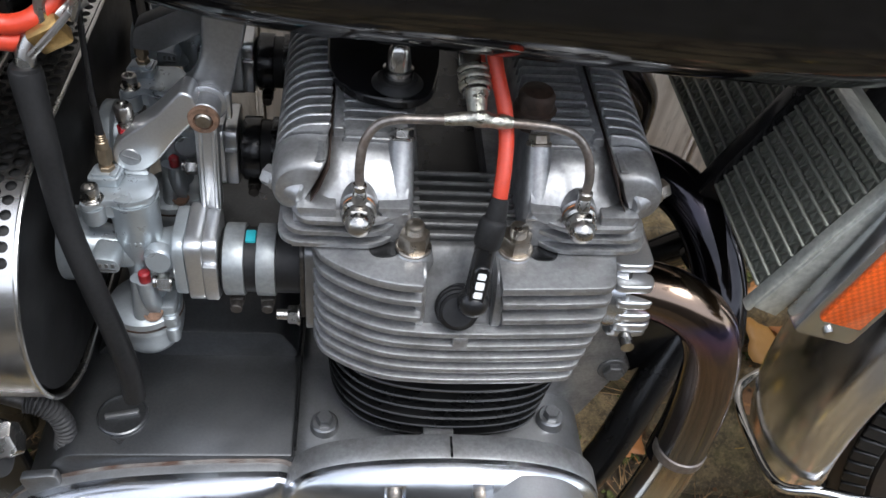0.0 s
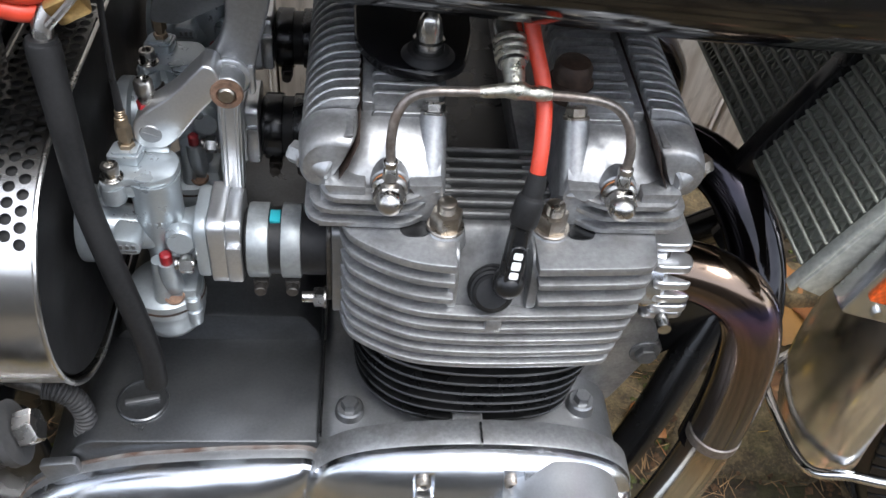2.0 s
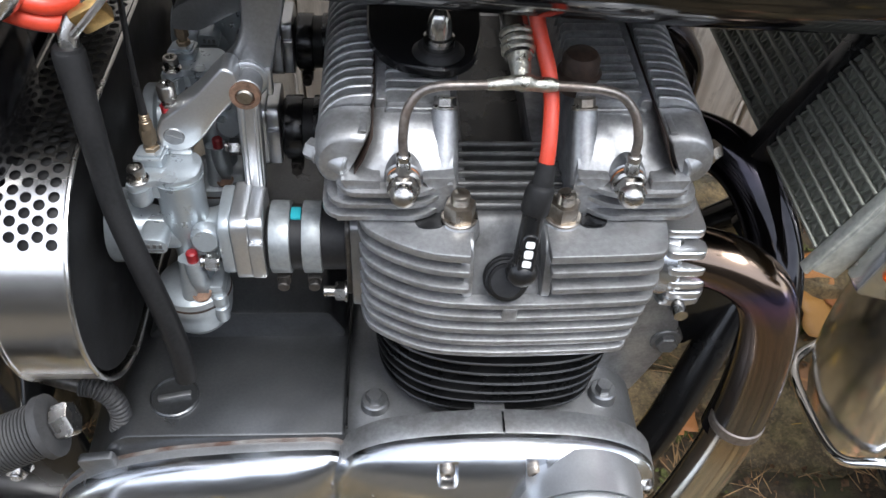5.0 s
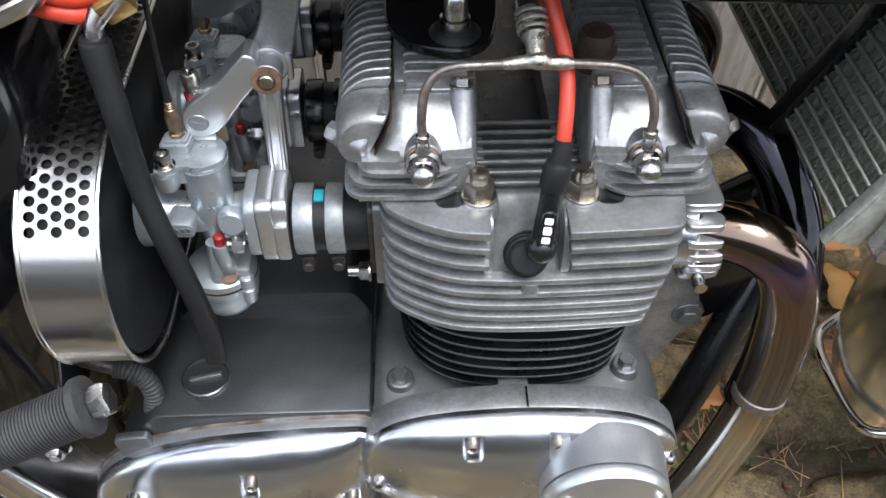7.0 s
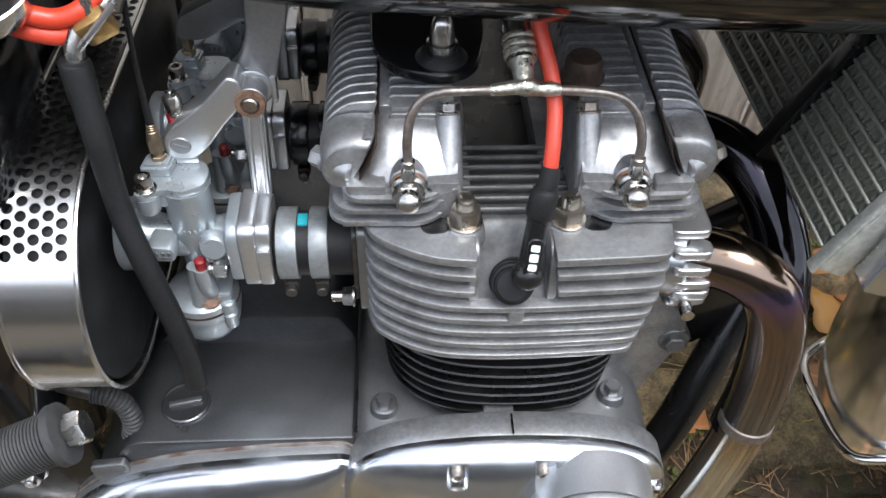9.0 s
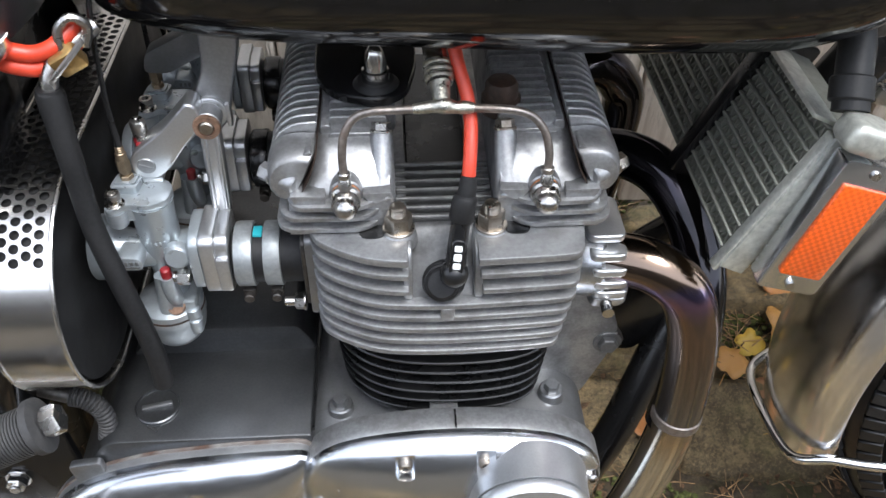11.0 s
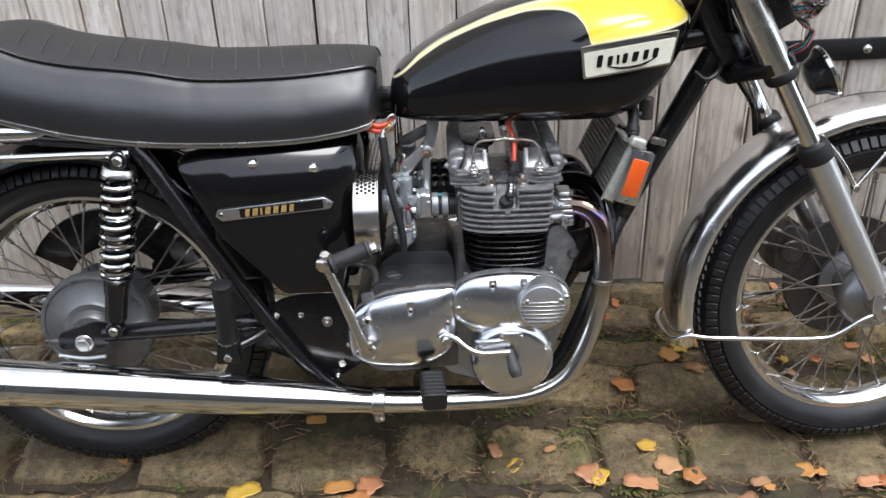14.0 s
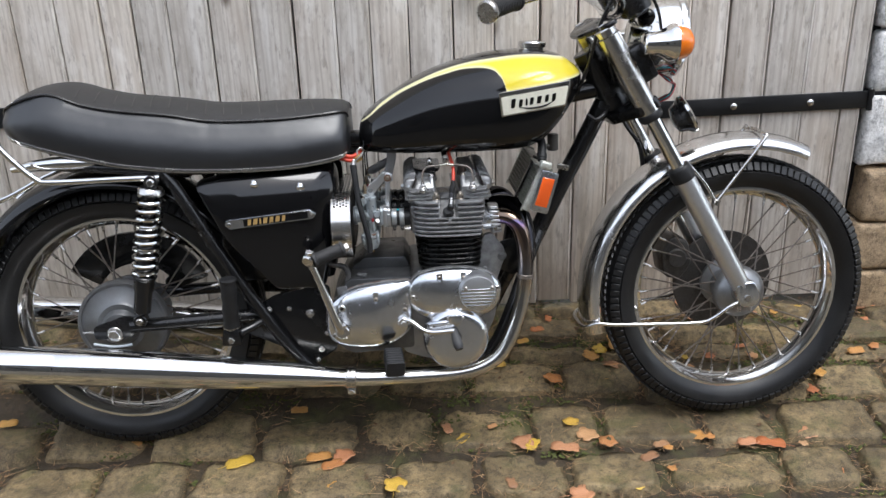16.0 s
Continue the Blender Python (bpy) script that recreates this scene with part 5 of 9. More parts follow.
    cyl(bm, (x, -0.112, 0.6345), (x, -0.1290, 0.6345), 0.0098, 0.0094, 30, 0.0008)
    seat_ = put("spindle_boss", bm, ALU_CAST, box_)
    bm = B()
    cyl(bm, (x, -0.1290, 0.6345), (x, -0.1300, 0.6345), 0.0082, seg=26, bev=0.0003)
    put("washer", bm, COPPER, seat_, "copper washer")
    bm = B()
    cyl(bm, (x, -0.1300, 0.6345), (x, -0.1345, 0.6345), 0.0086, seg=26, bev=0.0012)
    cyl(bm, (x, -0.1322, 0.6415), (x, -0.1315, 0.6490), 0.0040, 0.0031, 16, 0.0004)
    cyl(bm, (x, -0.1315, 0.6480), (x, -0.1312, 0.6520), 0.0036, seg=14, bev=0.0006)
    put("banjo", bm, STEEL, seat_)
    bm = B()
    hexa(bm, (x, -0.1353, 0.6345), (0, -1, 0), 0.0080, 0.0048)
    lathe(bm, [(0.0066, 0.0), (0.0066, 0.0055)] + [(0.0066 * math.cos(radians(q)), 0.0055 + 0.0066 * math.sin(radians(q))) for q in range(15, 91, 15)], Matrix.Translation((x, -0.1353, 0.6345)) @ frame_of((0, -1, 0)), 24)
    put("domed_nut", bm, STEEL, seat_, "plated domed nut")
    return box_


make_rocker(False)
make_rocker(True)


def make_oil_feed():
    feed = group_part("oil_feed_pipe", engine, "thin bent steel oil pipe feeding both rocker boxes")
    y = -0.123
    for pts in ([(-0.0118, -0.1312, 0.650), (-0.0122, -0.1295, 0.6610), (-0.0105, -0.126, 0.6725), (-0.005, -0.1235, 0.6808), (0.004, y, 0.6845), (0.018, y, 0.6852), (0.034, y, 0.6858)],
                [(0.048, y, 0.6855), (0.066, y, 0.6848), (0.080, y, 0.6832), (0.0895, -0.1235, 0.6795), (0.0962, -0.126, 0.6715), (0.0990, -0.1295, 0.6605), (0.0988, -0.1312, 0.650)]):
        bm = B()
        tube(bm, pts, 0.0023, 12, 6)
        part("pipe", bm, OIL_PIPE, feed)
    bm = B()
    tube(bm, [(0.026, y, 0.6855), (0.031, y, 0.6860), (0.037, y, 0.6868), (0.0425, y, 0.6872), (0.048, y, 0.6860), (0.053, y, 0.6858), (0.058, y, 0.6854)], [0.0026, 0.0031, 0.0034, 0.0046, 0.0034, 0.0037, 0.0027], 14, 4)
    tube(bm, [(0.0415, y, 0.687), (0.0412, y + 0.006, 0.690), (0.041, y + 0.014, 0.694)], [0.0042, 0.0048, 0.0058], 14, 4)
    part("tee", bm, SOLDER, feed, "soldered tee joint")
    bm = B()
    tube(bm, [(0.041, y + 0.012, 0.6925), (0.0395, y + 0.026, 0.700), (0.037, y + 0.046, 0.713), (0.03, y + 0.09, 0.725)], 0.0068, 16, 5)
    part("hose", bm, CHROME_DULL, feed, "braided feed hose")
    bm = B()
    for k in range(3):
        c = Vector((0.0408 - 0.0003 * k, y + 0.014 + 0.0036 * k, 0.6935 + 0.0018 * k))
        cyl(bm, c, c + Vector((-0.0002, 0.0024, 0.0013)), 0.0080, seg=22, bev=0.0006)
    part("clip", bm, SOLDER, feed)


make_oil_feed()


def make_spark_plug(parent):
    lead = group_part("ignition_lead", parent, "red ignition lead with black elbow plug cap")
    bm = B()
    tube(bm, [(0.0548, -0.140, 0.651), (0.0556, -0.1355, 0.6590), (0.0563, -0.130, 0.6660), (0.0568, -0.121, 0.6755), (0.0550, -0.112, 0.6870), (0.0505, -0.101, 0.7005), (0.047, -0.088, 0.717), (0.044, -0.075, 0.728)], 0.0038, 14, 6)
    part("lead", bm, RED_HOSE, lead, "bright red silicone lead")
    bm = B()
    tube(bm, [(0.0528, -0.1445, 0.640), (0.0541, -0.1425, 0.6465), (0.0551, -0.1395, 0.6535)], [0.0052, 0.0050, 0.0044], 18, 5)
    part("sleeve", bm, RUBBER, lead)
    bm = B()
    tube(bm, [(0.0504, -0.1480, 0.6290), (0.0508, -0.1475, 0.6305), (0.0522, -0.1455, 0.6385), (0.0533, -0.1440, 0.6425), (0.0536, -0.1435, 0.6440)], [0.0056, 0.0068, 0.0069, 0.0064, 0.0050], 20, 4)
    part("collar", bm, RUBBER, lead, "grey-black rubber collar")
    a, b = Vector((0.0468, -0.1585, 0.6000)), Vector((0.0508, -0.1475, 0.6310))
    bm = B()
    tube(bm, [a, a.lerp(b, 0.35), a.lerp(b, 0.7), b], [0.0062, 0.0058, 0.0055, 0.0054], 22, 4)
    lathe(bm, [(0.0082 * math.cos(radians(q)), 0.0082 * math.sin(radians(q))) for q in range(-90, 91, 15)], Matrix.Translation(a) @ frame_of(a - b), 22, caps=False)
    cap = part("plug_cap", bm, PLASTIC, lead, "gloss black elbow plug cap with white print")
    # raised label pad along the barrel, facing outwards, with three white marks
    up = (b - a).normalized()
    side = Vector((1, 0, 0)) - up * up.x
    side.normalize()
    out = side.cross(up)
    m = Matrix((side.to_4d(), up.to_4d(), (-out).to_4d(), (0, 0, 0, 1))).transposed()
    if (m.to_3x3() @ Vector((0, 0, 1))).y > 0:
        m = m @ Matrix.Rotation(math.pi, 4, "Y")
    mid = a.lerp(b, 0.36)
    place = Matrix.Translation(mid) @ Matrix(((m[0][0], m[0][1], m[0][2], 0), (m[1][0], m[1][1], m[1][2], 0), (m[2][0], m[2][1], m[2][2], 0), (0, 0, 0, 1)))
    bm = B()
    prism(bm, rounded([(-0.0040, -0.0115), (0.0040, -0.0115), (0.0040, 0.0105), (-0.0040, 0.0105)], 0.0036, 4), 0.002, 0.0068, "z", place, 0.0006, 1)
    part("label_pad", bm, PLASTIC, cap)
    for k, (w, h) in enumerate(((0.0022, 0.0018), (0.0022, 0.0022), (0.0022, 0.0018))):
        bm = B()
        yk = -0.0048 + 0.0052 * k
        prism(bm, rounded([(-w, yk - h), (w, yk - h), (w, yk + h), (-w, yk + h)], 0.0010, 3), 0.0066, 0.0071, "z", place)
        part("bar", bm, WHITE_PRINT, cap)
    bm = B()
    axis = Vector((-0.10, -0.80, 0.56)).normalized()
    foot = Vector((0.0425, -0.1385, 0.5775))
    prof = [(0.0130, 0)]
    for k in range(4):
        h, r = 0.003 + 0.0050 * k, 0.0132 - 0.0008 * k
        prof += [(r, h), (r + 0.0005, h + 0.0012), (r, h + 0.0026), (r - 0.0013, h + 0.0033)]
    prof += [(0.0092, 0.0232), (0.0078, 0.0245), (0, 0.0250)]
    lathe(bm, prof, Matrix.Translation(foot) @ frame_of(axis), 30)
    part("boot", bm, RUBBER, lead, "ribbed black rubber boot")
    bm = B()
    lathe(bm, [(0.0130, -0.006), (0.0150, -0.001), (0.0157, 0.0020), (0.0150, 0.0036), (0.0138, 0.0034), (0.0130, 0.000)], Matrix.Translation(foot) @ frame_of(axis), 34)
    part("plug_seat", bm, ALU_WELL, lead, "crusted plug seat")


make_spark_plug(engine)


def make_cases():
    # crankcase
    bm = B()
    prism(bm, rounded([(-0.075, 0.26), (-0.06, 0.42), (-0.045, 0.4345), (0.130, 0.4345), (0.152, 0.41), (0.140, 0.33), (0.10, 0.25), (0.0, 0.235)], 0.02, 4), -0.1485, 0.135, "y", None, 0.004)
    case = part("crankcase", bm, ALU_GREY, engine, "dull grey cast crankcase")
    for x, y in ((-0.029, -0.123), (0.122, -0.117)):
        bm = B()
        cyl(bm, (x, y, 0.428), (x, y, 0.441), 0.0100, 0.0088, 18, 0.001)
        hexa(bm, (x, y, 0.441), (0, 0, 1), 0.0055, 0.0055)
        part("base_nut", bm, ALU_GREY, case)
    bm = B()
    prism(bm, rounded([(0.105, 0.43), (0.110, 0.485), (0.124, 0.515), (0.142, 0.518), (0.172, 0.478), (0.170, 0.455), (0.150, 0.40), (0.12, 0.40)], 0.010, 3), -0.093, -0.075, "y", None, 0.003)
    lug = part("front_lug", bm, ALU_CAST, case, "grey cast mounting lug")
    bm = B()
    hexa(bm, (0.1645, -0.093, 0.462), (0, -1, 0), 0.0075, 0.006)
    cyl(bm, (0.1645, -0.092, 0.462), (0.1645, -0.0945, 0.462), 0.0105, seg=22, bev=0.0006)
    part("bush", bm, ALU_WELL, lug, "stained hexagon bolt and washer")
    # gearbox shell with flat top
    bm = B()
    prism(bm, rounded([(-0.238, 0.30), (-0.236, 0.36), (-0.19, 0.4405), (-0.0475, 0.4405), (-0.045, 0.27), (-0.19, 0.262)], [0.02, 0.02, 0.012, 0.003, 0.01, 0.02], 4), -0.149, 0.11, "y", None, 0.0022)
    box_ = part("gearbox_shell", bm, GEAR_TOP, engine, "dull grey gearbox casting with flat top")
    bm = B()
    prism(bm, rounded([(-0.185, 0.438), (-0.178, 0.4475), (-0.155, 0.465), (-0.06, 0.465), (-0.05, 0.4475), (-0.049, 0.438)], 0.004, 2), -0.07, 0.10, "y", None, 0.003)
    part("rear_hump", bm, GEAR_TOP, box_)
    bm = B()
    m = pose(-0.157, -0.120, 0.4405)
    lathe(bm, [(0.0158, 0), (0.0158, 0.0022), (0.0147, 0.0028), (0.0143, 0.0012), (0, 0.0012)], m, 30)
    plug = part("oil_plug", bm, GEAR_TOP, box_, "slotted oil filler plug")
    bm = B()
    box(bm, (-0.157, -0.120, 0.4428), (0.021, 0.0042, 0.0026), pose(0, 0, 0, 0, 0, 12), 0.001)
    part("slot_bar", bm, ALU_GREY, plug)
    bm = B()
    box(bm, (-0.0465, -0.035, 0.4425), (0.0015, 0.22, 0.004))
    part("seam", bm, BARREL_BLACK, box_)
    # gasket edge and polished gearbox cover
    outline = [(-0.240, 0.375), (-0.222, 0.398), (-0.196, 0.416), (-0.16, 0.4275), (-0.10, 0.4345), (-0.048, 0.4355), (-0.046, 0.366), (-0.055, 0.315), (-0.085, 0.292), (-0.12, 0.281), (-0.18, 0.281), (-0.222, 0.291), (-0.242, 0.316)]
    bm = B()
    prism(bm, rounded([(MID2 + (x - MID2) * 1.012, 0.36 + (z - 0.36) * 1.03) for x, z in outline], 0.012, 3), -0.1505, -0.149, "y")
    part("gasket_lip", bm, RUST_LIP, box_, "rust-stained joint lip")
    bm = B()
    prism(bm, rounded(outline, 0.014, 4), -0.142, -0.1575, "y", None, 0.0015)
    part("cover_edge", bm, ALU_DULL, box_)
    soft = rounded(outline, [0.02, 0.03, 0.04, 0.05, 0.05, 0.010, 0.03, 0.03, 0.03, 0.03, 0.03, 0.025, 0.025], 5)
    cover = domed_cover("gearbox_cover", soft, -0.1565, 0.030, ALU_POLISH, engine, "polished aluminium gearbox outer cover")
    # timing chest, two shells
    out2 = [(-0.058, 0.395), (-0.0545, 0.440), (-0.035, 0.468), (0.002, 0.480), (0.05, 0.4835), (0.105, 0.477), (0.138, 0.458), (0.154, 0.428), (0.152, 0.385), (0.128, 0.350), (0.06, 0.335), (0.0, 0.338), (-0.035, 0.355)]
    out2 = [(x, 0.36 + (z - 0.36) * (0.835 if z > 0.36 else 1)) for x, z in out2]
    bm = B()
    prism(bm, softened(out2, 3), -0.146, -0.1635, "y", None, 0.0010)
    shell = part("timing_shell", bm, ALU_CAST, engine, "dull inner timing chest shell")
    bm = B()
    box(bm, (0.050, -0.1560, 0.4629), (0.0012, 0.0145, 0.0010))
    part("seam", bm, BARREL_BLACK, shell)
    timing = domed_cover("timing_cover", softened([(0.048 + (x - 0.048) * 0.996, 0.40 + (z - 0.40) * 0.992) for x, z in out2], 3), -0.1625, 0.0300, ALU_POLISH, engine, "polished aluminium timing cover")
    # rocker feed stack seen above the seam
    bm = B()
    for k in range(3):
        box(bm, (0.043, -0.1385, 0.4475 + 0.0046 * k), (0.025 - 0.003 * k, 0.018, 0.0024), None, 0.001, 1)
    part("oil_way_fins", bm, ALU_CAST, engine)
    # points cap with ribs
    bm = B()
    lathe(bm, [(0.0432, 0), (0.0420, 0.010), (0.0414, 0.016), (0.0410, 0.026)], Matrix.Translation((0.098, -0.172, 0.4135)) @ frame_of((0, -1, 0)), 52)
    part("points_housing", bm, ALU_BRIGHT, engine, "round housing under the points cap")
    bm = B()
    lathe(bm, [(0.0395, 0), (0.0408, 0.0015), (0.0408, 0.006), (0.0385, 0.0092), (0.030, 0.0112), (0.015, 0.0122), (0, 0.0124)], Matrix.Translation((0.098, -0.1985, 0.4135)) @ frame_of((0, -1, 0)), 52)
    pc = part("points_cap", bm, ALU_BRIGHT, engine, "round ribbed aluminium points cap")
    for k in range(6):
        z = 0.4135 + 0.0095 - 0.0074 * k
        half = math.sqrt(max(0.0, 0.0375 ** 2 - (z - 0.4135) ** 2))
        bm = B()
        box(bm, (0.098, -0.2085, z), (2 * half, 0.0075, 0.0042), None, 0.0018, 2)
        part("rib", bm, ALU_POLISH, pc)
    for s in (-1, 1):
        bm = B()
        cyl(bm, (0.100 + s * 0.0285, -0.205, 0.4265), (0.100 + s * 0.0285, -0.2125, 0.4265), 0.0045, seg=16, bev=0.0010)
        part("screw", bm, STEEL, pc)
    # lower round cover
    bm = B()
    low_at = Matrix.Translation((0.048, -0.137, 0.3010)) @ frame_of((0, -1, 0))
    edge = [(0.0535 + 0.0205 * math.cos(radians(q)), 0.0400 + 0.0200 * math.sin(radians(q))) for q in range(0, 91, 9)]
    lathe(bm, [(0.0740, 0)] + edge + [(0.040, 0.0608), (0.020, 0.0613), (0, 0.0615)], low_at, 72)
    low = part("lower_cover", bm, ALU_POLISH, engine, "round polished lower cover with a rolled edge", angle=70)
    for a in (20, 150, 215, 300, 340):
        bm = B()
        p = Vector((0.048 + 0.062 * math.cos(radians(a)), -0.190, 0.3010 + 0.062 * math.sin(radians(a))))
        cyl(bm, p, p + Vector((0, -0.0050, 0)), 0.0040, seg=12, bev=0.0008)
        part("screw", bm, STEEL, low)
    bm = B()
    tube(bm, [(-0.0175, -0.178, 0.336), (-0.012, -0.186, 0.339), (0.002, -0.193, 0.342), (0.022, -0.197, 0.345), (0.044, -0.196, 0.347)], [0.004, 0.0055, 0.006, 0.0055, 0.004], 16, 6)
    part("ledge", bm, ALU_POLISH, low, "rolled ledge over the gear lever", angle=70)
    # cover screws: most sit in U-shaped pockets cut down through the dome
    for x, low_z, top_z, cov in ((0.0155, 0.4365, 0.4530, timing), (0.0690, 0.4345, 0.4545, timing), (-0.1275, 0.3915, 0.4120, cover), (-0.0640, 0.3640, 0.3820, cover)):
        floor_y = face_y(cov, x, top_z) + (0.0003 if cov is timing else 0.0030)
        bm = B()
        prism(bm, rounded([(x - 0.0064, 0.49), (x - 0.0064, low_z), (x + 0.0064, low_z), (x + 0.0064, 0.49)] if cov is timing else [(x - 0.0060, top_z + 0.004), (x - 0.0060, low_z), (x + 0.0060, low_z), (x + 0.0060, top_z + 0.004)], [0.0005, 0.0059, 0.0059, 0.0005], 5), -0.26, floor_y, "y")
        carve(cov, bm)
        bm = B()
        z = low_z + 0.0078
        cyl(bm, (x, floor_y + 0.002, z), (x, floor_y - 0.0040, z), 0.0050, 0.0046, 18, 0.0010)
        head = part("cover_screw", bm, STEEL_WARM, cov)
        bm = B()
        cyl(bm, (x, floor_y - 0.0036, z), (x, floor_y - 0.0044, z), 0.0021, seg=6)
        part("socket", bm, BARREL_BLACK, head)
    for x, z, r, cov in ((-0.204, 0.383, 0.0088, cover), (-0.225, 0.318, 0.0052, cover), (-0.0445, 0.402, 0.0050, timing), (0.1440, 0.416, 0.0050, timing)):
        y = face_y(cov, x, z)
        bm = B()
        cyl(bm, (x, y + 0.006, z), (x, y - 0.0040, z), r, r * 0.92, 20, 0.0014)
        head = part("cover_screw", bm, CHROME if r > 0.006 else STEEL, cov)
        bm = B()
        cyl(bm, (x, y - 0.0036, z), (x, y - 0.0044, z), r * 0.42, seg=6)
        part("socket", bm, BARREL_BLACK, head)


MID2 = -0.14
DOME = [math.sin(radians(90 - q)) for q in range(0, 89, 6)] + [0.02]
ROLL = [(1.0, 0.0), (1.0, 0.10), (0.999, 0.14)] + [(0.998 * k, 0.14 + 0.86 * (1 - k ** 2.05) ** 0.5) for k in DOME]


def softened(poly, times):
    """Cuts the corners of a closed outline until it runs smoothly."""
    for k in range(times):
        out = []
        for a, b in zip(poly, poly[1:] + poly[:1]):
            out += [(a[0] * 0.75 + b[0] * 0.25, a[1] * 0.75 + b[1] * 0.25), (a[0] * 0.25 + b[0] * 0.75, a[1] * 0.25 + b[1] * 0.75)]
        poly = out
    return poly


def face_y(ob, x, z):
    """Depth of a cover's outer face at a place in its plan."""
    tree = BVHTree.FromPolygons([v.co for v in ob.data.vertices], [tuple(p.vertices) for p in ob.data.polygons])
    return tree.ray_cast(Vector((x, -1.0, z)), Vector((0, 1, 0)))[0].y


def carve(ob, bm):
    """Cuts a shape out of a part for good."""
    tool = part("tool", bm, BARREL_BLACK, ob.parent)
    mod = ob.modifiers.new("cut", "BOOLEAN")
    mod.object, mod.solver = tool, "EXACT"
    bpy.context.view_layer.update()
    me = bpy.data.meshes.new_from_object(ob.evaluated_get(bpy.context.evaluated_depsgraph_get()))
    ob.modifiers.clear()
    bpy.data.objects.remove(tool)
    work = B()
    work.from_mesh(me)
    for f in work.faces:
        f.smooth, f.material_index = True, 0
    for e in work.edges:
        if len(e.link_faces) == 2 and e.calc_face_angle(0) > radians(28):
            e.smooth = False
    work.to_mesh(me)
    work.free()
    me.materials.clear()
    me.materials.append(ALU_POLISH)
    me.name = ob.name
    ob.data = me


def domed_cover(name, outline, y, depth, mat, parent, label):
    """A cast cover whose edge rolls over into a gently domed face."""
    loop = outline + outline[:1]
    run = [0.0]
    for a, b in zip(loop, loop[1:]):
        run.append(run[-1] + math.dist(a, b))
    even = np.linspace(0.0, run[-1], 120, endpoint=False)
    pts = np.stack([np.interp(even, run, [p[i] for p in loop]) for i in (0, 1)], axis=1)
    c = pts.mean(axis=0)
    bm = B()
    rings, last = [], 1.0
    for k, t in ROLL:
        for i in range(int((last - k) * 260)):
            pts = 0.5 * pts + 0.25 * (np.roll(pts, 1, 0) + np.roll(pts, -1, 0))
        last = k
        rings.append(ring(bm, [(c[0] + (x - c[0]) * k, y - depth * t, c[1] + (z - c[1]) * k) for x, z in pts]))
    skin(bm, rings)
    return part(name, bm, mat, parent, label, angle=70)


make_cases()


def make_exhaust():
    ex = group_part("exhaust_header", bike, "heat-tinted chrome exhaust header pipes")
    bm = B()
    tube(bm, [(0.115, -0.096, 0.553), (0.148, -0.107, 0.560), (0.176, -0.118, 0.560), (0.198, -0.126, 0.542), (0.210, -0.130, 0.500), (0.213, -0.132, 0.43), (0.204, -0.136, 0.365), (0.184, -0.143, 0.30), (0.154, -0.150, 0.247), (0.11, -0.156, 0.218), (0.05, -0.161, 0.206), (-0.04, -0.164, 0.204), (-0.12, -0.165, 0.205)], 0.0172, 24, 8)
    part("outer_pipe", bm, HEADER, ex, "bronze and violet tinted header", angle=80)
    bm = B()
    tube(bm, [(0.12, -0.002, 0.552), (0.163, -0.008, 0.570), (0.197, -0.032, 0.570), (0.218, -0.064, 0.546), (0.223, -0.096, 0.508), (0.217, -0.12, 0.455), (0.210, -0.129, 0.41)], 0.0172, 24, 8)
    part("branch_pipe", bm, BLUED, ex, "blued branch pipe from the middle cylinder", angle=80)
    bm = B()
    tube(bm, [(0.115, 0.098, 0.552), (0.15, 0.118, 0.560), (0.183, 0.135, 0.557), (0.209, 0.146, 0.535), (0.220, 0.150, 0.495), (0.201, 0.150, 0.365), (0.182, 0.152, 0.30), (0.152, 0.155, 0.247), (0.11, 0.158, 0.218), (-0.12, 0.165, 0.205)], 0.0188, 18, 6)
    part("far_pipe", bm, BLUED, ex, angle=80)
    bm = B()
    c, d = Vector((0.2125, -0.1322, 0.425)), Vector((0.08, 0.03, 1)).normalized()
    cyl(bm, c - 0.0045 * d, c + 0.0045 * d, 0.0181, seg=28, bev=0.0008)
    part("joint_ring", bm, OIL_PIPE, ex, "brown-stained joint ring")
    # finned clamp at the port
    clamp = group_part("exhaust_clamp", bike, "polished finned exhaust clamp")
    for k in range(7):
        z = 0.584 - 0.0094 * k
        dz = abs(k - 3) / 3
        w = 0.032 * math.sqrt(max(0.05, 1 - 0.62 * dz ** 2))
        bm = B()
        prism(bm, rounded([(0.132, -0.098 - w), (0.1555, -0.098 - w), (0.1555, -0.098 + w), (0.132, -0.098 + w)], 0.006, 3), z - 0.0029, z + 0.0029, "z", Matrix.Translation((0.0012 * k, 0, 0)), 0.0026, 3)
        part("fin", bm, ALU_BRIGHT, clamp)
    bm = B()
    cyl(bm, (0.124, -0.097, 0.555), (0.150, -0.105, 0.558), 0.0265, 0.026, 30, 0.002)
    part("ring", bm, ALU_POLISH, clamp)
    bm = B()
    cyl(bm, (0.146, -0.129, 0.54), (0.146, -0.138, 0.54), 0.004, seg=12)
    part("bolt", bm, STEEL, clamp)


make_exhaust()

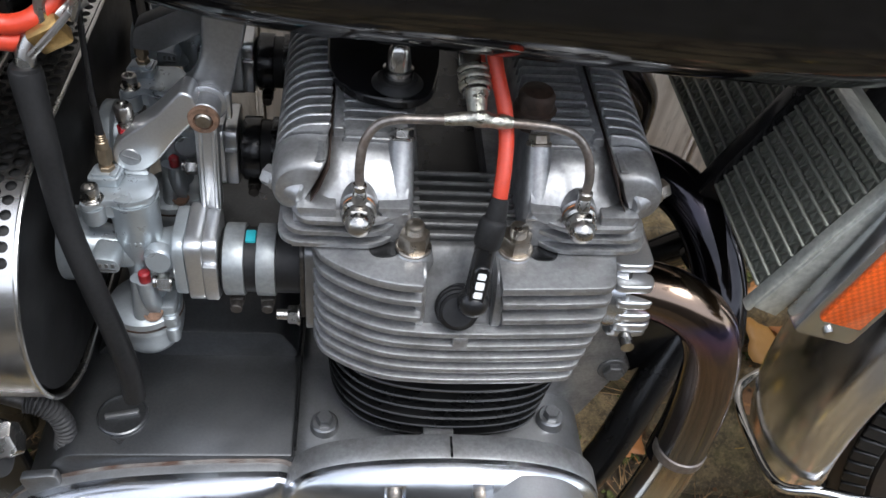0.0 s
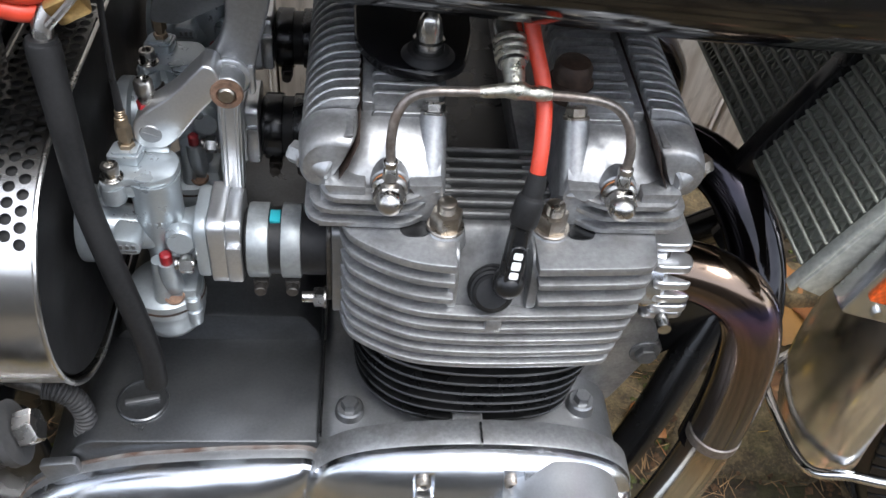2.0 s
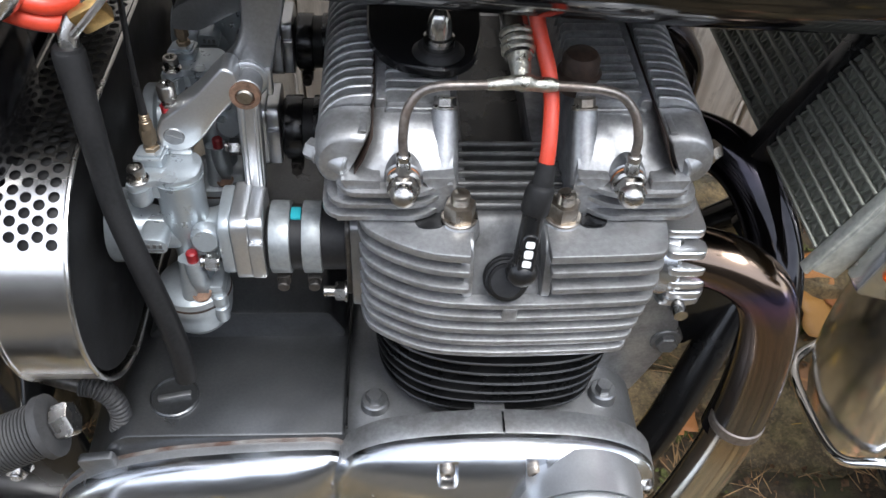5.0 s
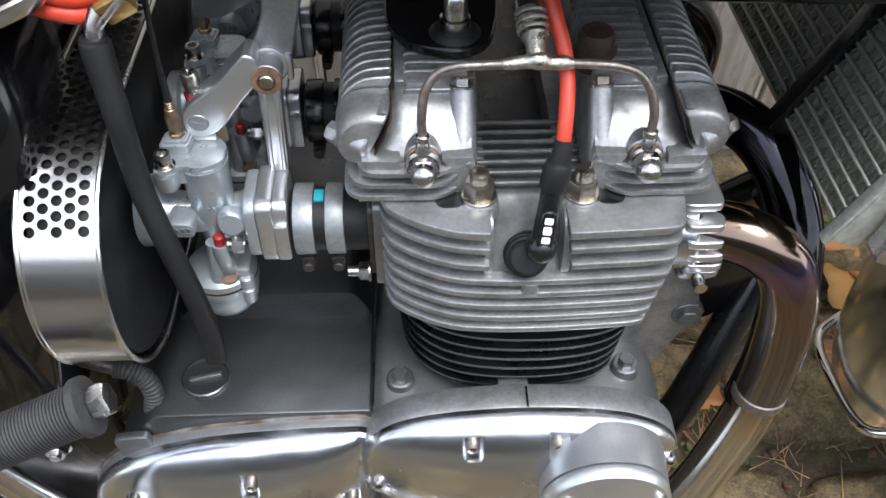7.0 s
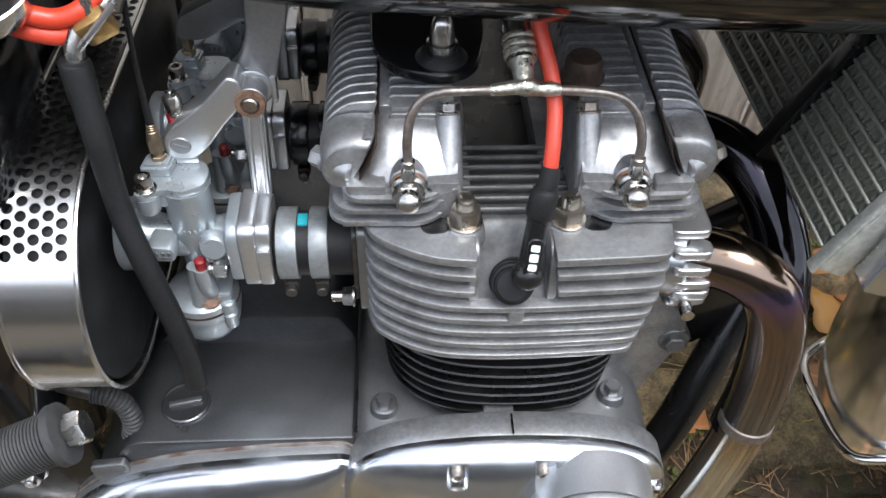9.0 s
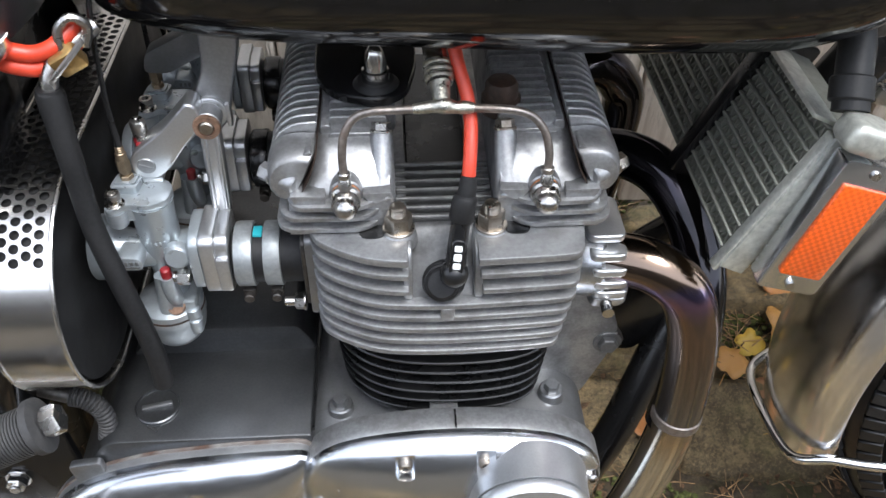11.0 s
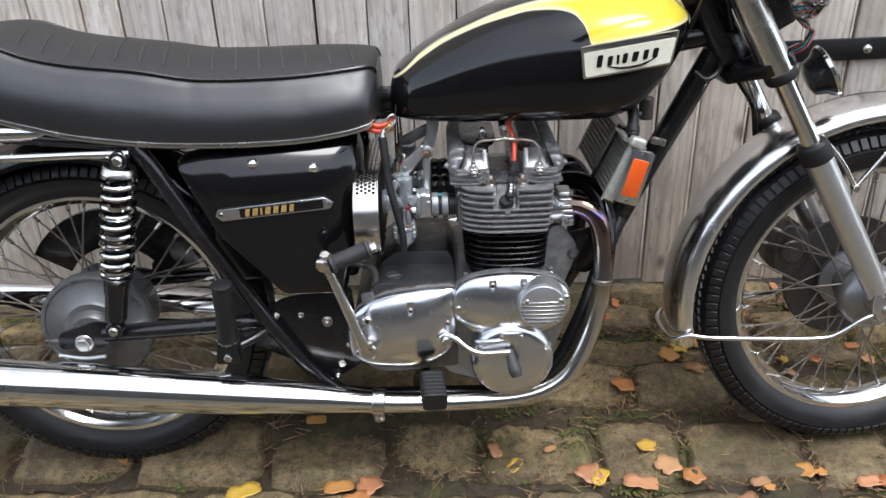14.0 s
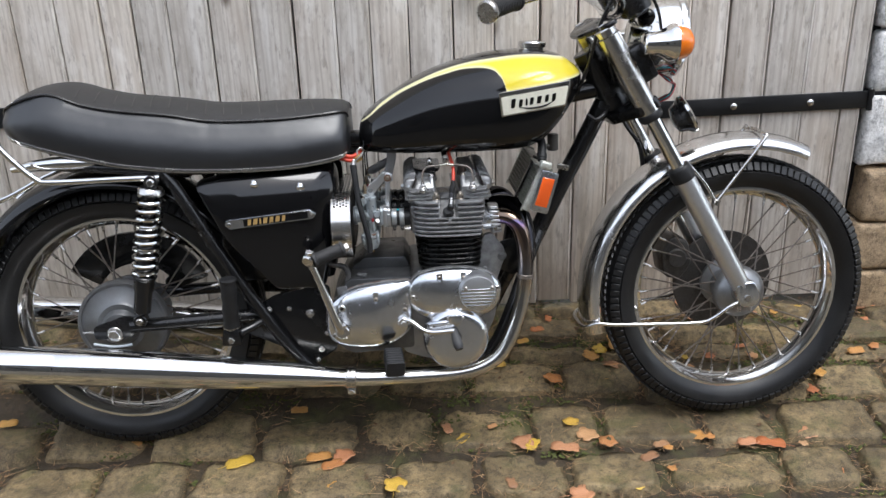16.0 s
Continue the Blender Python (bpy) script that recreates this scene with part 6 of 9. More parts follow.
# ---- carburettors, air filter, linkage ----
def make_carburettor():
    carb = group_part("carburettor", bike, "grey die-cast concentric carburettor with round float bowl")
    x = -0.1295
    bm = B()
    # mixing chamber, waisted below its top
    lathe(bm, [(0.0095, 0.520), (0.0100, 0.530), (0.0098, 0.556), (0.0104, 0.563), (0.0116, 0.572), (0.0124, 0.585), (0.0126, 0.600), (0.0130, 0.6085), (0.0137, 0.612)], pose(x, 0, 0), 36)
    # bore, flaring to the manifold flange
    tube(bm, [(x - 0.036, 0, 0.574), (x - 0.028, 0, 0.574), (x - 0.016, 0, 0.573), (x, 0, 0.572), (x + 0.012, 0, 0.571), (x + 0.019, 0, 0.5705), (x + 0.0245, 0, 0.5705)], [0.0150, 0.0145, 0.0120, 0.0112, 0.0128, 0.0160, 0.0190], 28, 5)
    lathe(bm, [(0.0195, 0), (0.0205, 0.001), (0.0205, 0.007), (0.0185, 0.008)], Matrix.Translation((x - 0.040, 0, 0.575)) @ frame_of((1, 0, 0)), 32)
    prism(bm, rounded([(-0.0190, 0.5505), (0.0190, 0.5505), (0.0190, 0.5925), (-0.0190, 0.5925)], 0.011, 6), -0.1105, -0.1035, "x", None, 0.0015, 2)
    part("body", bm, ALU_DIE, carb, "grey die-cast body", angle=45)
    # top cap with an ear for its screw
    bm = B()
    prism(bm, rounded([(-0.0230, -0.0145), (-0.0185, -0.0165), (-0.0095, -0.0100), (0.0000, -0.0135), (0.0125, -0.0080), (0.0135, 0.0060), (0.0080, 0.0135), (-0.0120, 0.0135), (-0.0215, 0.0000)], 0.0055, 4), 0.6120, 0.6165, "z", Matrix.Translation((x, 0, 0)), 0.0010)
    top = part("top_cap", bm, ALU_DIE, carb)
    bm = B()
    tube(bm, [(x - 0.0178, -0.0095, 0.6000), (x - 0.0178, -0.0095, 0.6030), (x - 0.0178, -0.0095, 0.6120)], [0.0040, 0.0062, 0.0066], 20, 3)
    box(bm, (x - 0.012, -0.0060, 0.6075), (0.010, 0.009, 0.009), None, 0.002)
    part("screw_ear", bm, ALU_DIE, top)
    bm = B()
    cyl(bm, (x - 0.0170, -0.0100, 0.6163), (x - 0.0170, -0.0100, 0.6175), 0.0058, seg=22, bev=0.0003)
    lathe(bm, [(0.0042, 0), (0.0044, 0.0006), (0.0044, 0.0066), (0.0040, 0.0075), (0.0026, 0.0075), (0.0024, 0.0045), (0, 0.0045)], pose(x - 0.0170, -0.0100, 0.6172), 20)
    part("cap_screw", bm, STEEL, top, "socket head screw")
    bm = B()
    prism(bm, rounded([(-0.0215, -0.0005), (-0.0060, -0.0015), (-0.0040, 0.0120), (-0.0195, 0.0125)], 0.0025, 3), 0.6165, 0.6215, "z", Matrix.Translation((x, 0, 0)), 0.0008)
    prism(bm, rounded([(-0.0195, 0.0010), (-0.0065, 0.0005), (-0.0055, 0.0105), (-0.0180, 0.0110)], 0.0022, 3), 0.6213, 0.6232, "z", Matrix.Translation((x, 0, 0)), 0.0006)
    part("cable_block", bm, ALU_DIE, top)
    bm = B()
    c = Vector((x - 0.0120, 0.0065, 0))
    hexa(bm, c + Vector((0, 0, 0.6230)), (0, 0.03, 1), 0.0042, 0.0026)
    cyl(bm, c + Vector((0, 0, 0.6250)), c + Vector((0, 0, 0.6290)), 0.0026, seg=14)
    hexa(bm, c + Vector((0, 0, 0.6285)), (0, 0.03, 1), 0.0042, 0.0080)
    cyl(bm, c + Vector((0, 0, 0.6360)), c + Vector((0, 0.0004, 0.6410)), 0.0034, 0.0032, 16, 0.0005)
    for k in range(3):
        cyl(bm, c + Vector((0, 0.0005, 0.6412 + 0.0014 * k)), c + Vector((0, 0.0006, 0.6421 + 0.0014 * k)), 0.0026, seg=14, bev=0.0003)
    part("cable_adjuster", bm, BRASS_DULL, top, "dull brass cable adjuster")
    bm = B()
    tube(bm, [c + Vector((0, 0.0006, 0.644)), c + Vector((-0.001, 0.005, 0.672)), c + Vector((0, 0.013, 0.715)), c + Vector((0.006, 0.026, 0.76))], [0.0022, 0.0016, 0.0016, 0.0016], 10, 5)
    part("cable", bm, PLASTIC, top)
    # float bowl: flat lid, gasket, rounded cup
    bx = x - 0.0045
    bm = B()
    lathe(bm, [(0.0075, 0.535), (0.0190, 0.5305), (0.0208, 0.5290), (0.0208, 0.5245)], pose(bx, 0, 0), 40)
    box(bm, (bx + 0.008, -0.004, 0.534), (0.024, 0.022, 0.010), None, 0.003)
    part("bowl_lid", bm, ALU_DIE, carb)
    bm = B()
    cyl(bm, (bx, 0, 0.5232), (bx, 0, 0.5246), 0.0212, seg=40)
    part("bowl_gasket", bm, RUST_LINE, carb, "brown bowl gasket")
    bm = B()
    lathe(bm, [(0.0, 0.4925), (0.006, 0.4927), (0.0115, 0.4945), (0.0158, 0.4985), (0.0186, 0.5040), (0.0200, 0.5105), (0.0204, 0.5170), (0.0212, 0.5180), (0.0212, 0.5232), (0.014, 0.5235)], pose(bx, 0, 0), 44)
    bowl = part("float_bowl", bm, ALU_DIE, carb, angle=50)
    bm = B()
    hexa(bm, (bx, 0, 0.4927), (0, 0, -1), 0.0072, 0.0045)
    cyl(bm, (bx, 0, 0.4925), (bx, 0, 0.4940), 0.0084, seg=22)
    part("drain_plug", bm, BRASS, bowl)
    for dx, dy in ((-0.0165, -0.0135), (0.0165, -0.0130)):
        bm = B()
        cyl(bm, (bx + dx, dy, 0.510), (bx + dx, dy, 0.5232), 0.0040, 0.0048, 16, 0.0012)
        part("bowl_ear", bm, ALU_DIE, bowl)
        bm = B()
        cyl(bm, (bx + dx, dy, 0.524), (bx + dx, dy, 0.5325), 0.0048, 0.0044, 16, 0.0010)
        part("lid_ear", bm, ALU_DIE, bowl)
    bm = B()
    lathe(bm, [(0.0058, 0), (0.0058, 0.0022), (0.0046, 0.0026), (0.0042, 0.0008), (0, 0.0008)], Matrix.Translation((bx + 0.0075, -0.0140, 0.5345)) @ frame_of((0, -0.5, 0.8)), 22)
    part("jet_plug", bm, RUST, carb, "rusty slotted plug")
    # tickler in its half-open boss, pilot screw, oval side boss
    bm = B()
    tube(bm, [(x - 0.0035, -0.0130, 0.531), (x - 0.0030, -0.0135, 0.545), (x - 0.0020, -0.0135, 0.562)], [0.0050, 0.0044, 0.0040], 16, 4)
    tube(bm, [(x + 0.0035, -0.0120, 0.540), (x + 0.0035, -0.0155, 0.550), (x + 0.0030, -0.0162, 0.559), (x + 0.0030, -0.0162, 0.5635)], [0.0052, 0.0054, 0.0052, 0.0048], 18, 4)
    tick = part("tickler_boss", bm, ALU_DIE, carb)
    bm = B()
    cyl(bm, (x + 0.0030, -0.0165, 0.5625), (x + 0.0030, -0.0165, 0.5705), 0.0032, seg=18, bev=0.0010)
    part("tickler", bm, RED_BIT, tick, "small red tickler button")
    bm = B()
    cyl(bm, (x + 0.0080, -0.0190, 0.5655), (x + 0.0180, -0.0190, 0.5655), 0.0026, seg=12)
    cyl(bm, (x + 0.0080, -0.0190, 0.5655), (x + 0.0100, -0.0190, 0.5655), 0.0036, seg=14, bev=0.0004)
    hexa(bm, (x + 0.0110, -0.0190, 0.5655), (1, 0, 0), 0.0055, 0.0065)
    part("pilot_screw", bm, CHROME_DULL, carb, "bright hexagon adjuster")
    bm = B()
    cyl(bm, (x + 0.0120, -0.010, 0.578), (x + 0.0120, -0.0182, 0.5795), 0.0088, 0.0080, 24, 0.0015)
    part("side_drum", bm, ALU_DIE, carb)
    bm = B()
    prism(bm, rounded([(-0.1515, 0.5740), (-0.1370, 0.5735), (-0.1370, 0.5830), (-0.1515, 0.5850)], 0.0042, 5), -0.0215, -0.006, "y", None, 0.0010)
    side = part("side_boss", bm, ALU_DIE, carb)
    bm = B()
    for k in range(3):
        box(bm, (-0.1465 + 0.0032 * k, -0.0217, 0.5795), (0.0018, 0.0008, 0.0030), None, 0.0002, 1)
    box(bm, (-0.1440, -0.0217, 0.5765), (0.0105, 0.0008, 0.0007))
    part("cast_bar", bm, ALU_GREY, side)
    # raised cast marks on the front of the chamber, in two rows
    for j in range(2):
        bm = B()
        for k in range(5):
            a = radians(-90 + (k - 2) * 13)
            r = 0.0120 - 0.0006 * j
            box(bm, (x + r * math.cos(a), r * math.sin(a), 0.5860 - 0.0052 * j), (0.0017, 0.0012, 0.0036), pose(0, 0, 0, 0, 0, (k - 2) * 13), 0.0003, 1)
        part("cast_bar", bm, ALU_DIE, carb)
    # manifold flange, two machined steps
    bm = B()
    prism(bm, rounded([(-0.0195, 0.5485), (0.0195, 0.5485), (0.0195, 0.5935), (-0.0195, 0.5935)], 0.008, 5), -0.1033, -0.0945, "x", None, 0.0010, 2)
    prism(bm, rounded([(-0.0185, 0.5490), (0.0175, 0.5490), (0.0175, 0.5915), (-0.0165, 0.5915)], 0.008, 5), -0.0945, -0.0868, "x", None, 0.0010, 2)
    box(bm, (-0.0905, -0.0180, 0.5660), (0.0080, 0.0060, 0.026), None, 0.0015)
    part("manifold_flange", bm, ALU_BRIGHT, carb, "bright machined manifold flange")
    return carb


def make_inlet(band_metal, marked):
    """Rubber inlet hose with two grey clip bands, ending in a flange on the head."""
    inlet = group_part("inlet_stub", bike, "black rubber inlet hose with two grey clip bands")
    zc = 0.5665
    bm = B()
    cyl(bm, (-0.086, 0, zc), (-0.036, 0, zc), 0.0186, seg=36, bev=0.001)
    hose = part("hose", bm, RUBBER, inlet)
    for a, b in ((-0.0845, -0.0730), (-0.0668, -0.0560)):
        bm = B()
        lathe(bm, [(0.0185, 0), (0.0203, 0.0003), (0.0206, 0.0010), (0.0206, b - a - 0.0010), (0.0203, b - a - 0.0003), (0.0185, b - a)], Matrix.Translation((a, 0, zc)) @ frame_of((1, 0, 0)), 44)
        band = part("clip_band", bm, band_metal, inlet, "metal clip band")
        bm = B()
        box(bm, ((a + b) / 2, -0.008, zc - 0.0215), (0.008, 0.012, 0.006), None, 0.001)
        cyl(bm, ((a + b) / 2, -0.012, zc - 0.0225), ((a + b) / 2, -0.0185, zc - 0.0225), 0.0034, seg=12, bev=0.0005)
        part("clip_screw", bm, DARK_STEEL, band)
    if marked:
        bm = B()
        box(bm, (-0.0699, -0.0010, zc + 0.0186), (0.0056, 0.0085, 0.0024), pose(0, 0, 0, 3), 0.0006)
        part("paint_mark", bm, TEAL, hose, "teal paint mark")
    bm = B()
    prism(bm, rounded([(-0.022, 0.5385), (0.022, 0.5385), (0.022, 0.5935), (-0.022, 0.5935)], 0.008), -0.0425, -0.0395, "x", None, 0.0008)
    part("head_flange", bm, DARK_STEEL, inlet)
    bm = B()
    prism(bm, rounded([(-0.025, 0.534), (0.025, 0.534), (0.025, 0.598), (-0.025, 0.598)], 0.006), -0.0395, -0.030, "x", None, 0.001)
    part("port_face", bm, ALU_GREY, inlet)
    for z in (0.545,):
        bm = B()
        cyl(bm, (-0.0425, -0.022, z), (-0.0560, -0.022, z), 0.0030, seg=14, bev=0.0004)
        cyl(bm, (-0.0425, -0.022, z), (-0.0440, -0.022, z), 0.0062, seg=20, bev=0.0003)
        hexa(bm, (-0.0440, -0.022, z), (-1, 0, 0), 0.0056, 0.0055)
        part("flange_nut", bm, STEEL, inlet)
    return inlet


carb = make_carburettor()
carb.matrix_local = pose(0, -0.099, 0)
inlet = make_inlet(HOSE_GREY, True)
inlet.matrix_local = pose(0, -0.100, 0)
inner_inlet = make_inlet(PLASTIC, False)
copy_thing(inner_inlet, pose(0, 0.100, 0))
for yy in (0.0, 0.100):
    copy_thing(carb, pose(0, yy, 0))


def make_linkage():
    link = group_part("throttle_linkage", bike, "cast aluminium throttle beam and lever arms")
    bm = B()
    prism(bm, rounded([(-0.128, 0.634), (-0.112, 0.652), (-0.0965, 0.668), (-0.0905, 0.684), (-0.087, 0.740), (-0.064, 0.740), (-0.0690, 0.694), (-0.0760, 0.668), (-0.0805, 0.648), (-0.088, 0.640), (-0.099, 0.640), (-0.118, 0.622)], 0.005, 4), -0.074, -0.061, "y", None, 0.0026, 3)
    part("upright", bm, ALU_DULL, link, "dull grey cast upright")
    bm = B()
    prism(bm, rounded([(-0.1385, 0.633), (-0.1335, 0.6395), (-0.1160, 0.6530), (-0.1000, 0.6705), (-0.0945, 0.6690), (-0.0920, 0.6560), (-0.1040, 0.6430), (-0.1170, 0.6250), (-0.1250, 0.6190), (-0.1345, 0.6195), (-0.1385, 0.6245)], [0.005, 0.005, 0.006, 0.002, 0.003, 0.003, 0.008, 0.006, 0.005, 0.005, 0.005], 4), -0.0900, -0.0740, "y", None, 0.0018, 3)
    part("lever_arm", bm, ALU_BRIGHT, link, "bright cast lever arm")
    bm = B()
    cyl(bm, (-0.1295, -0.089, 0.6290), (-0.1295, -0.0906, 0.6290), 0.0058, 0.0054, 24, 0.0005)
    box(bm, (-0.1295, -0.0906, 0.6290), (0.0080, 0.0007, 0.0010), pose(0, 0, 0, 0, 20, 0))
    part("clamp_screw", bm, ALU_DULL, link)
    bm = B()
    prism(bm, rounded([(-0.134, 0.6165), (-0.122, 0.6165), (-0.122, 0.6205), (-0.134, 0.6205)], 0.001, 2), -0.0895, -0.080, "y", None, 0.0006)
    part("pinch_lug", bm, ALU_BRIGHT, link)
    bm = B()
    lathe(bm, [(0.0098, 0), (0.0102, 0.002), (0.0102, 0.008), (0.0085, 0.009)], Matrix.Translation((-0.0905, -0.068, 0.6550)) @ frame_of((0, -1, 0)), 28)
    box(bm, (-0.0800, -0.073, 0.6530), (0.0030, 0.006, 0.016), None, 0.001)
    part("pivot_collar", bm, ALU_BRIGHT, link)
    bm = B()
    cyl(bm, (-0.0905, -0.074, 0.6550), (-0.0900, -0.0895, 0.6555), 0.0078, seg=28, bev=0.001)
    part("pivot_boss", bm, ALU_DULL, link)
    bm = B()
    lathe(bm, [(0.0076, 0), (0.0080, 0.0012), (0.0074, 0.0030), (0.0050, 0.0034), (0.0048, 0.0015)], Matrix.Translation((-0.0900, -0.0892, 0.6555)) @ frame_of((0, -1, 0)), 30)
    part("pivot_ring", bm, RUST, link, "rusty ring round the pivot")
    bm = B()
    cyl(bm, (-0.0900, -0.0895, 0.6555), (-0.0900, -0.0930, 0.6555), 0.0042, seg=18, bev=0.0008)
    part("pivot_pin", bm, STEEL_WARM, link)
    # straight channelled link down to the flange
    bm = B()
    prism(bm, [(-0.0962, 0.655), (-0.0842, 0.655), (-0.0868, 0.590), (-0.0982, 0.590)], -0.0860, -0.0775, "y", None, 0.0016)
    for dx in (-0.0034, 0.0034):
        prism(bm, [(-0.0902 + dx - 0.0012, 0.648), (-0.0902 + dx + 0.0012, 0.648), (-0.0925 + dx + 0.0012, 0.592), (-0.0925 + dx - 0.0012, 0.592)], -0.0872, -0.0850, "y", None, 0.0006, 1)
    part("drop_link", bm, ALU_BRIGHT, link, "straight cast drop link")
    bm = B()
    prism(bm, rounded([(-0.137, 0.655), (-0.134, 0.668), (-0.09, 0.690), (-0.085, 0.674), (-0.122, 0.654)], 0.004, 3), -0.03, -0.016, "y", None, 0.002)
    part("inner_arm", bm, ALU_GREY, link)
    bm = B()
    cyl(bm, (-0.08, -0.06, 0.715), (-0.08, 0.12, 0.715), 0.006, seg=12)
    part("cross_shaft", bm, STEEL, link)
    # red-collared adjuster over the lever's eye
    bm = B()
    hexa(bm, (-0.1310, -0.0785, 0.6360), (0, -0.1, 1), 0.0058, 0.0055)
    part("lock_nut", bm, RED_BIT, link, "red painted lock nut")
    bm = B()
    hexa(bm, (-0.1310, -0.0790, 0.6412), (0, -0.1, 1), 0.0046, 0.0018)
    cyl(bm, (-0.1310, -0.0790, 0.642), (-0.1312, -0.0795, 0.646), 0.0034, seg=14)
    lathe(bm, [(0.0040, 0), (0.0046, 0.0008), (0.0046, 0.0080), (0.0036, 0.0095), (0.0012, 0.0098), (0, 0.0090)], Matrix.Translation((-0.1312, -0.0795, 0.6455)) @ frame_of((-0.03, -0.1, 1)), 18)
    part("stop_screw", bm, STEEL, link, "plated throttle stop screw")


make_linkage()


def make_filter():
    """Oblong can with a perforated chrome band round a black end."""
    can = group_part("air_filter", bike, "oblong air filter with perforated chrome band")
    x0, x1, zc, r, yc = -0.2145, -0.1745, 0.5555, 0.0765, 0.094

    def at(s):
        """Point and outward normal s metres along the band, from the foot of the right-hand bend upwards and over."""
        arc = math.pi * r
        if s < arc:
            a = -math.pi / 2 - s / r
            return Vector((0, -yc + r * math.cos(a), zc + r * math.sin(a)))
        s -= arc
        if s < 2 * yc:
            return Vector((0, -yc + s, zc + r))
        s -= 2 * yc
        if s < arc:
            a = math.pi / 2 - s / r
            return Vector((0, yc + r * math.cos(a), zc + r * math.sin(a)))
        s -= arc
        return Vector((0, yc - s, zc - r))

    total = 2 * math.pi * r + 4 * yc
    start, stop = r * (math.pi / 2 + 0.72), r * math.pi + 2 * yc
    bm = B()
    n = 120
    # plain strip below the holes and all the far side
    s_list = [start - (start) * i / 24 for i in range(25)]
    skin(bm, [ring(bm, [at(s) + Vector((x, 0, 0)) for x in (x0, x0 + 0.003, x1 - 0.003, x1)]) for s in s_list], False, False)
    s_list = [stop + (total - stop) * i / 40 for i in range(41)]
    skin(bm, [ring(bm, [at(s % total) + Vector((x, 0, 0)) for x in (x0, x0 + 0.003, x1 - 0.003, x1)]) for s in s_list], False, False)
    # perforated strip: staggered columns of round holes
    cols, pitch, hole = 5, 0.0078, 0.00285
    margin = 0.0032
    cw = (x1 - x0 - 2 * margin) / cols
    rows = int((stop - start) / pitch)
    pitch = (stop - start) / rows
    for c in range(cols):
        cx = x0 + margin + cw * (c + 0.5)
        off = 0.5 * pitch if c % 2 else 0.0
        for j in range(rows):
            sc = start + (j + 0.5) * pitch + off
            seg = 12
            inner, outer = [], []
            for k in range(seg):
                a = 2 * math.pi * (k + 0.5) / seg
                dx, ds = math.cos(a), math.sin(a)
                t = 1 / max(abs(dx) / (cw / 2), abs(ds) / (pitch / 2))
                inner.append((cx + hole * dx, sc + hole * ds))
                outer.append((cx + t * dx, sc + t * ds))
            for corner in ((1, 1), (-1, 1), (-1, -1), (1, -1)):
                tgt = (cx + corner[0] * cw / 2, sc + corner[1] * pitch / 2)
                k = min(range(seg), key=lambda q: (outer[q][0] - tgt[0]) ** 2 + (outer[q][1] - tgt[1]) ** 2)
                outer[k] = tgt
            vi = ring(bm, [at(s) + Vector((x, 0, 0)) for x, s in inner])
            vo = ring(bm, [at(s) + Vector((x, 0, 0)) for x, s in outer])
            skin(bm, [vi, vo], True, False)
    for x_a, x_b in ((x0, x0 + margin), (x1 - margin, x1)):
        skin(bm, [ring(bm, [at(start + (stop - start) * i / 60 + 0) + Vector((x, 0, 0)) for x in (x_a, x_b)]) for i in range(62)], False, False)
    # the half cell left over at the start of the shifted columns
    for c in range(1, cols, 2):
        cx = x0 + margin + cw * c
        skin(bm, [ring(bm, [at(start + 0.5 * pitch * i / 2) + Vector((x, 0, 0)) for x in (cx, cx + cw)]) for i in range(3)], False, False)
    bmesh.ops.remove_doubles(bm, verts=bm.verts, dist=0.0001)
    part("perforated_band", bm, SATIN, can, "bright perforated metal band")
    for x in (x0, x1):
        bm = B()
        tube(bm, [at(total * i / 80) + Vector((x, 0, 0)) for i in range(80)] + [at(0) + Vector((x, 0, 0))], 0.0015, 8, 1, smooth=False)
        part("rolled_edge", bm, SATIN, can)
    bm = B()
    outline = []
    for i in range(64):
        p = at(total * i / 64)
        outline.append((p.y * 0.975, zc + (p.z - zc) * 0.965))
    prism(bm, outline, x0 + 0.003, x1 - 0.0015, "x", None, 0.002)
    part("element", bm, RUBBER, can, "black filter body")
    return can


make_filter()

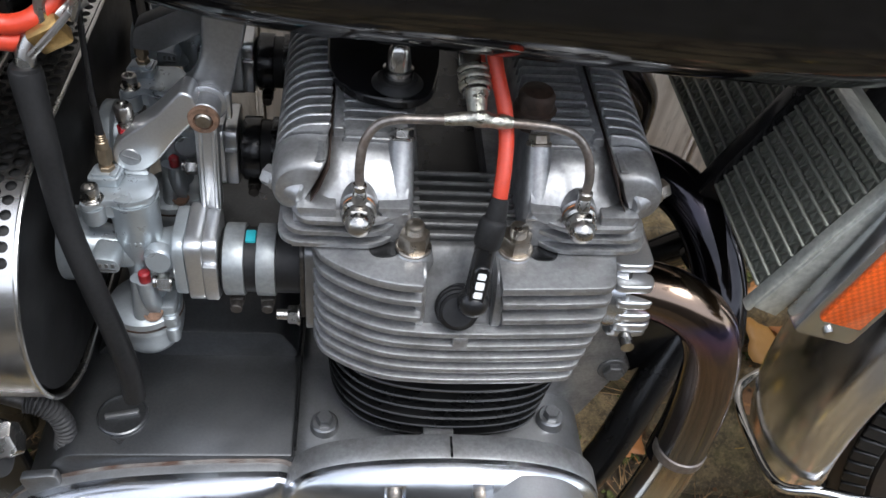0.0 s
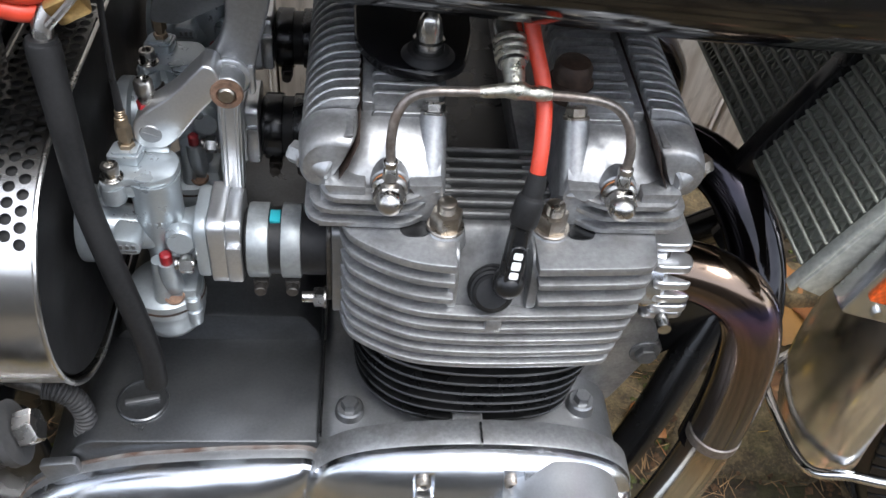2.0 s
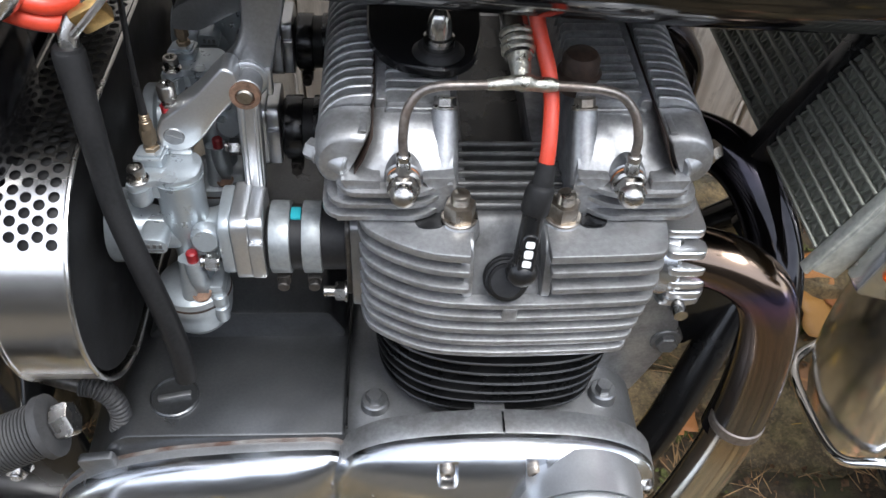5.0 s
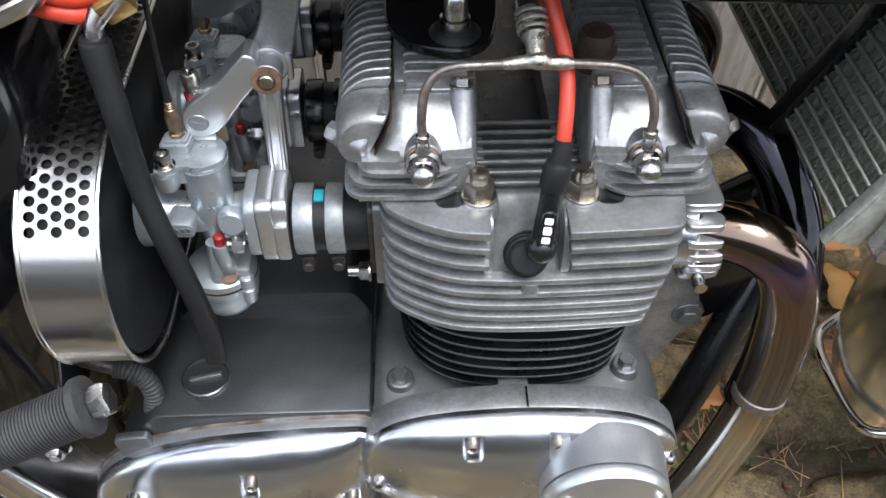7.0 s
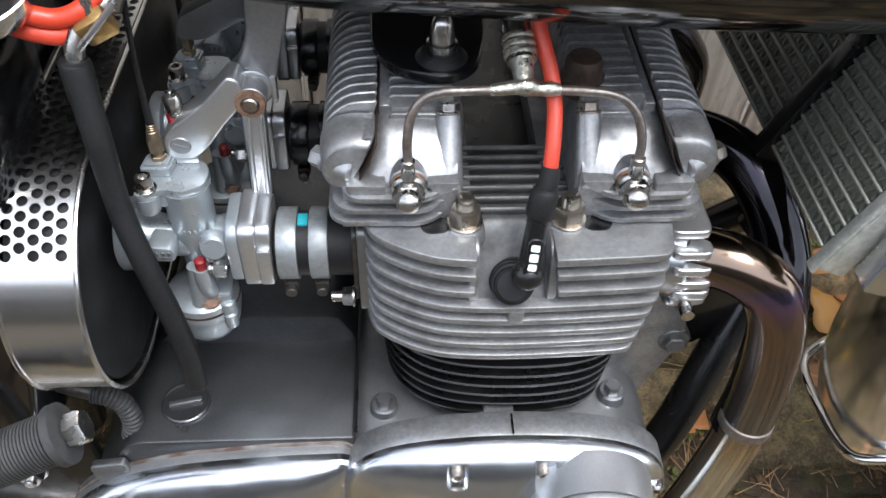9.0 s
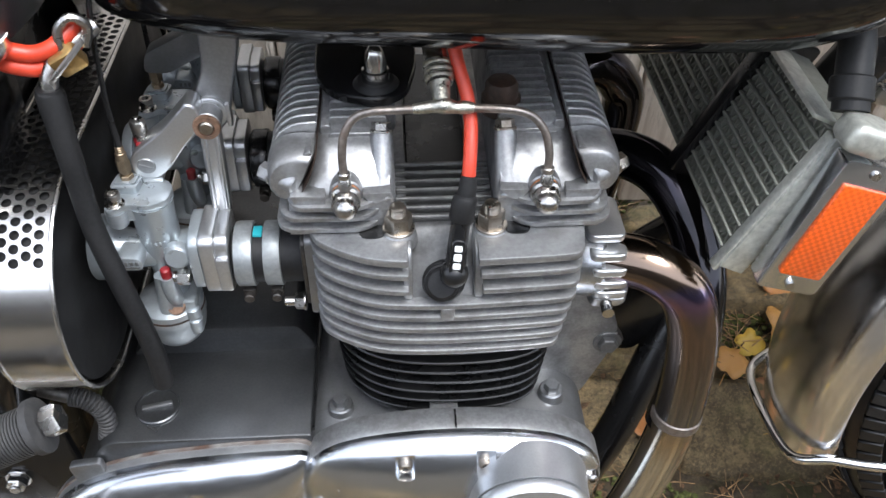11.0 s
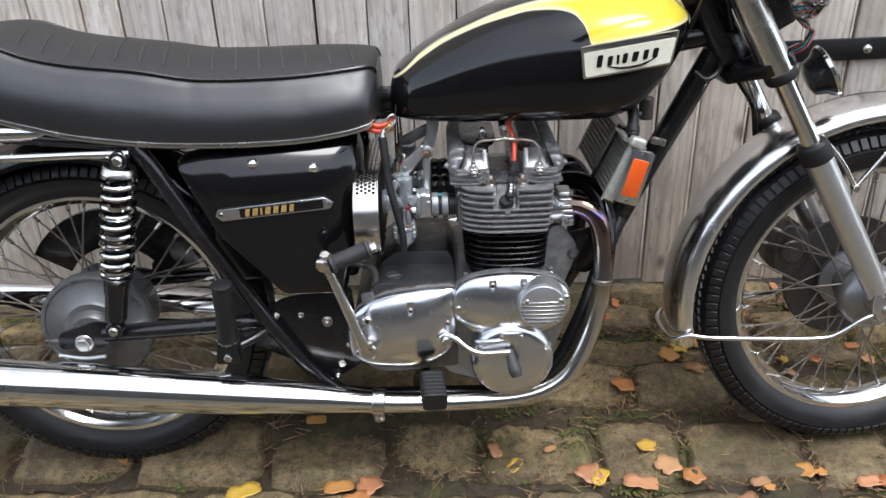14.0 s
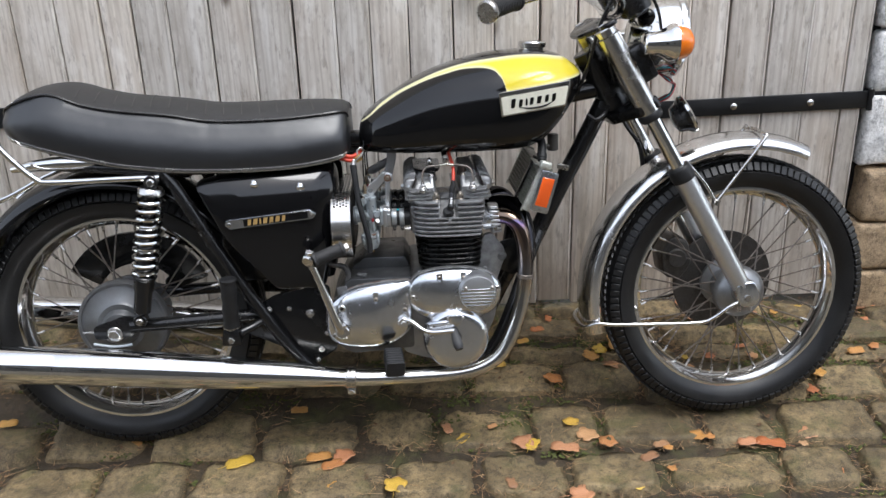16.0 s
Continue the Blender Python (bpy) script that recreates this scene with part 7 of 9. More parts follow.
# ---- frame, suspension, controls ----
def make_frame():
    fr = group_part("frame", bike, "black enamelled tubular steel frame")

    def t(name, pts, r, mat=FRAME_BLACK, label="", seg=14):
        bm = B()
        tube(bm, pts, r, seg, 6)
        return part(name, bm, mat, fr, label)

    t("down_tube", [(0.418, 0, 0.80), (0.36, 0, 0.685), (0.307, 0, 0.585), (0.25, 0, 0.47)], 0.021)
    for s in (-1, 1):
        t("cradle_tube", [(0.262, s * 0.012, 0.495), (0.225, s * 0.05, 0.42), (0.185, s * 0.085, 0.33), (0.135, s * 0.1, 0.235), (0.06, s * 0.108, 0.19), (-0.1, s * 0.112, 0.19), (-0.24, s * 0.113, 0.196), (-0.295, s * 0.114, 0.225), (-0.345, s * 0.118, 0.29), (-0.41, s * 0.126, 0.40), (-0.475, s * 0.13, 0.52), (-0.545, s * 0.132, 0.655), (-0.575, s * 0.13, 0.70)], 0.0145)
        t("seat_rail", [(-0.30, s * 0.07, 0.70), (-0.45, s * 0.12, 0.70), (-0.6, s * 0.132, 0.705), (-0.8, s * 0.12, 0.72)], 0.012)
    t("top_tube", [(0.42, 0, 0.83), (0.2, 0, 0.79), (-0.05, 0, 0.735), (-0.3, 0, 0.70)], 0.021)
    t("seat_tube", [(-0.26, 0, 0.72), (-0.28, 0, 0.5), (-0.3, 0, 0.25)], 0.018)
    bm = B()
    cyl(bm, stem * -0.02 + Vector((0.437, 0, 0.80)), stem * 0.13 + Vector((0.437, 0, 0.80)), 0.034, seg=24, bev=0.003)
    part("head_stock", bm, FRAME_BLACK, fr)
    # gusset behind the gearbox, and its bolts
    bm = B()
    prism(bm, rounded([(-0.36, 0.40), (-0.235, 0.42), (-0.225, 0.26), (-0.30, 0.215), (-0.33, 0.26), (-0.43, 0.31), (-0.45, 0.345)], 0.012, 3), -0.112, -0.106, "y", None, 0.0015)
    plate = part("rear_engine_plate", bm, FRAME_BLACK, fr, "black engine plate")
    for x, z, r in ((-0.283, 0.351, 0.0105), (-0.33, 0.365, 0.006), (-0.262, 0.262, 0.0075), (-0.272, 0.235, 0.0065), (-0.375, 0.365, 0.007), (-0.362, 0.30, 0.0065), (-0.247, 0.300, 0.006)):
        bm = B()
        r *= 0.8
        cyl(bm, (x, -0.112, z), (x, -0.1145, z), r * 1.2, seg=20, bev=0.0005)
        hexa(bm, (x, -0.1145, z), (0, -1, 0), r, r * 0.8)
        cyl(bm, (x, -0.1145, z), (x, -0.1145 - r * 1.2, z), r * 0.5, seg=12, bev=0.0006)
        part("plate_nut", bm, CHROME_DULL, plate, "plated nut and washer")
    # tank seat and electrical box, dark mass under the seat
    bm = B()
    box(bm, (-0.345, 0.0, 0.56), (0.25, 0.20, 0.26), None, 0.012)
    part("battery_box", bm, FRAME_BLACK, fr)
    bm = B()
    box(bm, (-0.02, 0.0, 0.735), (0.34, 0.055, 0.03), None, 0.008)
    part("head_steady", bm, FRAME_BLACK, fr)
    # Added black cylinders that fill and darken the gap under the tank.
    for s in (-1, 1):
        bm = B()
        cyl(bm, (-0.09, s * 0.05, 0.732), (0.10, s * 0.05, 0.735), 0.017, seg=22, bev=0.003)
        part("ignition_coil", bm, PLASTIC, fr, "black cylinder added to darken the gap under the tank")
    bm = B()
    prism(bm, rounded([(-0.030, -0.060), (-0.018, -0.082), (0.010, -0.090), (0.024, -0.080), (0.030, -0.05), (0.03, 0.05), (-0.032, 0.05)], 0.010, 4), 0.6645, 0.6700, "z", None, 0.0008, 1)
    part("steady_plate", bm, FRAME_BLACK, fr, "black head steady plate")
    # lugs at the front engine mount
    bm = B()
    prism(bm, rounded([(0.145, 0.455), (0.165, 0.485), (0.235, 0.50), (0.255, 0.47), (0.20, 0.40), (0.17, 0.41)], 0.01, 3), -0.05, -0.044, "y", None, 0.001)
    part("front_engine_plate", bm, FRAME_BLACK, fr)
    bm = B()
    cyl(bm, (0.166, -0.04, 0.463), (0.166, -0.085, 0.463), 0.006, seg=12)
    hexa(bm, (0.166, -0.085, 0.463), (0, -1, 0), 0.0105, 0.009)
    part("mount_bolt", bm, DARK_STEEL, fr)
    return fr


make_frame()


def make_rear_end():
    arm = group_part("swinging_arm", bike, "black swinging arm")
    for s in (-1, 1):
        bm = B()
        tube(bm, [(-0.33, s * 0.085, 0.352), (-0.45, s * 0.11, 0.351), (-0.6, s * 0.118, 0.347), (-0.69, s * 0.115, 0.342)], 0.0155, 14, 6)
        part("arm_tube", bm, FRAME_BLACK, arm)
        bm = B()
        prism(bm, rounded([(-0.775, 0.315), (-0.69, 0.318), (-0.66, 0.36), (-0.70, 0.37), (-0.775, 0.345)], 0.01, 3), s * 0.118 - 0.004, s * 0.118 + 0.004, "y", None, 0.001)
        part("axle_plate", bm, FRAME_BLACK, arm)
    bm = B()
    cyl(bm, (-0.728, 0.13, 0.327), (-0.728, -0.132, 0.327), 0.0075, seg=16)
    cyl(bm, (-0.728, -0.120, 0.327), (-0.728, -0.124, 0.327), 0.017, seg=24, bev=0.001)
    hexa(bm, (-0.728, -0.124, 0.327), (0, -1, 0), 0.0135, 0.009)
    part("axle", bm, CHROME_DULL, arm, "plated rear axle nut")
    bm = B()
    cyl(bm, (-0.735, -0.098, 0.327), (-0.735, -0.112, 0.327), 0.026, seg=26, bev=0.002)
    tube(bm, [(-0.755, -0.118, 0.331), (-0.80, -0.118, 0.333)], 0.003, 8, 2, smooth=False)
    part("chain_adjuster", bm, STEEL, arm)
    bm = B()
    tube(bm, [(-0.69, -0.13, 0.303), (-0.73, -0.13, 0.300), (-0.775, -0.13, 0.308)], 0.0036, 10, 4)
    part("torque_stay", bm, ALU_DIE, arm, "pale stay under the axle")
    for s in (-1, 1):
        sh = group_part("rear_shock", bike, "rear shock absorber with exposed chrome spring")
        top, foot = Vector((-0.592, s * 0.150, 0.682)), Vector((-0.658, s * 0.140, 0.365))
        d = (foot - top).normalized()
        L = (foot - top).length
        bm = B()
        cyl(bm, top + d * 0.02, top + d * 0.12, 0.014, seg=16)
        cyl(bm, top + d * 0.10, foot - d * 0.02, 0.021, 0.019, 22, 0.002)
        part("damper", bm, FRAME_BLACK, sh, "black damper body")
        bm = B()
        cyl(bm, top + d * 0.012, top + d * 0.026, 0.0265, 0.029, 26, 0.002)
        part("top_cup", bm, CHROME_DULL, sh)
        bm = B()
        turns, r, seg = 10.5, 0.0255, 18
        u = d.orthogonal().normalized()
        w = d.cross(u)
        pts = [top + d * (0.028 + 0.188 * k / (turns * seg)) + r * (math.cos(2 * math.pi * k / seg) * u + math.sin(2 * math.pi * k / seg) * w) for k in range(int(turns * seg) + 1)]
        tube(bm, pts, 0.0047, 8, 1, smooth=False)
        part("spring", bm, CHROME, sh, "chrome coil spring")
        bm = B()
        cyl(bm, top + d * 0.214, top + d * 0.226, 0.0275, 0.024, 24, 0.002)
        cyl(bm, top + d * 0.226, top + d * 0.25, 0.0225, 0.0215, 20)
        part("spring_seat", bm, FRAME_BLACK, sh)
        for p, mat in ((top, CHROME_DULL), (foot, STEEL)):
            bm = B()
            cyl(bm, p + Vector((0, s * -0.012, 0)), p + Vector((0, s * 0.012, 0)), 0.0155, seg=20, bev=0.002)
            eye = part("eye", bm, FRAME_BLACK, sh)
            bm = B()
            cyl(bm, p + Vector((0, s * 0.012, 0)), p + Vector((0, s * 0.018, 0)), 0.0095, 0.008, 16, 0.0015)
            part("bolt", bm, mat, eye)
    # mudguard over the rear wheel
    guard = group_part("rear_mudguard", bike, "black rear mudguard with chrome lifting rail")
    bm = B()
    rings = []
    for i in range(40):
        a = radians(18 + 175 * i / 39)
        rr = 0.352
        c, s_ = math.cos(a), math.sin(a)
        rings.append(ring(bm, [REAR + Vector((q * c, yy, q * s_)) for yy, q in ((-0.075, rr - 0.022), (-0.073, rr - 0.006), (-0.05, rr + 0.010), (0, rr + 0.018), (0.05, rr + 0.010), (0.073, rr - 0.006), (0.075, rr - 0.022), (0.07, rr - 0.022), (0.048, rr + 0.006), (0, rr + 0.014), (-0.048, rr + 0.006), (-0.07, rr - 0.022))]))
    skin(bm, rings)
    part("blade", bm, BLACK_PAINT, guard, "black mudguard blade", angle=60)
    for s in (-1, 1):
        bm = B()
        tube(bm, [(-0.575, s * 0.148, 0.690), (-0.66, s * 0.15, 0.691), (-0.80, s * 0.15, 0.690), (-0.835, s * 0.148, 0.698), (-0.88, s * 0.146, 0.742), (-0.93, s * 0.14, 0.80), (-0.98, s * 0.13, 0.83)], 0.0068, 12, 6)
        part("lifting_rail", bm, CHROME, guard, "chrome lifting rail")
        bm = B()
        tube(bm, [(-0.83, s * 0.147, 0.695), (-0.89, s * 0.146, 0.665), (-0.95, s * 0.14, 0.64), (-1.0, s * 0.12, 0.60)], 0.0058, 10, 5)
        part("rear_stay", bm, CHROME, guard)
        bm = B()
        tube(bm, [(-0.70, s * 0.12, 0.722), (-0.77, s * 0.128, 0.726), (-0.84, s * 0.12, 0.722), (-0.90, s * 0.10, 0.712)], [0.012, 0.016, 0.013, 0.008], 14, 5)
        part("hinge_fairing", bm, CHROME, guard)
    bm = B()
    arc = [(REAR.x + r * math.cos(radians(a)), REAR.z + r * math.sin(radians(a))) for r, seq in ((0.185, range(20, 151, 10)), (0.105, range(150, 19, -10))) for a in seq]
    prism(bm, arc, 0.085, 0.10, "y", None, 0.002)
    part("chain_guard", bm, FRAME_BLACK, guard, "black chain guard on the far side")
    # rear brake drum with sprocket rim on the far side, flat silver plate
    bm = B()
    lathe(bm, [(0.03, 0.030), (0.104, 0.033), (0.106, 0.036), (0.106, 0.056), (0.103, 0.060), (0.098, 0.060), (0.096, 0.057), (0.060, 0.066), (0.055, 0.072), (0.03, 0.074)], None, 56)
    for k in range(10):
        a = 2 * math.pi * k / 10
        cyl(bm, (0.100 * math.cos(a), 0.100 * math.sin(a), 0.056), (0.100 * math.cos(a), 0.100 * math.sin(a), 0.064), 0.0042, seg=8)
    part("brake_drum", bm, DRUM, rear_wheel, "large dull alloy brake drum")
    bm = B()
    lathe(bm, [(0.02, 0.045), (0.05, 0.05), (0.052, 0.056), (0.045, 0.062), (0.043, 0.078), (0.036, 0.088), (0.02, 0.09)], None, 36)
    part("speedo_drive", bm, ALU_GREY, rear_wheel, "grey speedometer drive")


make_rear_end()


def ribbed_rubber(bm, p0, p1, r, n, flat=1.0, end=1.12):
    """A ribbed rubber sleeve between two points."""
    p0, p1 = Vector(p0), Vector(p1)
    L = (p1 - p0).length
    prof = [(r * 0.9, 0), (r * end, 0.0015), (r * end, 0.006)]
    for k in range(n):
        h = 0.008 + (L - 0.016) * k / n
        w = (L - 0.016) / n
        prof += [(r * 0.93, h + 0.1 * w), (r, h + 0.25 * w), (r, h + 0.8 * w), (r * 0.93, h + 0.95 * w)]
    prof += [(r * end, L - 0.006), (r * end, L - 0.0015), (r * 0.9, L)]
    lathe(bm, prof, Matrix.Translation(p0) @ frame_of(p1 - p0) @ Matrix.Diagonal((1, flat, 1, 1)), 22)


def make_controls():
    kick = group_part("kick_starter", bike, "folded kick starter with grey ribbed rubber")
    bm = B()
    tube(bm, [(-0.203, -0.168, 0.334), (-0.205, -0.19, 0.336), (-0.212, -0.198, 0.352), (-0.228, -0.202, 0.40), (-0.247, -0.206, 0.46), (-0.262, -0.208, 0.505)], [0.0125, 0.0125, 0.0115, 0.0095, 0.0085, 0.0085], 16, 7)
    part("crank", bm, CHROME_DULL, kick, "satin steel crank")
    bm = B()
    cyl(bm, (-0.204, -0.165, 0.335), (-0.204, -0.203, 0.335), 0.0155, seg=22, bev=0.002)
    cyl(bm, (-0.214, -0.20, 0.345), (-0.194, -0.20, 0.352), 0.005, seg=12)
    part("boss", bm, CHROME_DULL, kick)
    bm = B()
    cyl(bm, (-0.268, -0.222, 0.508), (-0.258, -0.198, 0.516), 0.0135, seg=20, bev=0.003)
    hexa(bm, (-0.262, -0.216, 0.524), (0.1, -0.3, 1), 0.0085, 0.007)
    part("knuckle", bm, CHROME_DULL, kick)
    a, b = Vector((-0.254, -0.212, 0.508)), Vector((-0.188, -0.197, 0.529))
    bm = B()
    cyl(bm, Vector((-0.268, -0.21, 0.513)), b + (b - a).normalized() * 0.008, 0.0065, seg=14)
    hexa(bm, b + (b - a).normalized() * 0.001, b - a, 0.0095, 0.009)
    part("pedal_pin", bm, STEEL, kick)
    bm = B()
    ribbed_rubber(bm, a, b, 0.0145, 28, 1.0, 1.16)
    part("pedal_rubber", bm, RUBBER_GREY, kick, "worn grey ribbed rubber")
    gear = group_part("gear_lever", bike, "bent chrome gear lever with rubber toe piece")
    bm = B()
    cyl(bm, (-0.068, -0.155, 0.345), (-0.068, -0.187, 0.345), 0.0125, seg=22, bev=0.002)
    hexa(bm, (-0.068, -0.187, 0.345), (0, -1, 0), 0.006, 0.004)
    part("boss", bm, CHROME, gear)
    bm = B()
    tube(bm, [(-0.062, -0.182, 0.350), (-0.050, -0.189, 0.348), (-0.028, -0.200, 0.333), (-0.006, -0.206, 0.327), (0.025, -0.209, 0.329), (0.043, -0.210, 0.330)], [0.0062, 0.0055, 0.0052, 0.0052, 0.0054, 0.006], 12, 6)
    part("arm", bm, CHROME, gear, "chrome arm")
    bm = B()
    tube(bm, [(0.042, -0.203, 0.331), (0.045, -0.213, 0.319), (0.050, -0.225, 0.303), (0.053, -0.232, 0.294)], [0.0070, 0.0088, 0.0115, 0.0085], 16, 6)
    part("toe_rubber", bm, RUBBER_GREY, gear, "pear-shaped grey toe rubber")
    bm = B()
    prism(bm, rounded([(0.0245, 0.3625), (0.0665, 0.3610), (0.0545, 0.338), (0.0450, 0.334), (0.0380, 0.339)], 0.004, 3), -0.2030, -0.1960, "y", None, 0.0012)
    br = part("indicator_plate", bm, ALU_POLISH, gear)
    for x in (0.029, 0.063):
        bm = B()
        cyl(bm, (x, -0.2020, 0.3565), (x, -0.2055, 0.3565), 0.0034, seg=12, bev=0.0006)
        part("screw", bm, STEEL, br)
    peg = group_part("rider_footrest", bike, "black rubber rider footrest")
    bm = B()
    tube(bm, [(-0.108, -0.11, 0.238), (-0.104, -0.16, 0.243), (-0.096, -0.215, 0.260)], 0.0095, 12, 4)
    part("hanger", bm, FRAME_BLACK, peg)
    bm = B()
    rings = []
    for k in range(7):
        for dy, g in ((0.0, 0.93), (0.002, 1.0), (0.0068, 1.0), (0.0088, 0.93)):
            prof = rounded([(-0.021 * g, -0.018 * g), (0.021 * g, -0.018 * g), (0.021 * g, 0.018 * g), (-0.021 * g, 0.018 * g)], 0.008, 4)
            rings.append(ring(bm, [(a, -0.033 + 0.0095 * k + dy, b) for a, b in prof]))
    skin(bm, rings)
    part("rubber", bm, RUBBER, peg, "ribbed black rubber block", pose(-0.0925, -0.2305, 0.2715, 9, 3, 6))
    for s in (-1, 1):
        rp = group_part("pillion_footrest", bike, "folded pillion footrest with olive-grey rubber")
        bm = B()
        ribbed_rubber(bm, (-0.452, s * 0.172, 0.352), (-0.446, s * 0.186, 0.468), 0.0172, 2, 1.0, 1.08)
        part("rubber", bm, RUBBER, rp)
        bm = B()
        cyl(bm, (-0.452, s * 0.17, 0.345), (-0.452, s * 0.17, 0.358), 0.0185, seg=20, bev=0.002)
        part("collar", bm, STEEL, rp)
        bm = B()
        prism(bm, rounded([(-0.475, 0.31), (-0.43, 0.31), (-0.435, 0.35), (-0.468, 0.35)], 0.008, 3), s * 0.17 - 0.016, s * 0.17 + 0.012, "y", None, 0.004)
        tube(bm, [(-0.45, s * 0.16, 0.325), (-0.41, s * 0.135, 0.335), (-0.38, s * 0.12, 0.35)], 0.009, 12, 4)
        part("hinge", bm, FRAME_BLACK, rp)
        bm = B()
        hexa(bm, (-0.452, s * 0.186, 0.324), (0, s, 0), 0.0075, 0.006)
        part("bolt", bm, STEEL, rp)


make_controls()


def make_cooler():
    cooler = group_part("oil_cooler", bike, "dark finned oil cooler with alloy end tank")
    m = Matrix.Translation((0.240, 0.0, 0.627)) @ pose(0, 0, 0, 0, 25, 0)
    # local z runs up the down tube, x is the depth, y across
    H, D, W = 0.100, 0.030, 0.268
    bm = B()
    box(bm, (0, 0, 0), (D * 0.72, W, H * 0.96), m)
    part("core", bm, COOLER, cooler)
    for k in range(12):
        z = -H / 2 + H * (k + 0.5) / 12
        bm = B()
        box(bm, (0, 0, z), (D, W, 0.0022), None, 0.0008, 1)
        part("cooling_tube", bm, COOLER, cooler, m=m)
    # corrugated fins between the rows: one comb a row
    comb = B()
    n = 56
    for i in range(n):
        y = -W / 2 + W * (i + 0.5) / n
        box(comb, (0, y, 0), (D * 0.9, 0.0012, H / 12 - 0.003), pose(0, 0, 0, 22 if i % 2 else -22))
    first = None
    for k in range(11):
        z = -H / 2 + H * (k + 1) / 12
        mm = m @ Matrix.Translation((0, 0, z))
        if first is None:
            first = tagged(part("corrugation", comb, COOLER, cooler, m=mm), kind="stuff")
        else:
            tagged(again(first, mm, cooler), kind="stuff")
    for s in (-1, 1):
        bm = B()
        box(bm, (0.006, s * (W / 2 + 0.004), 0), (D * 0.6, 0.008, H * 1.0), m, 0.002)
        part("end_tank", bm, COOLER, cooler)
        bm = B()
        box(bm, (-0.006, s * (W / 2 + 0.009), 0), (D * 0.55, 0.003, H * 1.02), m, 0.001)
        box(bm, (-D / 2, s * (W / 2 + 0.005), 0), (0.003, 0.008, H * 1.04), m, 0.001)
        part("end_flange", bm, COOLER_END, cooler, "pale alloy end flange")
    bm = B()
    box(bm, (0.004, -W / 4 - 0.03, H / 2 + 0.002), (D * 0.55, W / 2 - 0.06, 0.003), m, 0.001)
    part("top_plate", bm, COOLER_END, cooler, "pale alloy top plate")
    bm = B()
    box(bm, (-0.002, -0.043, 0), (D * 1.15, 0.013, H * 1.12), m, 0.002)
    part("mounting_band", bm, FRAME_BLACK, cooler)
    bm = B()
    tube(bm, [(0.250, -0.142, 0.690), (0.252, -0.130, 0.705), (0.254, -0.110, 0.725), (0.245, -0.06, 0.75), (0.22, -0.02, 0.76)], 0.0095, 14, 5)
    cyl(bm, (0.2500, -0.139, 0.694), (0.2515, -0.131, 0.704), 0.0112, seg=18, bev=0.001)
    part("hose", bm, RUBBER, cooler, "black oil hose with clip")
    refl = group_part("reflector", bike, "orange side reflector in a chrome frame")
    mr = Matrix.Translation((0.2530, -0.155, 0.6235)) @ pose(0, 0, 0, 0, 16.5, 0)
    bm = B()
    prism(bm, rounded([(-0.0195, -0.0465), (0.0195, -0.0465), (0.0195, 0.0465), (-0.0195, 0.0465)], 0.004, 3), -0.006, 0.008, "y", None, 0.0018)
    part("frame", bm, ALU_POLISH, refl, "chrome frame", mr)
    bm = B()
    prism(bm, rounded([(-0.0135, -0.0325), (0.0135, -0.0325), (0.0135, 0.0325), (-0.0135, 0.0325)], 0.0015, 2), -0.0085, -0.0055, "y", None, 0.0008)
    part("lens", bm, REFLECTOR, refl, "orange prismatic lens", mr)
    for z in (-0.041, 0.041):
        bm = B()
        cyl(bm, (0, -0.006, z), (0, -0.0078, z), 0.0028, seg=10)
        part("rivet", bm, STEEL, refl, m=mr)
    bm = B()
    box(bm, (0.256, -0.152, 0.6825), (0.026, 0.022, 0.017), pose(0, 0, 0, 0, 20, 0), 0.005, 3)
    part("bracket", bm, COOLER_END, refl, "pale bracket")
    # petrol tap and front tank mount under the tank nose
    tap = group_part("petrol_tap", bike, "dull metal petrol tap under the tank")
    bm = B()
    cyl(bm, (0.285, -0.075, 0.700), (0.285, -0.075, 0.738), 0.0125, seg=18, bev=0.002)
    cyl(bm, (0.285, -0.075, 0.712), (0.255, -0.085, 0.708), 0.006, seg=12)
    part("body", bm, DARK_STEEL, tap)
    bm = B()
    box(bm, (0.306, -0.09, 0.664), (0.026, 0.008, 0.012), pose(0, 0, 0, 0, 15, 0), 0.002)
    hexa(bm, (0.309, -0.094, 0.664), (0, -1, 0), 0.006, 0.006)
    part("lug", bm, STEEL, tap)


make_cooler()


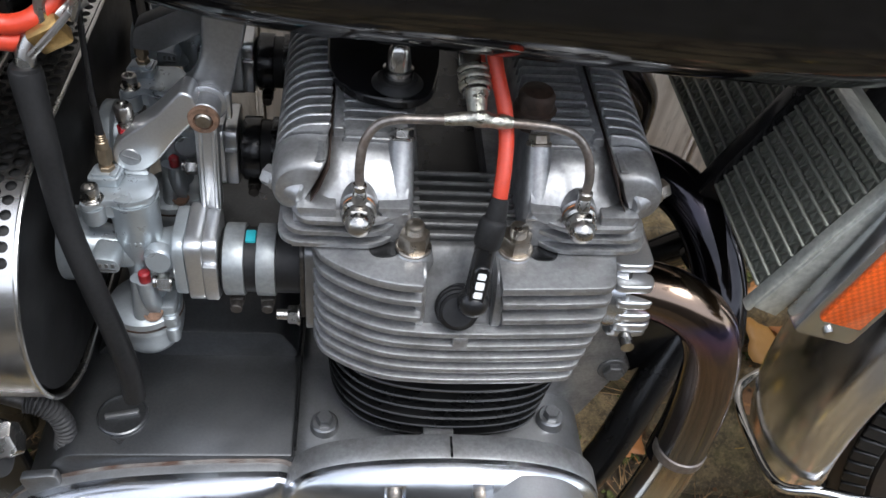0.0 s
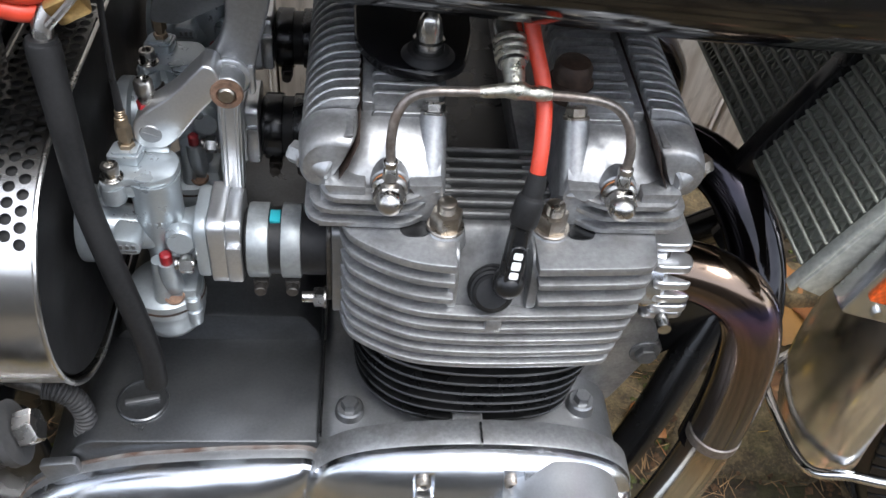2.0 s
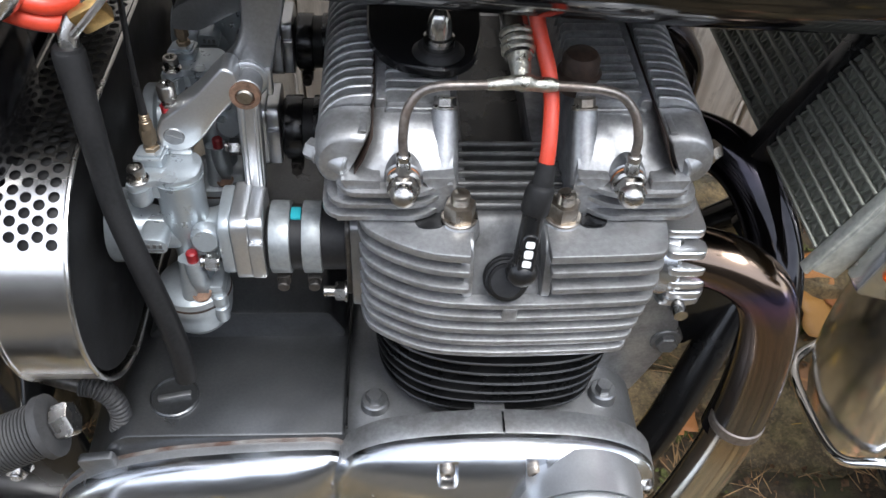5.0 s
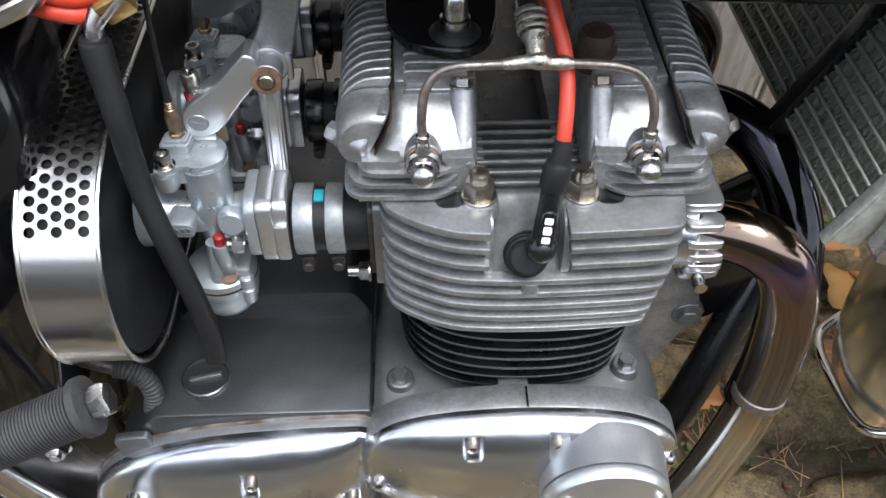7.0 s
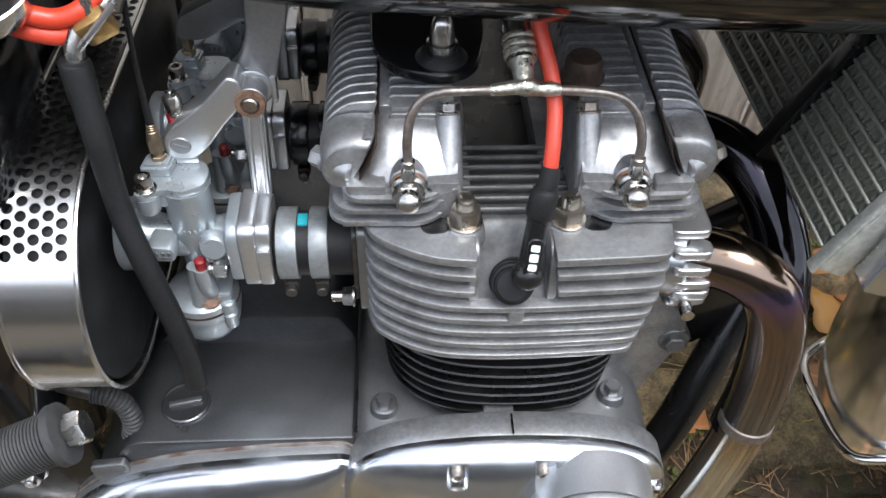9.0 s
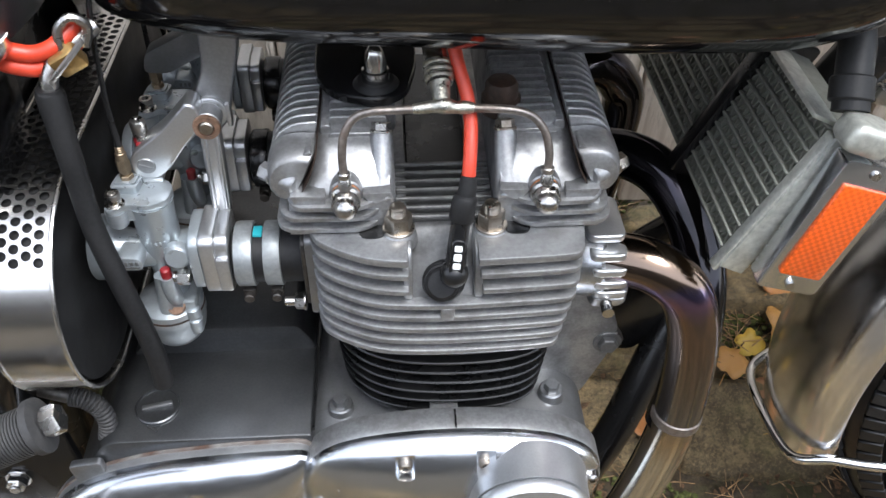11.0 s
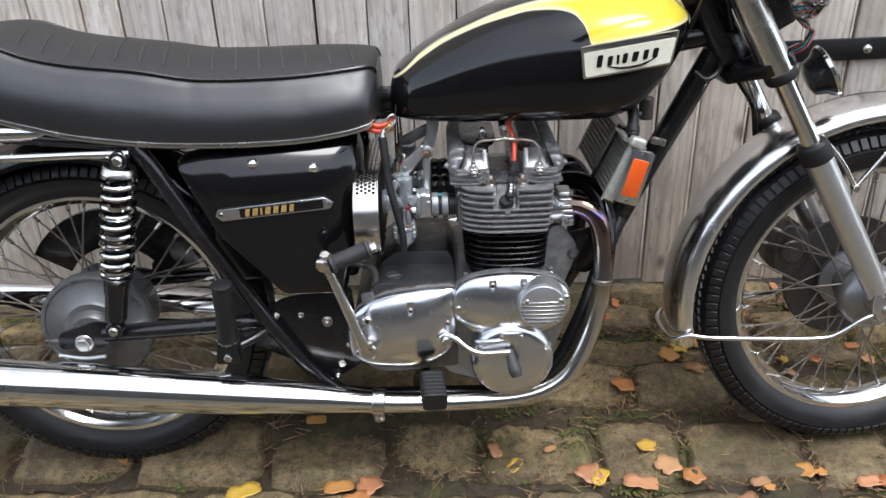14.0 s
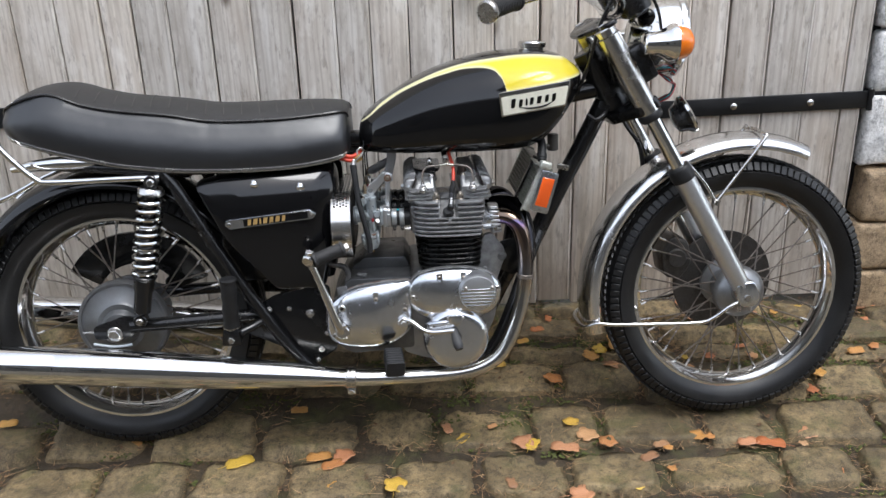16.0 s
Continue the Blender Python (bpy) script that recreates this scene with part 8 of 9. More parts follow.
def make_front():
    fork = group_part("front_fork", bike, "telescopic front fork with bright legs")
    fork.matrix_local = TURN

    def leg(y, z):
        """A point on the leg's axis at a given height."""
        p = Vector((0.7375, y, 0.335))
        return p + stem * ((z - 0.335) / stem.z)

    for s in (-1, 1):
        y = s * 0.100
        lower = group_part("slider", fork, "satin alloy slider")
        bm = B()
        tube(bm, [leg(y, 0.345), leg(y, 0.40), leg(y, 0.5), leg(y, 0.60), leg(y, 0.63)], [0.0205, 0.0225, 0.0235, 0.0245, 0.0248], 26, 3)
        part("tube", bm, ALU_BRIGHT, lower, "satin alloy lower leg")
        bm = B()
        tube(bm, [leg(y, 0.622), leg(y, 0.630), leg(y, 0.648), leg(y, 0.653)], [0.0262, 0.0278, 0.0262, 0.0215], 26, 3)
        part("gaiter_collar", bm, RUBBER, lower, "black rubber collar")
        bm = B()
        prism(bm, rounded([(0.706, 0.372), (0.750, 0.376), (0.766, 0.335), (0.755, 0.312), (0.720, 0.312), (0.706, 0.335)], 0.012, 4), y - 0.021, y + 0.021, "y", None, 0.005, 3)
        part("axle_clamp", bm, ALU_POLISH, lower, "polished axle clamp")
        for dx in (-0.012, 0.014):
            bm = B()
            cyl(bm, (0.729 + dx, y - 0.012, 0.312), (0.729 + dx, y - 0.012, 0.301), 0.0045, seg=10)
            part("clamp_nut", bm, STEEL, lower)
        bm = B()
        tube(bm, [leg(y, 0.64), leg(y, 0.77), leg(y, 0.95)], 0.0172, 22, 3)
        part("stanchion", bm, CHROME, fork, "chrome stanchion")
        bm = B()
        tube(bm, [leg(y, 0.772), leg(y, 0.775), leg(y, 0.85), leg(y, 0.945)], [0.0238, 0.0258, 0.0258, 0.0258], 24, 2)
        part("shroud", bm, CHROME_DULL, fork, "satin metal fork shroud")
        bm = B()
        tube(bm, [leg(y, 0.762), leg(y, 0.766), leg(y, 0.776), leg(y, 0.779)], [0.0245, 0.0275, 0.0275, 0.025], 24, 2)
        part("lower_ring", bm, RUBBER, fork)
        bm = B()
        cyl(bm, leg(y, 0.945), leg(y, 0.962), 0.0225, seg=20, bev=0.003)
        hexa(bm, leg(y, 0.962), stem, 0.0145, 0.010)
        part("fork_cap", bm, CHROME_DULL, fork)
    for z, thick, k in ((0.772, 0.013, 1.0), (0.946, 0.006, 0.3)):
        bm = B()
        c = leg(0, z) - Vector((0.042, 0, 0))
        prism(bm, rounded([(-0.035 * k, -0.04), (0.042 - 0.022 * k, -0.124), (0.066, -0.120), (0.066, 0.120), (0.042 - 0.022 * k, 0.124), (-0.035 * k, 0.04)], 0.012, 4), -thick, thick, "z", Matrix.Translation(c) @ pose(0, 0, 0, 0, -RAKE, 0), 0.004)
        part("yoke", bm, FRAME_BLACK, fork, "black fork yoke")
    bm = B()
    box(bm, (0.468, -0.058, 0.880), (0.060, 0.085, 0.085), pose(0, 0, 0, 0, -RAKE, 0), 0.008)
    part("lamp_bracket", bm, FRAME_BLACK, fork, "black headlamp bracket and wiring shroud")
    # front axle
    bm = B()
    cyl(bm, (FRONT.x - 0.01, -0.125, 0.334), (FRONT.x - 0.01, 0.125, 0.334), 0.0085, seg=16)
    part("axle", bm, STEEL, fork)

    guard = group_part("front_mudguard", bike, "chrome front mudguard with wire stays")
    guard.matrix_local = TURN
    bm = B()
    rings = []
    R = 0.371
    for i in range(60):
        a = radians(64.5 + 129.5 * i / 59)
        c, s_ = math.cos(a), math.sin(a)
        ends = min(1.0, 0.82 + 4.0 * min(i, 59 - i) / 59)
        hw = 0.060 * ends
        prof = [(-1.0, -0.022), (-0.98, -0.012), (-0.88, -0.002), (-0.70, 0.004), (-0.40, 0.0095), (0, 0.0115), (0.40, 0.0095), (0.70, 0.004), (0.88, -0.002), (0.98, -0.012), (1.0, -0.022)]
        out = [(hw * u, R + q) for u, q in prof] + [(hw * u * 0.98, R + q - 0.0018) for u, q in reversed(prof)]
        rings.append(ring(bm, [FRONT + Vector((q * c, yy, q * s_)) for yy, q in out]))
    skin(bm, rings)
    part("blade", bm, GUARD_METAL, guard, "bright metal mudguard blade", angle=60)

    def onrim(a, y, r=R + 0.004):
        return FRONT + Vector((r * math.cos(radians(a)), y, r * math.sin(radians(a))))

    bm = B()
    foot = Vector((0.662, -0.078, 0.560))
    tube(bm, [foot, foot.lerp(onrim(84, -0.062), 0.5), onrim(84.5, -0.064), onrim(84.5, -0.05, R + 0.013), onrim(84.5, 0, R + 0.018), onrim(84.5, 0.05, R + 0.013), onrim(84.5, 0.064), Vector((0.662, 0.078, 0.560))], 0.0042, 10, 5)
    part("front_stay", bm, CHROME_DULL, guard, "wire stay looped over the blade")
    bm = B()
    tube(bm, [leg(-0.078, 0.66) + Vector((0.03, 0, 0)), Vector((0.63, -0.08, 0.61)), foot], 0.0045, 10, 4)
    part("bridge_stay", bm, CHROME_DULL, guard)
    bm = B()
    cyl(bm, foot + Vector((0, 0.008, 0)), foot - Vector((0, 0.008, 0)), 0.007, seg=14, bev=0.001)
    part("stay_bolt", bm, STEEL, guard)
    bm = B()
    back = 189.5
    tube(bm, [(0.712, -0.112, 0.322), (0.690, -0.112, 0.312), (0.655, -0.108, 0.286), (0.62, -0.104, 0.276), (0.52, -0.092, 0.275), (0.43, -0.076, 0.274), (0.39, -0.066, 0.276), onrim(back, -0.05, R + 0.014), onrim(back, 0, R + 0.02), onrim(back, 0.05, R + 0.014), (0.39, 0.066, 0.276), (0.43, 0.076, 0.274), (0.62, 0.104, 0.276), (0.712, 0.112, 0.322)], 0.0048, 12, 6)
    part("rear_stay", bm, CHROME, guard, "chrome wire stay round the tail")

    # disc and caliper on the far side
    bm = B()
    lathe(bm, [(0.065, 0.052), (0.125, 0.054), (0.127, 0.056), (0.127, 0.060), (0.125, 0.062), (0.065, 0.062)], Matrix.Scale(-1, 4, (0, 0, 1)), 56)
    part("brake_disc", bm, DARK_STEEL, front_wheel, "dark steel brake disc")
    bm = B()
    for k in range(10):
        a = 2 * math.pi * k / 10
        cyl(bm, (0.052 * math.cos(a), 0.052 * math.sin(a), 0.0525), (0.052 * math.cos(a), 0.052 * math.sin(a), 0.0535), 0.0055, seg=10)
    part("flange_hole", bm, DARK_STEEL, front_wheel)
    cal = group_part("brake_caliper", bike, "dark cast brake caliper")
    cal.matrix_local = TURN
    bm = B()
    prism(bm, rounded([(0.585, 0.35), (0.625, 0.34), (0.655, 0.38), (0.645, 0.44), (0.60, 0.455), (0.575, 0.41)], 0.015, 4), 0.035, 0.115, "y", None, 0.006, 3)
    part("body", bm, DARK_STEEL, cal)
    bm = B()
    cyl(bm, (0.612, 0.03, 0.4), (0.612, 0.02, 0.4), 0.024, seg=24, bev=0.003)
    part("piston_cap", bm, DARK_STEEL, cal)

    lamp = group_part("headlamp", bike, "chrome headlamp on black brackets")
    lamp.matrix_local = TURN
    bm = B()
    m = Matrix.Translation((0.545, 0, 0.938)) @ frame_of((1, 0, -0.08))
    lathe(bm, [(0.03, -0.075), (0.06, -0.06), (0.08, -0.03), (0.086, 0.0), (0.087, 0.02)], m, 40)
    part("shell", bm, CHROME, lamp, "chrome shell", angle=60)
    bm = B()
    lathe(bm, [(0.086, 0.018), (0.092, 0.02), (0.094, 0.028), (0.09, 0.036), (0.083, 0.038)], m, 40)
    part("lamp_rim", bm, CHROME, lamp)
    bm = B()
    lathe(bm, [(0.085, 0.034), (0.06, 0.044), (0.03, 0.05), (0, 0.052)], m, 40)
    part("glass", bm, CHROME_DULL, lamp)
    for s in (-1, 1):
        ind = group_part("indicator", bike, "chrome indicator with amber lens")
        ind.matrix_local = TURN
        c = Vector((0.507, s * 0.125, 0.926))
        bm = B()
        cyl(bm, (0.485, s * 0.08, 0.926), (0.485, s * 0.12, 0.926), 0.0075, seg=14)
        lathe(bm, [(0.020, -0.040), (0.024, -0.036), (0.0255, -0.012), (0.029, 0.0), (0.037, 0.012), (0.0415, 0.020), (0.0420, 0.028)], Matrix.Translation(c) @ frame_of((1, 0, 0)), 28)
        part("body", bm, CHROME, ind, "chrome body", angle=60)
        bm = B()
        lathe(bm, [(0.0365, 0.026), (0.0365, 0.036), (0.0345, 0.048), (0.029, 0.058), (0.019, 0.066), (0.009, 0.0695), (0, 0.0705)], Matrix.Translation(c) @ frame_of((1, 0, 0)), 28)
        part("lens", bm, AMBER, ind, "amber dome lens")
    horn = group_part("horn", bike, "round black horn with chrome rim")
    horn.matrix_local = TURN
    m = Matrix.Translation((0.592, -0.045, 0.760)) @ frame_of((0.88, -0.12, 0.46))
    bm = B()
    lathe(bm, [(0.015, -0.03), (0.03, -0.025), (0.036, -0.008), (0.044, 0), (0.046, 0.006)], m, 36)
    part("body", bm, FRAME_BLACK, horn)
    bm = B()
    lathe(bm, [(0.046, 0.004), (0.047, 0.01), (0.040, 0.014), (0.02, 0.0165), (0, 0.017)], m, 36)
    part("rim", bm, CHROME, horn)
    # wiring
    rng = random.Random(5)
    loom = group_part("wiring", bike, "loose coloured wires below the headlamp")
    loom.matrix_local = TURN
    for k, mat in enumerate((RED_BIT, PLASTIC, TEAL, PLASTIC, RED_HOSE, PLASTIC, WHITE_PRINT)):
        bm = B()
        a = Vector((0.525, -0.05 + 0.006 * k, 0.86))
        tube(bm, [a, a + Vector((0.02 + 0.004 * k, -0.01, -0.02)), a + Vector((0.045, 0.01, -0.03 - 0.004 * k)), a + Vector((0.03, 0.0, -0.055)), a + Vector((0.005, 0.01, -0.07))], 0.0017, 6, 5)
        part("wire", bm, mat, loom)
    # handlebar and its left grip, high and swept back
    bar = group_part("handlebar", bike, "chrome handlebar with black grips")
    bar.matrix_local = TURN
    back = TURN.inverted()
    ends = [tuple(back @ Vector(p)) for p in ((0.118, -0.380, 1.015), (0.178, -0.292, 1.030), (0.26, -0.235, 1.045), (0.26, 0.25, 1.075), (0.19, 0.30, 1.068), (0.13, 0.33, 1.06))]
    pts = ends[:3] + [(0.36, -0.18, 1.05), (0.42, -0.11, 1.02), (0.430, -0.05, 0.992), (0.430, 0.05, 0.992), (0.42, 0.11, 1.02), (0.36, 0.18, 1.06)] + ends[3:]
    bm = B()
    tube(bm, pts, 0.011, 16, 8)
    part("tube", bm, CHROME, bar)
    for a, b in ((ends[1], ends[0]), (ends[4], ends[5])):
        bm = B()
        ribbed_rubber(bm, a, b, 0.0165, 14, 1.0, 1.15)
        part("grip", bm, RUBBER, bar)
        bm = B()
        p, q = Vector(b), Vector(b) + (Vector(b) - Vector(a)).normalized() * 0.014
        cyl(bm, p, q, 0.0215, seg=24, bev=0.004)
        part("bar_end", bm, STEEL, bar, "dull metal bar end")
    # instrument pods behind the lamp
    for s in (-1, 1):
        pod = group_part("instrument", bike, "black round instrument pod")
        pod.matrix_local = TURN
        bm = B()
        m = Matrix.Translation((0.455, s * 0.052, 1.03)) @ frame_of((-0.5, 0, 1))
        lathe(bm, [(0.02, -0.05), (0.036, -0.04), (0.040, 0), (0.041, 0.012), (0.037, 0.014)], m, 28)
        part("case", bm, PLASTIC, pod)
    # control cables and brake hose
    cables = group_part("control_cables", bike, "black control cables round the headstock")
    cables.matrix_local = TURN
    for pts, r in (([(0.43, -0.12, 1.07), (0.385, -0.11, 0.99), (0.37, -0.085, 0.93), (0.36, -0.07, 0.88), (0.34, -0.05, 0.82)], 0.004), ([(0.45, -0.14, 1.06), (0.50, -0.11, 1.0), (0.53, -0.06, 0.93)], 0.0035),
                   ([(0.42, -0.09, 1.05), (0.40, -0.06, 0.98), (0.41, -0.05, 0.9), (0.43, -0.04, 0.84)], 0.0045), ([(0.455, 0.02, 0.80), (0.48, 0.05, 0.74), (0.525, 0.075, 0.68), (0.54, 0.085, 0.62)], 0.0055),
                   ([(0.36, -0.07, 0.775), (0.375, -0.085, 0.765), (0.395, -0.08, 0.775), (0.41, -0.06, 0.79)], 0.0042)):
        bm = B()
        tube(bm, pts, r, 10, 6)
        part("cable", bm, PLASTIC, cables)


make_front()


def make_small():
    """Breather hose, lock and coil cable, hose clips and loose leads round the engine bay."""
    h = group_part("breather_hose", bike, "thick black rubber breather hose")
    bm = B()
    tube(bm, [(-0.163, -0.105, 0.692), (-0.163, -0.106, 0.687), (-0.1605, -0.113, 0.665), (-0.158, -0.120, 0.638), (-0.1555, -0.126, 0.617), (-0.1515, -0.131, 0.598), (-0.1455, -0.137, 0.574), (-0.1395, -0.142, 0.548), (-0.135, -0.147, 0.523), (-0.135, -0.149, 0.502)], [0.0064, 0.0076, 0.0068, 0.0064, 0.0063, 0.0063, 0.0063, 0.0062, 0.0062, 0.0062], 18, 7)
    part("hose", bm, RUBBER, h)
    bm = B()
    tube(bm, [(-0.163, -0.105, 0.688), (-0.1625, -0.102, 0.696), (-0.159, -0.098, 0.703), (-0.152, -0.092, 0.709), (-0.14, -0.08, 0.714)], 0.0048, 14, 5)
    part("elbow", bm, STEEL, h, "bent metal stub")
    lock = group_part("cable_lock", bike, "orange sleeved cable with old brass padlock")
    for k in range(2):
        bm = B()
        tube(bm, [(-0.192, -0.098, 0.7145 - 0.008 * k), (-0.178, -0.1, 0.7115 - 0.009 * k), (-0.167, -0.099, 0.709 - 0.0085 * k), (-0.156, -0.096, 0.712 - 0.009 * k), (-0.146, -0.085, 0.720 - 0.008 * k)], 0.0046, 12, 5)
        part("sleeve", bm, RED_HOSE, lock, "orange-red cable sleeve")
    bm = B()
    box(bm, (-0.1515, -0.098, 0.7045), (0.016, 0.009, 0.014), pose(0, 0, 0, 20, -25, 10), 0.002)
    part("padlock", bm, BRASS, lock, "small brass padlock")
    bm = B()
    tube(bm, [(-0.153, -0.098, 0.710), (-0.153, -0.096, 0.720), (-0.146, -0.094, 0.726), (-0.139, -0.092, 0.720), (-0.142, -0.094, 0.710)], 0.0026, 8, 5)
    tube(bm, [(-0.140, -0.100, 0.717), (-0.149, -0.105, 0.708), (-0.158, -0.108, 0.699)], 0.0017, 8, 4)
    part("shackle", bm, STEEL, lock)
    # corrugated sleeve and bracket by the kick starter
    sl = group_part("switch_lead", bike, "corrugated grey sleeve over a lead")
    bm = B()
    base = [(-0.208, -0.129, 0.468), (-0.199, -0.130, 0.466), (-0.191, -0.131, 0.458), (-0.188, -0.133, 0.444), (-0.191, -0.135, 0.430)]
    C = spline(base, 14)
    tube(bm, C, [0.0068 if i % 3 else 0.0058 for i in range(len(C))], 14, 1, smooth=False)
    part("sleeve", bm, RUBBER_GREY, sl)
    bm = B()
    cyl(bm, (-0.245, -0.118, 0.47), (-0.206, -0.129, 0.468), 0.0055, seg=14)
    part("stub", bm, DARK_STEEL, sl)
    bm = B()
    prism(bm, rounded([(-0.215, 0.425), (-0.192, 0.428), (-0.19, 0.40), (-0.21, 0.392)], 0.004, 3), -0.156, -0.150, "y", None, 0.001)
    hexa(bm, (-0.214, -0.156, 0.388), (0, -1, 0), 0.0095, 0.009)
    part("bracket", bm, ALU_GREY, sl)
    # acorn nut and bracket on the head steady
    st = group_part("steady_nut", bike, "plated acorn nut on the head steady")
    bm = B()
    cyl(bm, (0.0062, -0.0715, 0.640), (0.0062, -0.0715, 0.663), 0.0105, seg=20, bev=0.001)
    part("spacer", bm, ALU_CAST, st)
    bm = B()
    cyl(bm, (0.0062, -0.0715, 0.662), (0.0062, -0.0715, 0.673), 0.0165, 0.0135, 30, 0.003)
    part("rubber_washer", bm, RUBBER, st)
    bm = B()
    lathe(bm, [(0.0075, 0.672), (0.0078, 0.673), (0.0078, 0.679), (0.0066, 0.680), (0.0064, 0.684), (0.0052, 0.690), (0.0028, 0.694), (0, 0.6955)], pose(0.0062, -0.0715, 0), 22)
    part("acorn_nut", bm, CHROME_DULL, st)
    bm = B()
    lathe(bm, [(0.0115, 0.655), (0.0115, 0.6640), (0.0098, 0.6650), (0.0096, 0.6720), (0.0080, 0.6745), (0.0040, 0.6755), (0, 0.6758)], pose(0.0780, -0.0790, 0), 26)
    part("rusty_stud_cap", bm, RUST_LINE, st, "dark rusty cap on the front rocker box")


make_small()

# ---- fallen leaves, straw, moss ----
def leaf_mesh(kind, seed):
    """kind 0: pointed oval; 1: lobed maple leaf; both cupped and curled."""
    rng = random.Random(seed)
    n = 26
    pts = []
    for i in range(n):
        a = 2 * math.pi * i / n
        if kind == 0:
            r = 0.5 * abs(math.cos(a)) ** 0.6 + 0.26 * abs(math.sin(a))
            x, y = r * math.cos(a), 0.62 * r * math.sin(a)
        else:
            r = 0.34 + 0.17 * abs(math.cos(2.5 * a)) ** 0.7 + rng.uniform(-0.03, 0.03)
            x, y = r * math.cos(a), r * math.sin(a)
        pts.append((x, y))
    bm = B()
    curl, cup = rng.uniform(0.15, 0.5), rng.uniform(-0.2, 0.35)

    def lift(x, y):
        return 0.06 + curl * y * y + cup * x * x + 0.05 * noise.noise(Vector((x * 4, y * 4, seed)))

    c = bm.verts.new((0, 0, lift(0, 0) - 0.02))
    mid = [bm.verts.new((x * 0.55, y * 0.55, lift(x * 0.55, y * 0.55))) for x, y in pts]
    out = [bm.verts.new((x, y, lift(x, y) + rng.uniform(-0.015, 0.03))) for x, y in pts]
    for i in range(n):
        j = (i + 1) % n
        bm.faces.new((c, mid[i], mid[j]))
        bm.faces.new((mid[i], out[i], out[j], mid[j]))
    top = bmesh.ops.extrude_face_region(bm, geom=list(bm.faces))
    bmesh.ops.translate(bm, vec=(0, 0, -0.012), verts=[v for v in top["geom"] if isinstance(v, bmesh.types.BMVert)])
    cyl(bm, (-0.45, 0, 0.08), (-0.85, rng.uniform(-0.1, 0.1), 0.05), 0.014, 0.01, 5)
    for f in bm.faces:
        f.smooth = True
    me = bpy.data.meshes.new("leaf")
    bm.to_mesh(me)
    bm.free()
    me.materials.append(LEAF)
    return me


LEAF_MESHES = [leaf_mesh(i % 2, 30 + i) for i in range(8)]


def lay_leaf(x, y, size, turn, k, up=0.0):
    o = new("fallen_leaf", LEAF_MESHES[k % 8])
    slope = math.degrees(math.atan(0.2 if y > 0 else 0.04))
    o.matrix_world = pose(x, y, ground_z(y) + 0.002 + up, slope, 0, turn) @ Matrix.Scale(size * 0.76, 4)
    tagged(o, "dry autumn leaf lying on the stone setts", "leaf", "fallen leaves")


# near the back wheel, before the front wheel, and by the door
LEAVES_NEAR = [(-1.099, 0.066, 0.06, 10, 0), (0.49, 0.16, 0.065, 5, 0), (-0.477, -0.13, 0.085, 25, 0), (-0.289, -0.125, 0.075, 10, 0), (-0.253, -0.156, 0.07, 25, 0), (-0.228, -0.122, 0.07, 60, 3),
          (-0.105, -0.243, 0.075, 80, 1), (-0.353, 0.061, 0.055, 0, 2), (-0.977, -0.185, 0.06, 60, 0), (0.14, -0.037, 0.035, 30, 2), (0.207, -0.109, 0.075, 120, 3), (0.23, -0.12, 0.06, 60, 0),
          (0.305, -0.14, 0.085, 165, 0), (0.37, -0.094, 0.075, 40, 5), (0.412, -0.127, 0.065, 130, 1), (0.637, -0.12, 0.06, 200, 5), (0.75, -0.155, 0.065, 10, 0), (0.8, -0.165, 0.085, 160, 0)]
LEAVES_FRONT = [(0.499, -0.189, 0.06, 30, 2), (0.161, -0.254, 0.05, 100, 2), (0.313, -0.312, 0.08, 0, 1), (0.441, -0.285, 0.055, 300, 4), (1.031, 0.103, 0.065, 60, 1), (1.175, 0.179, 0.06, 10, 2),
          (0.063, -0.081, 0.055, 60, 0), (0.025, -0.037, 0.055, 105, 0), (0.177, 0.196, 0.06, 0, 0), (0.348, 0.384, 0.045, 80, 2), (0.308, 0.336, 0.05, 10, 0), (0.26, 0.287, 0.045, 20, 4),
          (0.439, 0.211, 0.065, 50, 1), (0.47, 0.235, 0.055, 10, 3), (0.982, 0.042, 0.07, 120, 5), (0.338, -0.04, 0.055, 160, 7), (0.539, -0.145, 0.05, 20, 0)]
LEAVES_DOOR = [(0.531, 0.313, 0.075, 20, 1), (0.53, 0.251, 0.11, 70, 3), (0.488, 0.171, 0.075, 140, 5), (0.493, 0.121, 0.055, 10, 0), (0.319, 0.127, 0.075, 110, 1), (0.563, 0.277, 0.07, 250, 7),
          (0.605, 0.378, 0.05, 80, 0), (0.498, 0.298, 0.045, 160, 2), (0.905, -0.137, 0.06, 20, 3), (0.863, 0.219, 0.05, 200, 1), (0.882, 0.183, 0.05, 80, 5)]
for row in LEAVES_NEAR + LEAVES_FRONT + LEAVES_DOOR:
    lay_leaf(*row)
rng_l = random.Random(8)
for i in range(64):
    near = i % 2
    y = rng_l.uniform(-0.8, -0.02) if near else rng_l.uniform(0.12, 0.42)
    x = rng_l.uniform(-0.9, 1.5) if near else rng_l.uniform(0.5, 1.4)
    lay_leaf(x, y, rng_l.uniform(0.022, 0.052), rng_l.uniform(0, 360), rng_l.randrange(8))


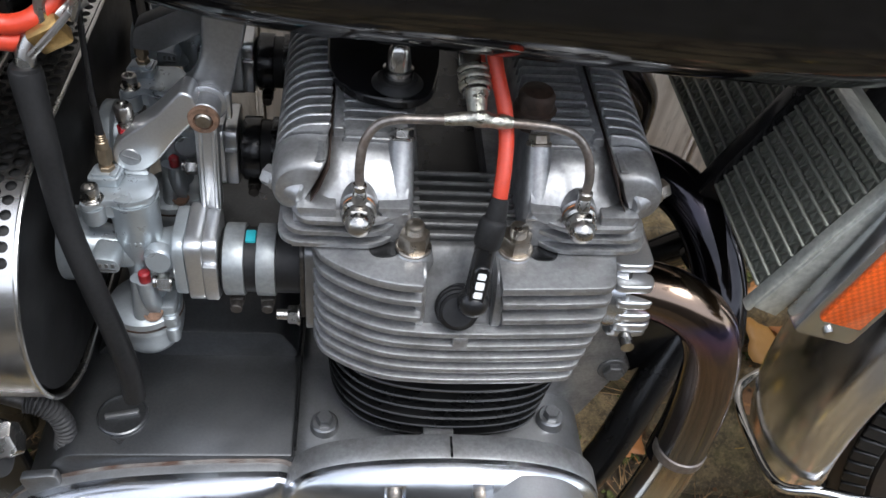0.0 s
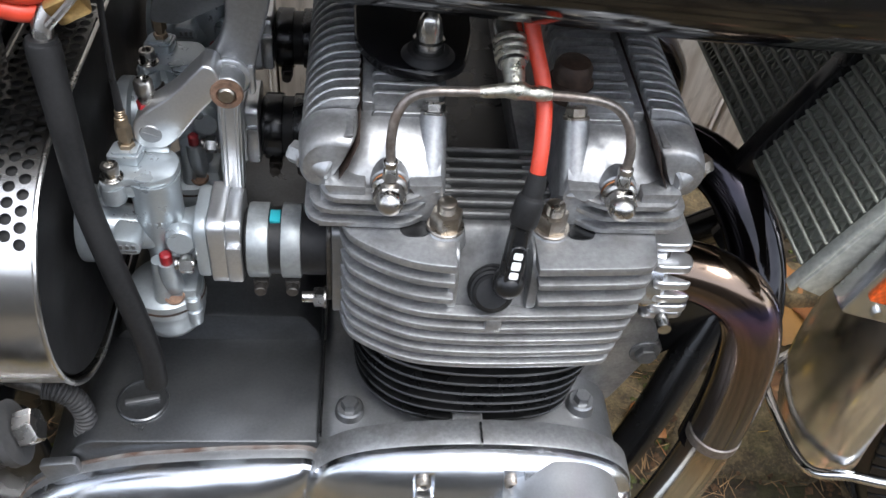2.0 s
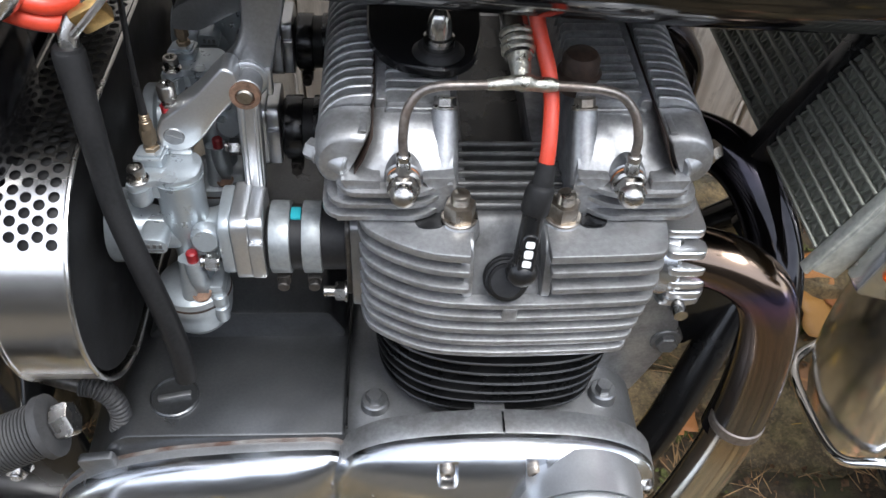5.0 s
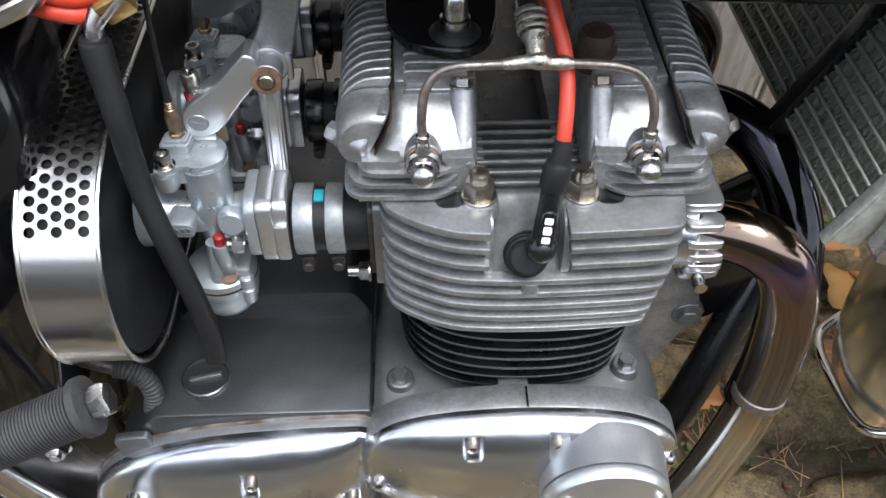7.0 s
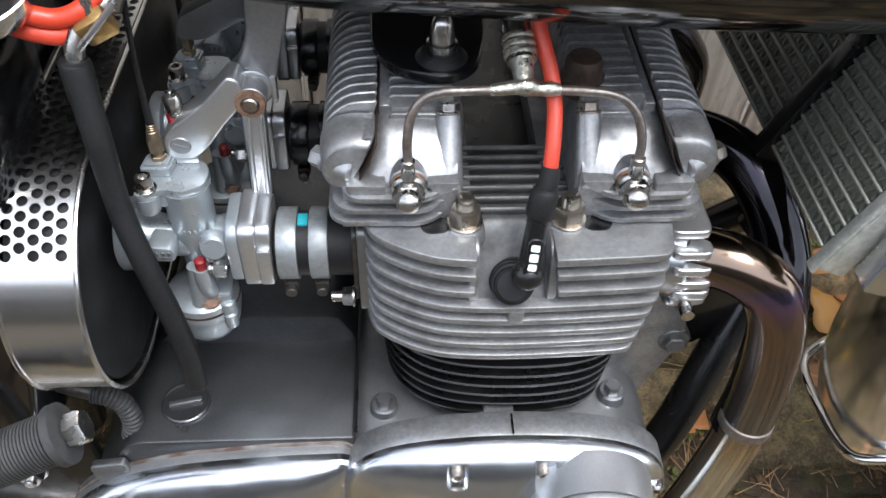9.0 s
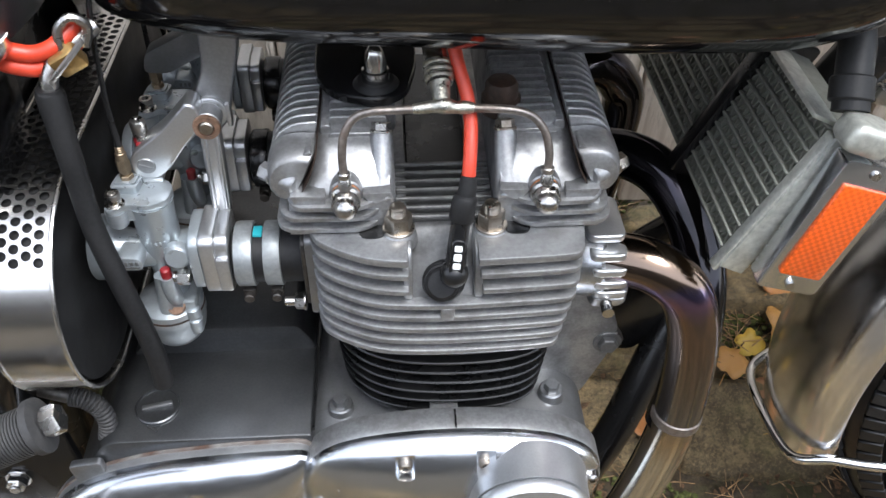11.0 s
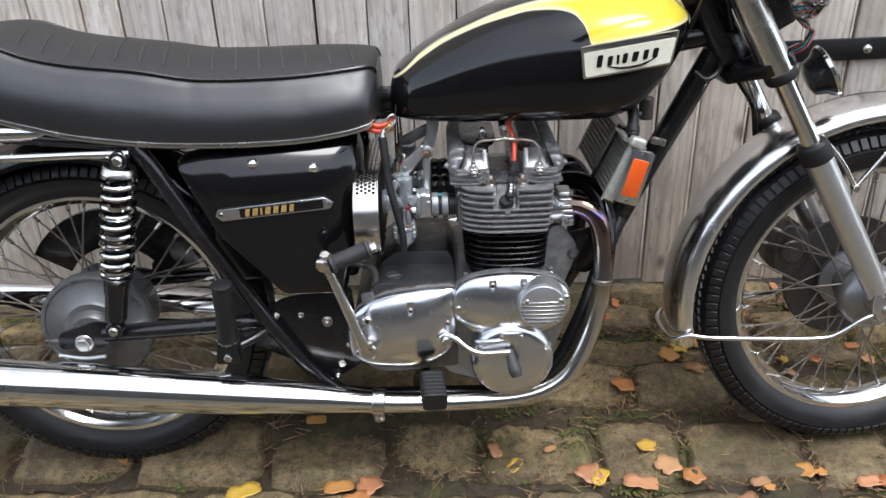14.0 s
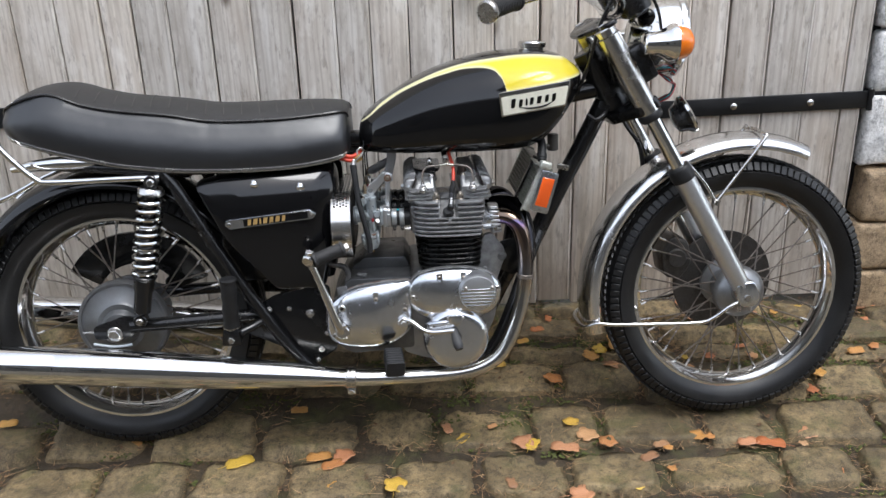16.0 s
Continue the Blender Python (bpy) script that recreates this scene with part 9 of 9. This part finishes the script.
def joint_spot(rng):
    """A place on the lane in or beside a joint of the setts."""
    if rng.random() < 0.22:
        return rng.uniform(-1.3, 1.9), rng.uniform(-0.9, 0.45)
    yc, d, joints = rng.choice(SETT_ROWS)
    if rng.random() < 0.6:
        p = Vector((rng.uniform(-1.3, 1.9), yc - d / 2 + rng.gauss(0, 0.009), 0))
    else:
        p = Vector((rng.choice(joints) + rng.gauss(0, 0.010), yc + rng.uniform(-d / 2, d / 2), 0))
    p = paving.matrix_world @ p
    return p.x, p.y


def make_straw():
    """Pine needles and straw caught in the joints."""
    rng = random.Random(77)
    bm = B()
    for i in range(5600):
        x, y = joint_spot(rng)
        z = ground_z(y) + rng.uniform(-0.006, 0.006)
        a, L = rng.uniform(0, math.pi), rng.uniform(0.012, 0.05)
        d = Vector((math.cos(a), math.sin(a), rng.uniform(-0.06, 0.12))) * L
        w = Vector((-d.y, d.x, 0)).normalized() * rng.uniform(0.0004, 0.0009)
        p = Vector((x, y, z))
        v = [bm.verts.new(q) for q in (p - w, p + w, p + d + w * 0.5, p + d - w * 0.5, p + Vector((0, 0, 0.0008)), p + d + Vector((0, 0, 0.0006)))]
        bm.faces.new((v[0], v[4], v[5], v[3]))
        bm.faces.new((v[4], v[1], v[2], v[5]))
    tagged(part("straw", bm, STRAW, None), "dry pine needles and straw scattered over the setts", "straw", kind="stuff")
    bm = B()
    for i in range(4200):
        x, y = joint_spot(rng)
        z = ground_z(y) + rng.uniform(-0.008, 0.004)
        r = rng.uniform(0.002, 0.008)
        tilt = pose(x, y, z, rng.uniform(-25, 25), rng.uniform(-25, 25), rng.uniform(0, 360))
        k = rng.randrange(4, 7)
        top = [bm.verts.new(tilt @ Vector((r * rng.uniform(0.5, 1.2) * math.cos(6.283 * q / k), r * rng.uniform(0.4, 0.9) * math.sin(6.283 * q / k), rng.uniform(0, 0.001)))) for q in range(k)]
        bm.faces.new(top)
    tagged(part("leaf_crumbs", bm, CRUMB, None), "brown leaf crumbs and grit caught between the setts", "leaf litter", kind="stuff")


def make_moss():
    """Moss cushions along the joints, near the door most of all."""
    rng = random.Random(78)
    bm = B()
    for i in range(1100):
        x, y = joint_spot(rng)
        if noise.noise(Vector((x * 2.2, y * 3, 0))) < (0.0 if y < 0.2 else -0.3):
            continue
        for k in range(20):
            px, py, r = x + rng.gauss(0, 0.026), y + rng.gauss(0, 0.007), rng.uniform(0.0015, 0.0045)
            m = pose(px, py, ground_z(py) - 0.0070, rng.uniform(-20, 20), rng.uniform(-20, 20), rng.uniform(0, 90)) @ Matrix.Diagonal((r * rng.uniform(0.8, 1.7), r, r * rng.uniform(0.5, 1.0), 1))
            lathe(bm, [(1, 0), (0.8, 0.8), (0, 1.2)], m, 5, caps=False)
    tagged(part("moss", bm, GREEN, None), "green moss cushions in the joints of the setts", "moss", kind="stuff")


make_straw()
make_moss()
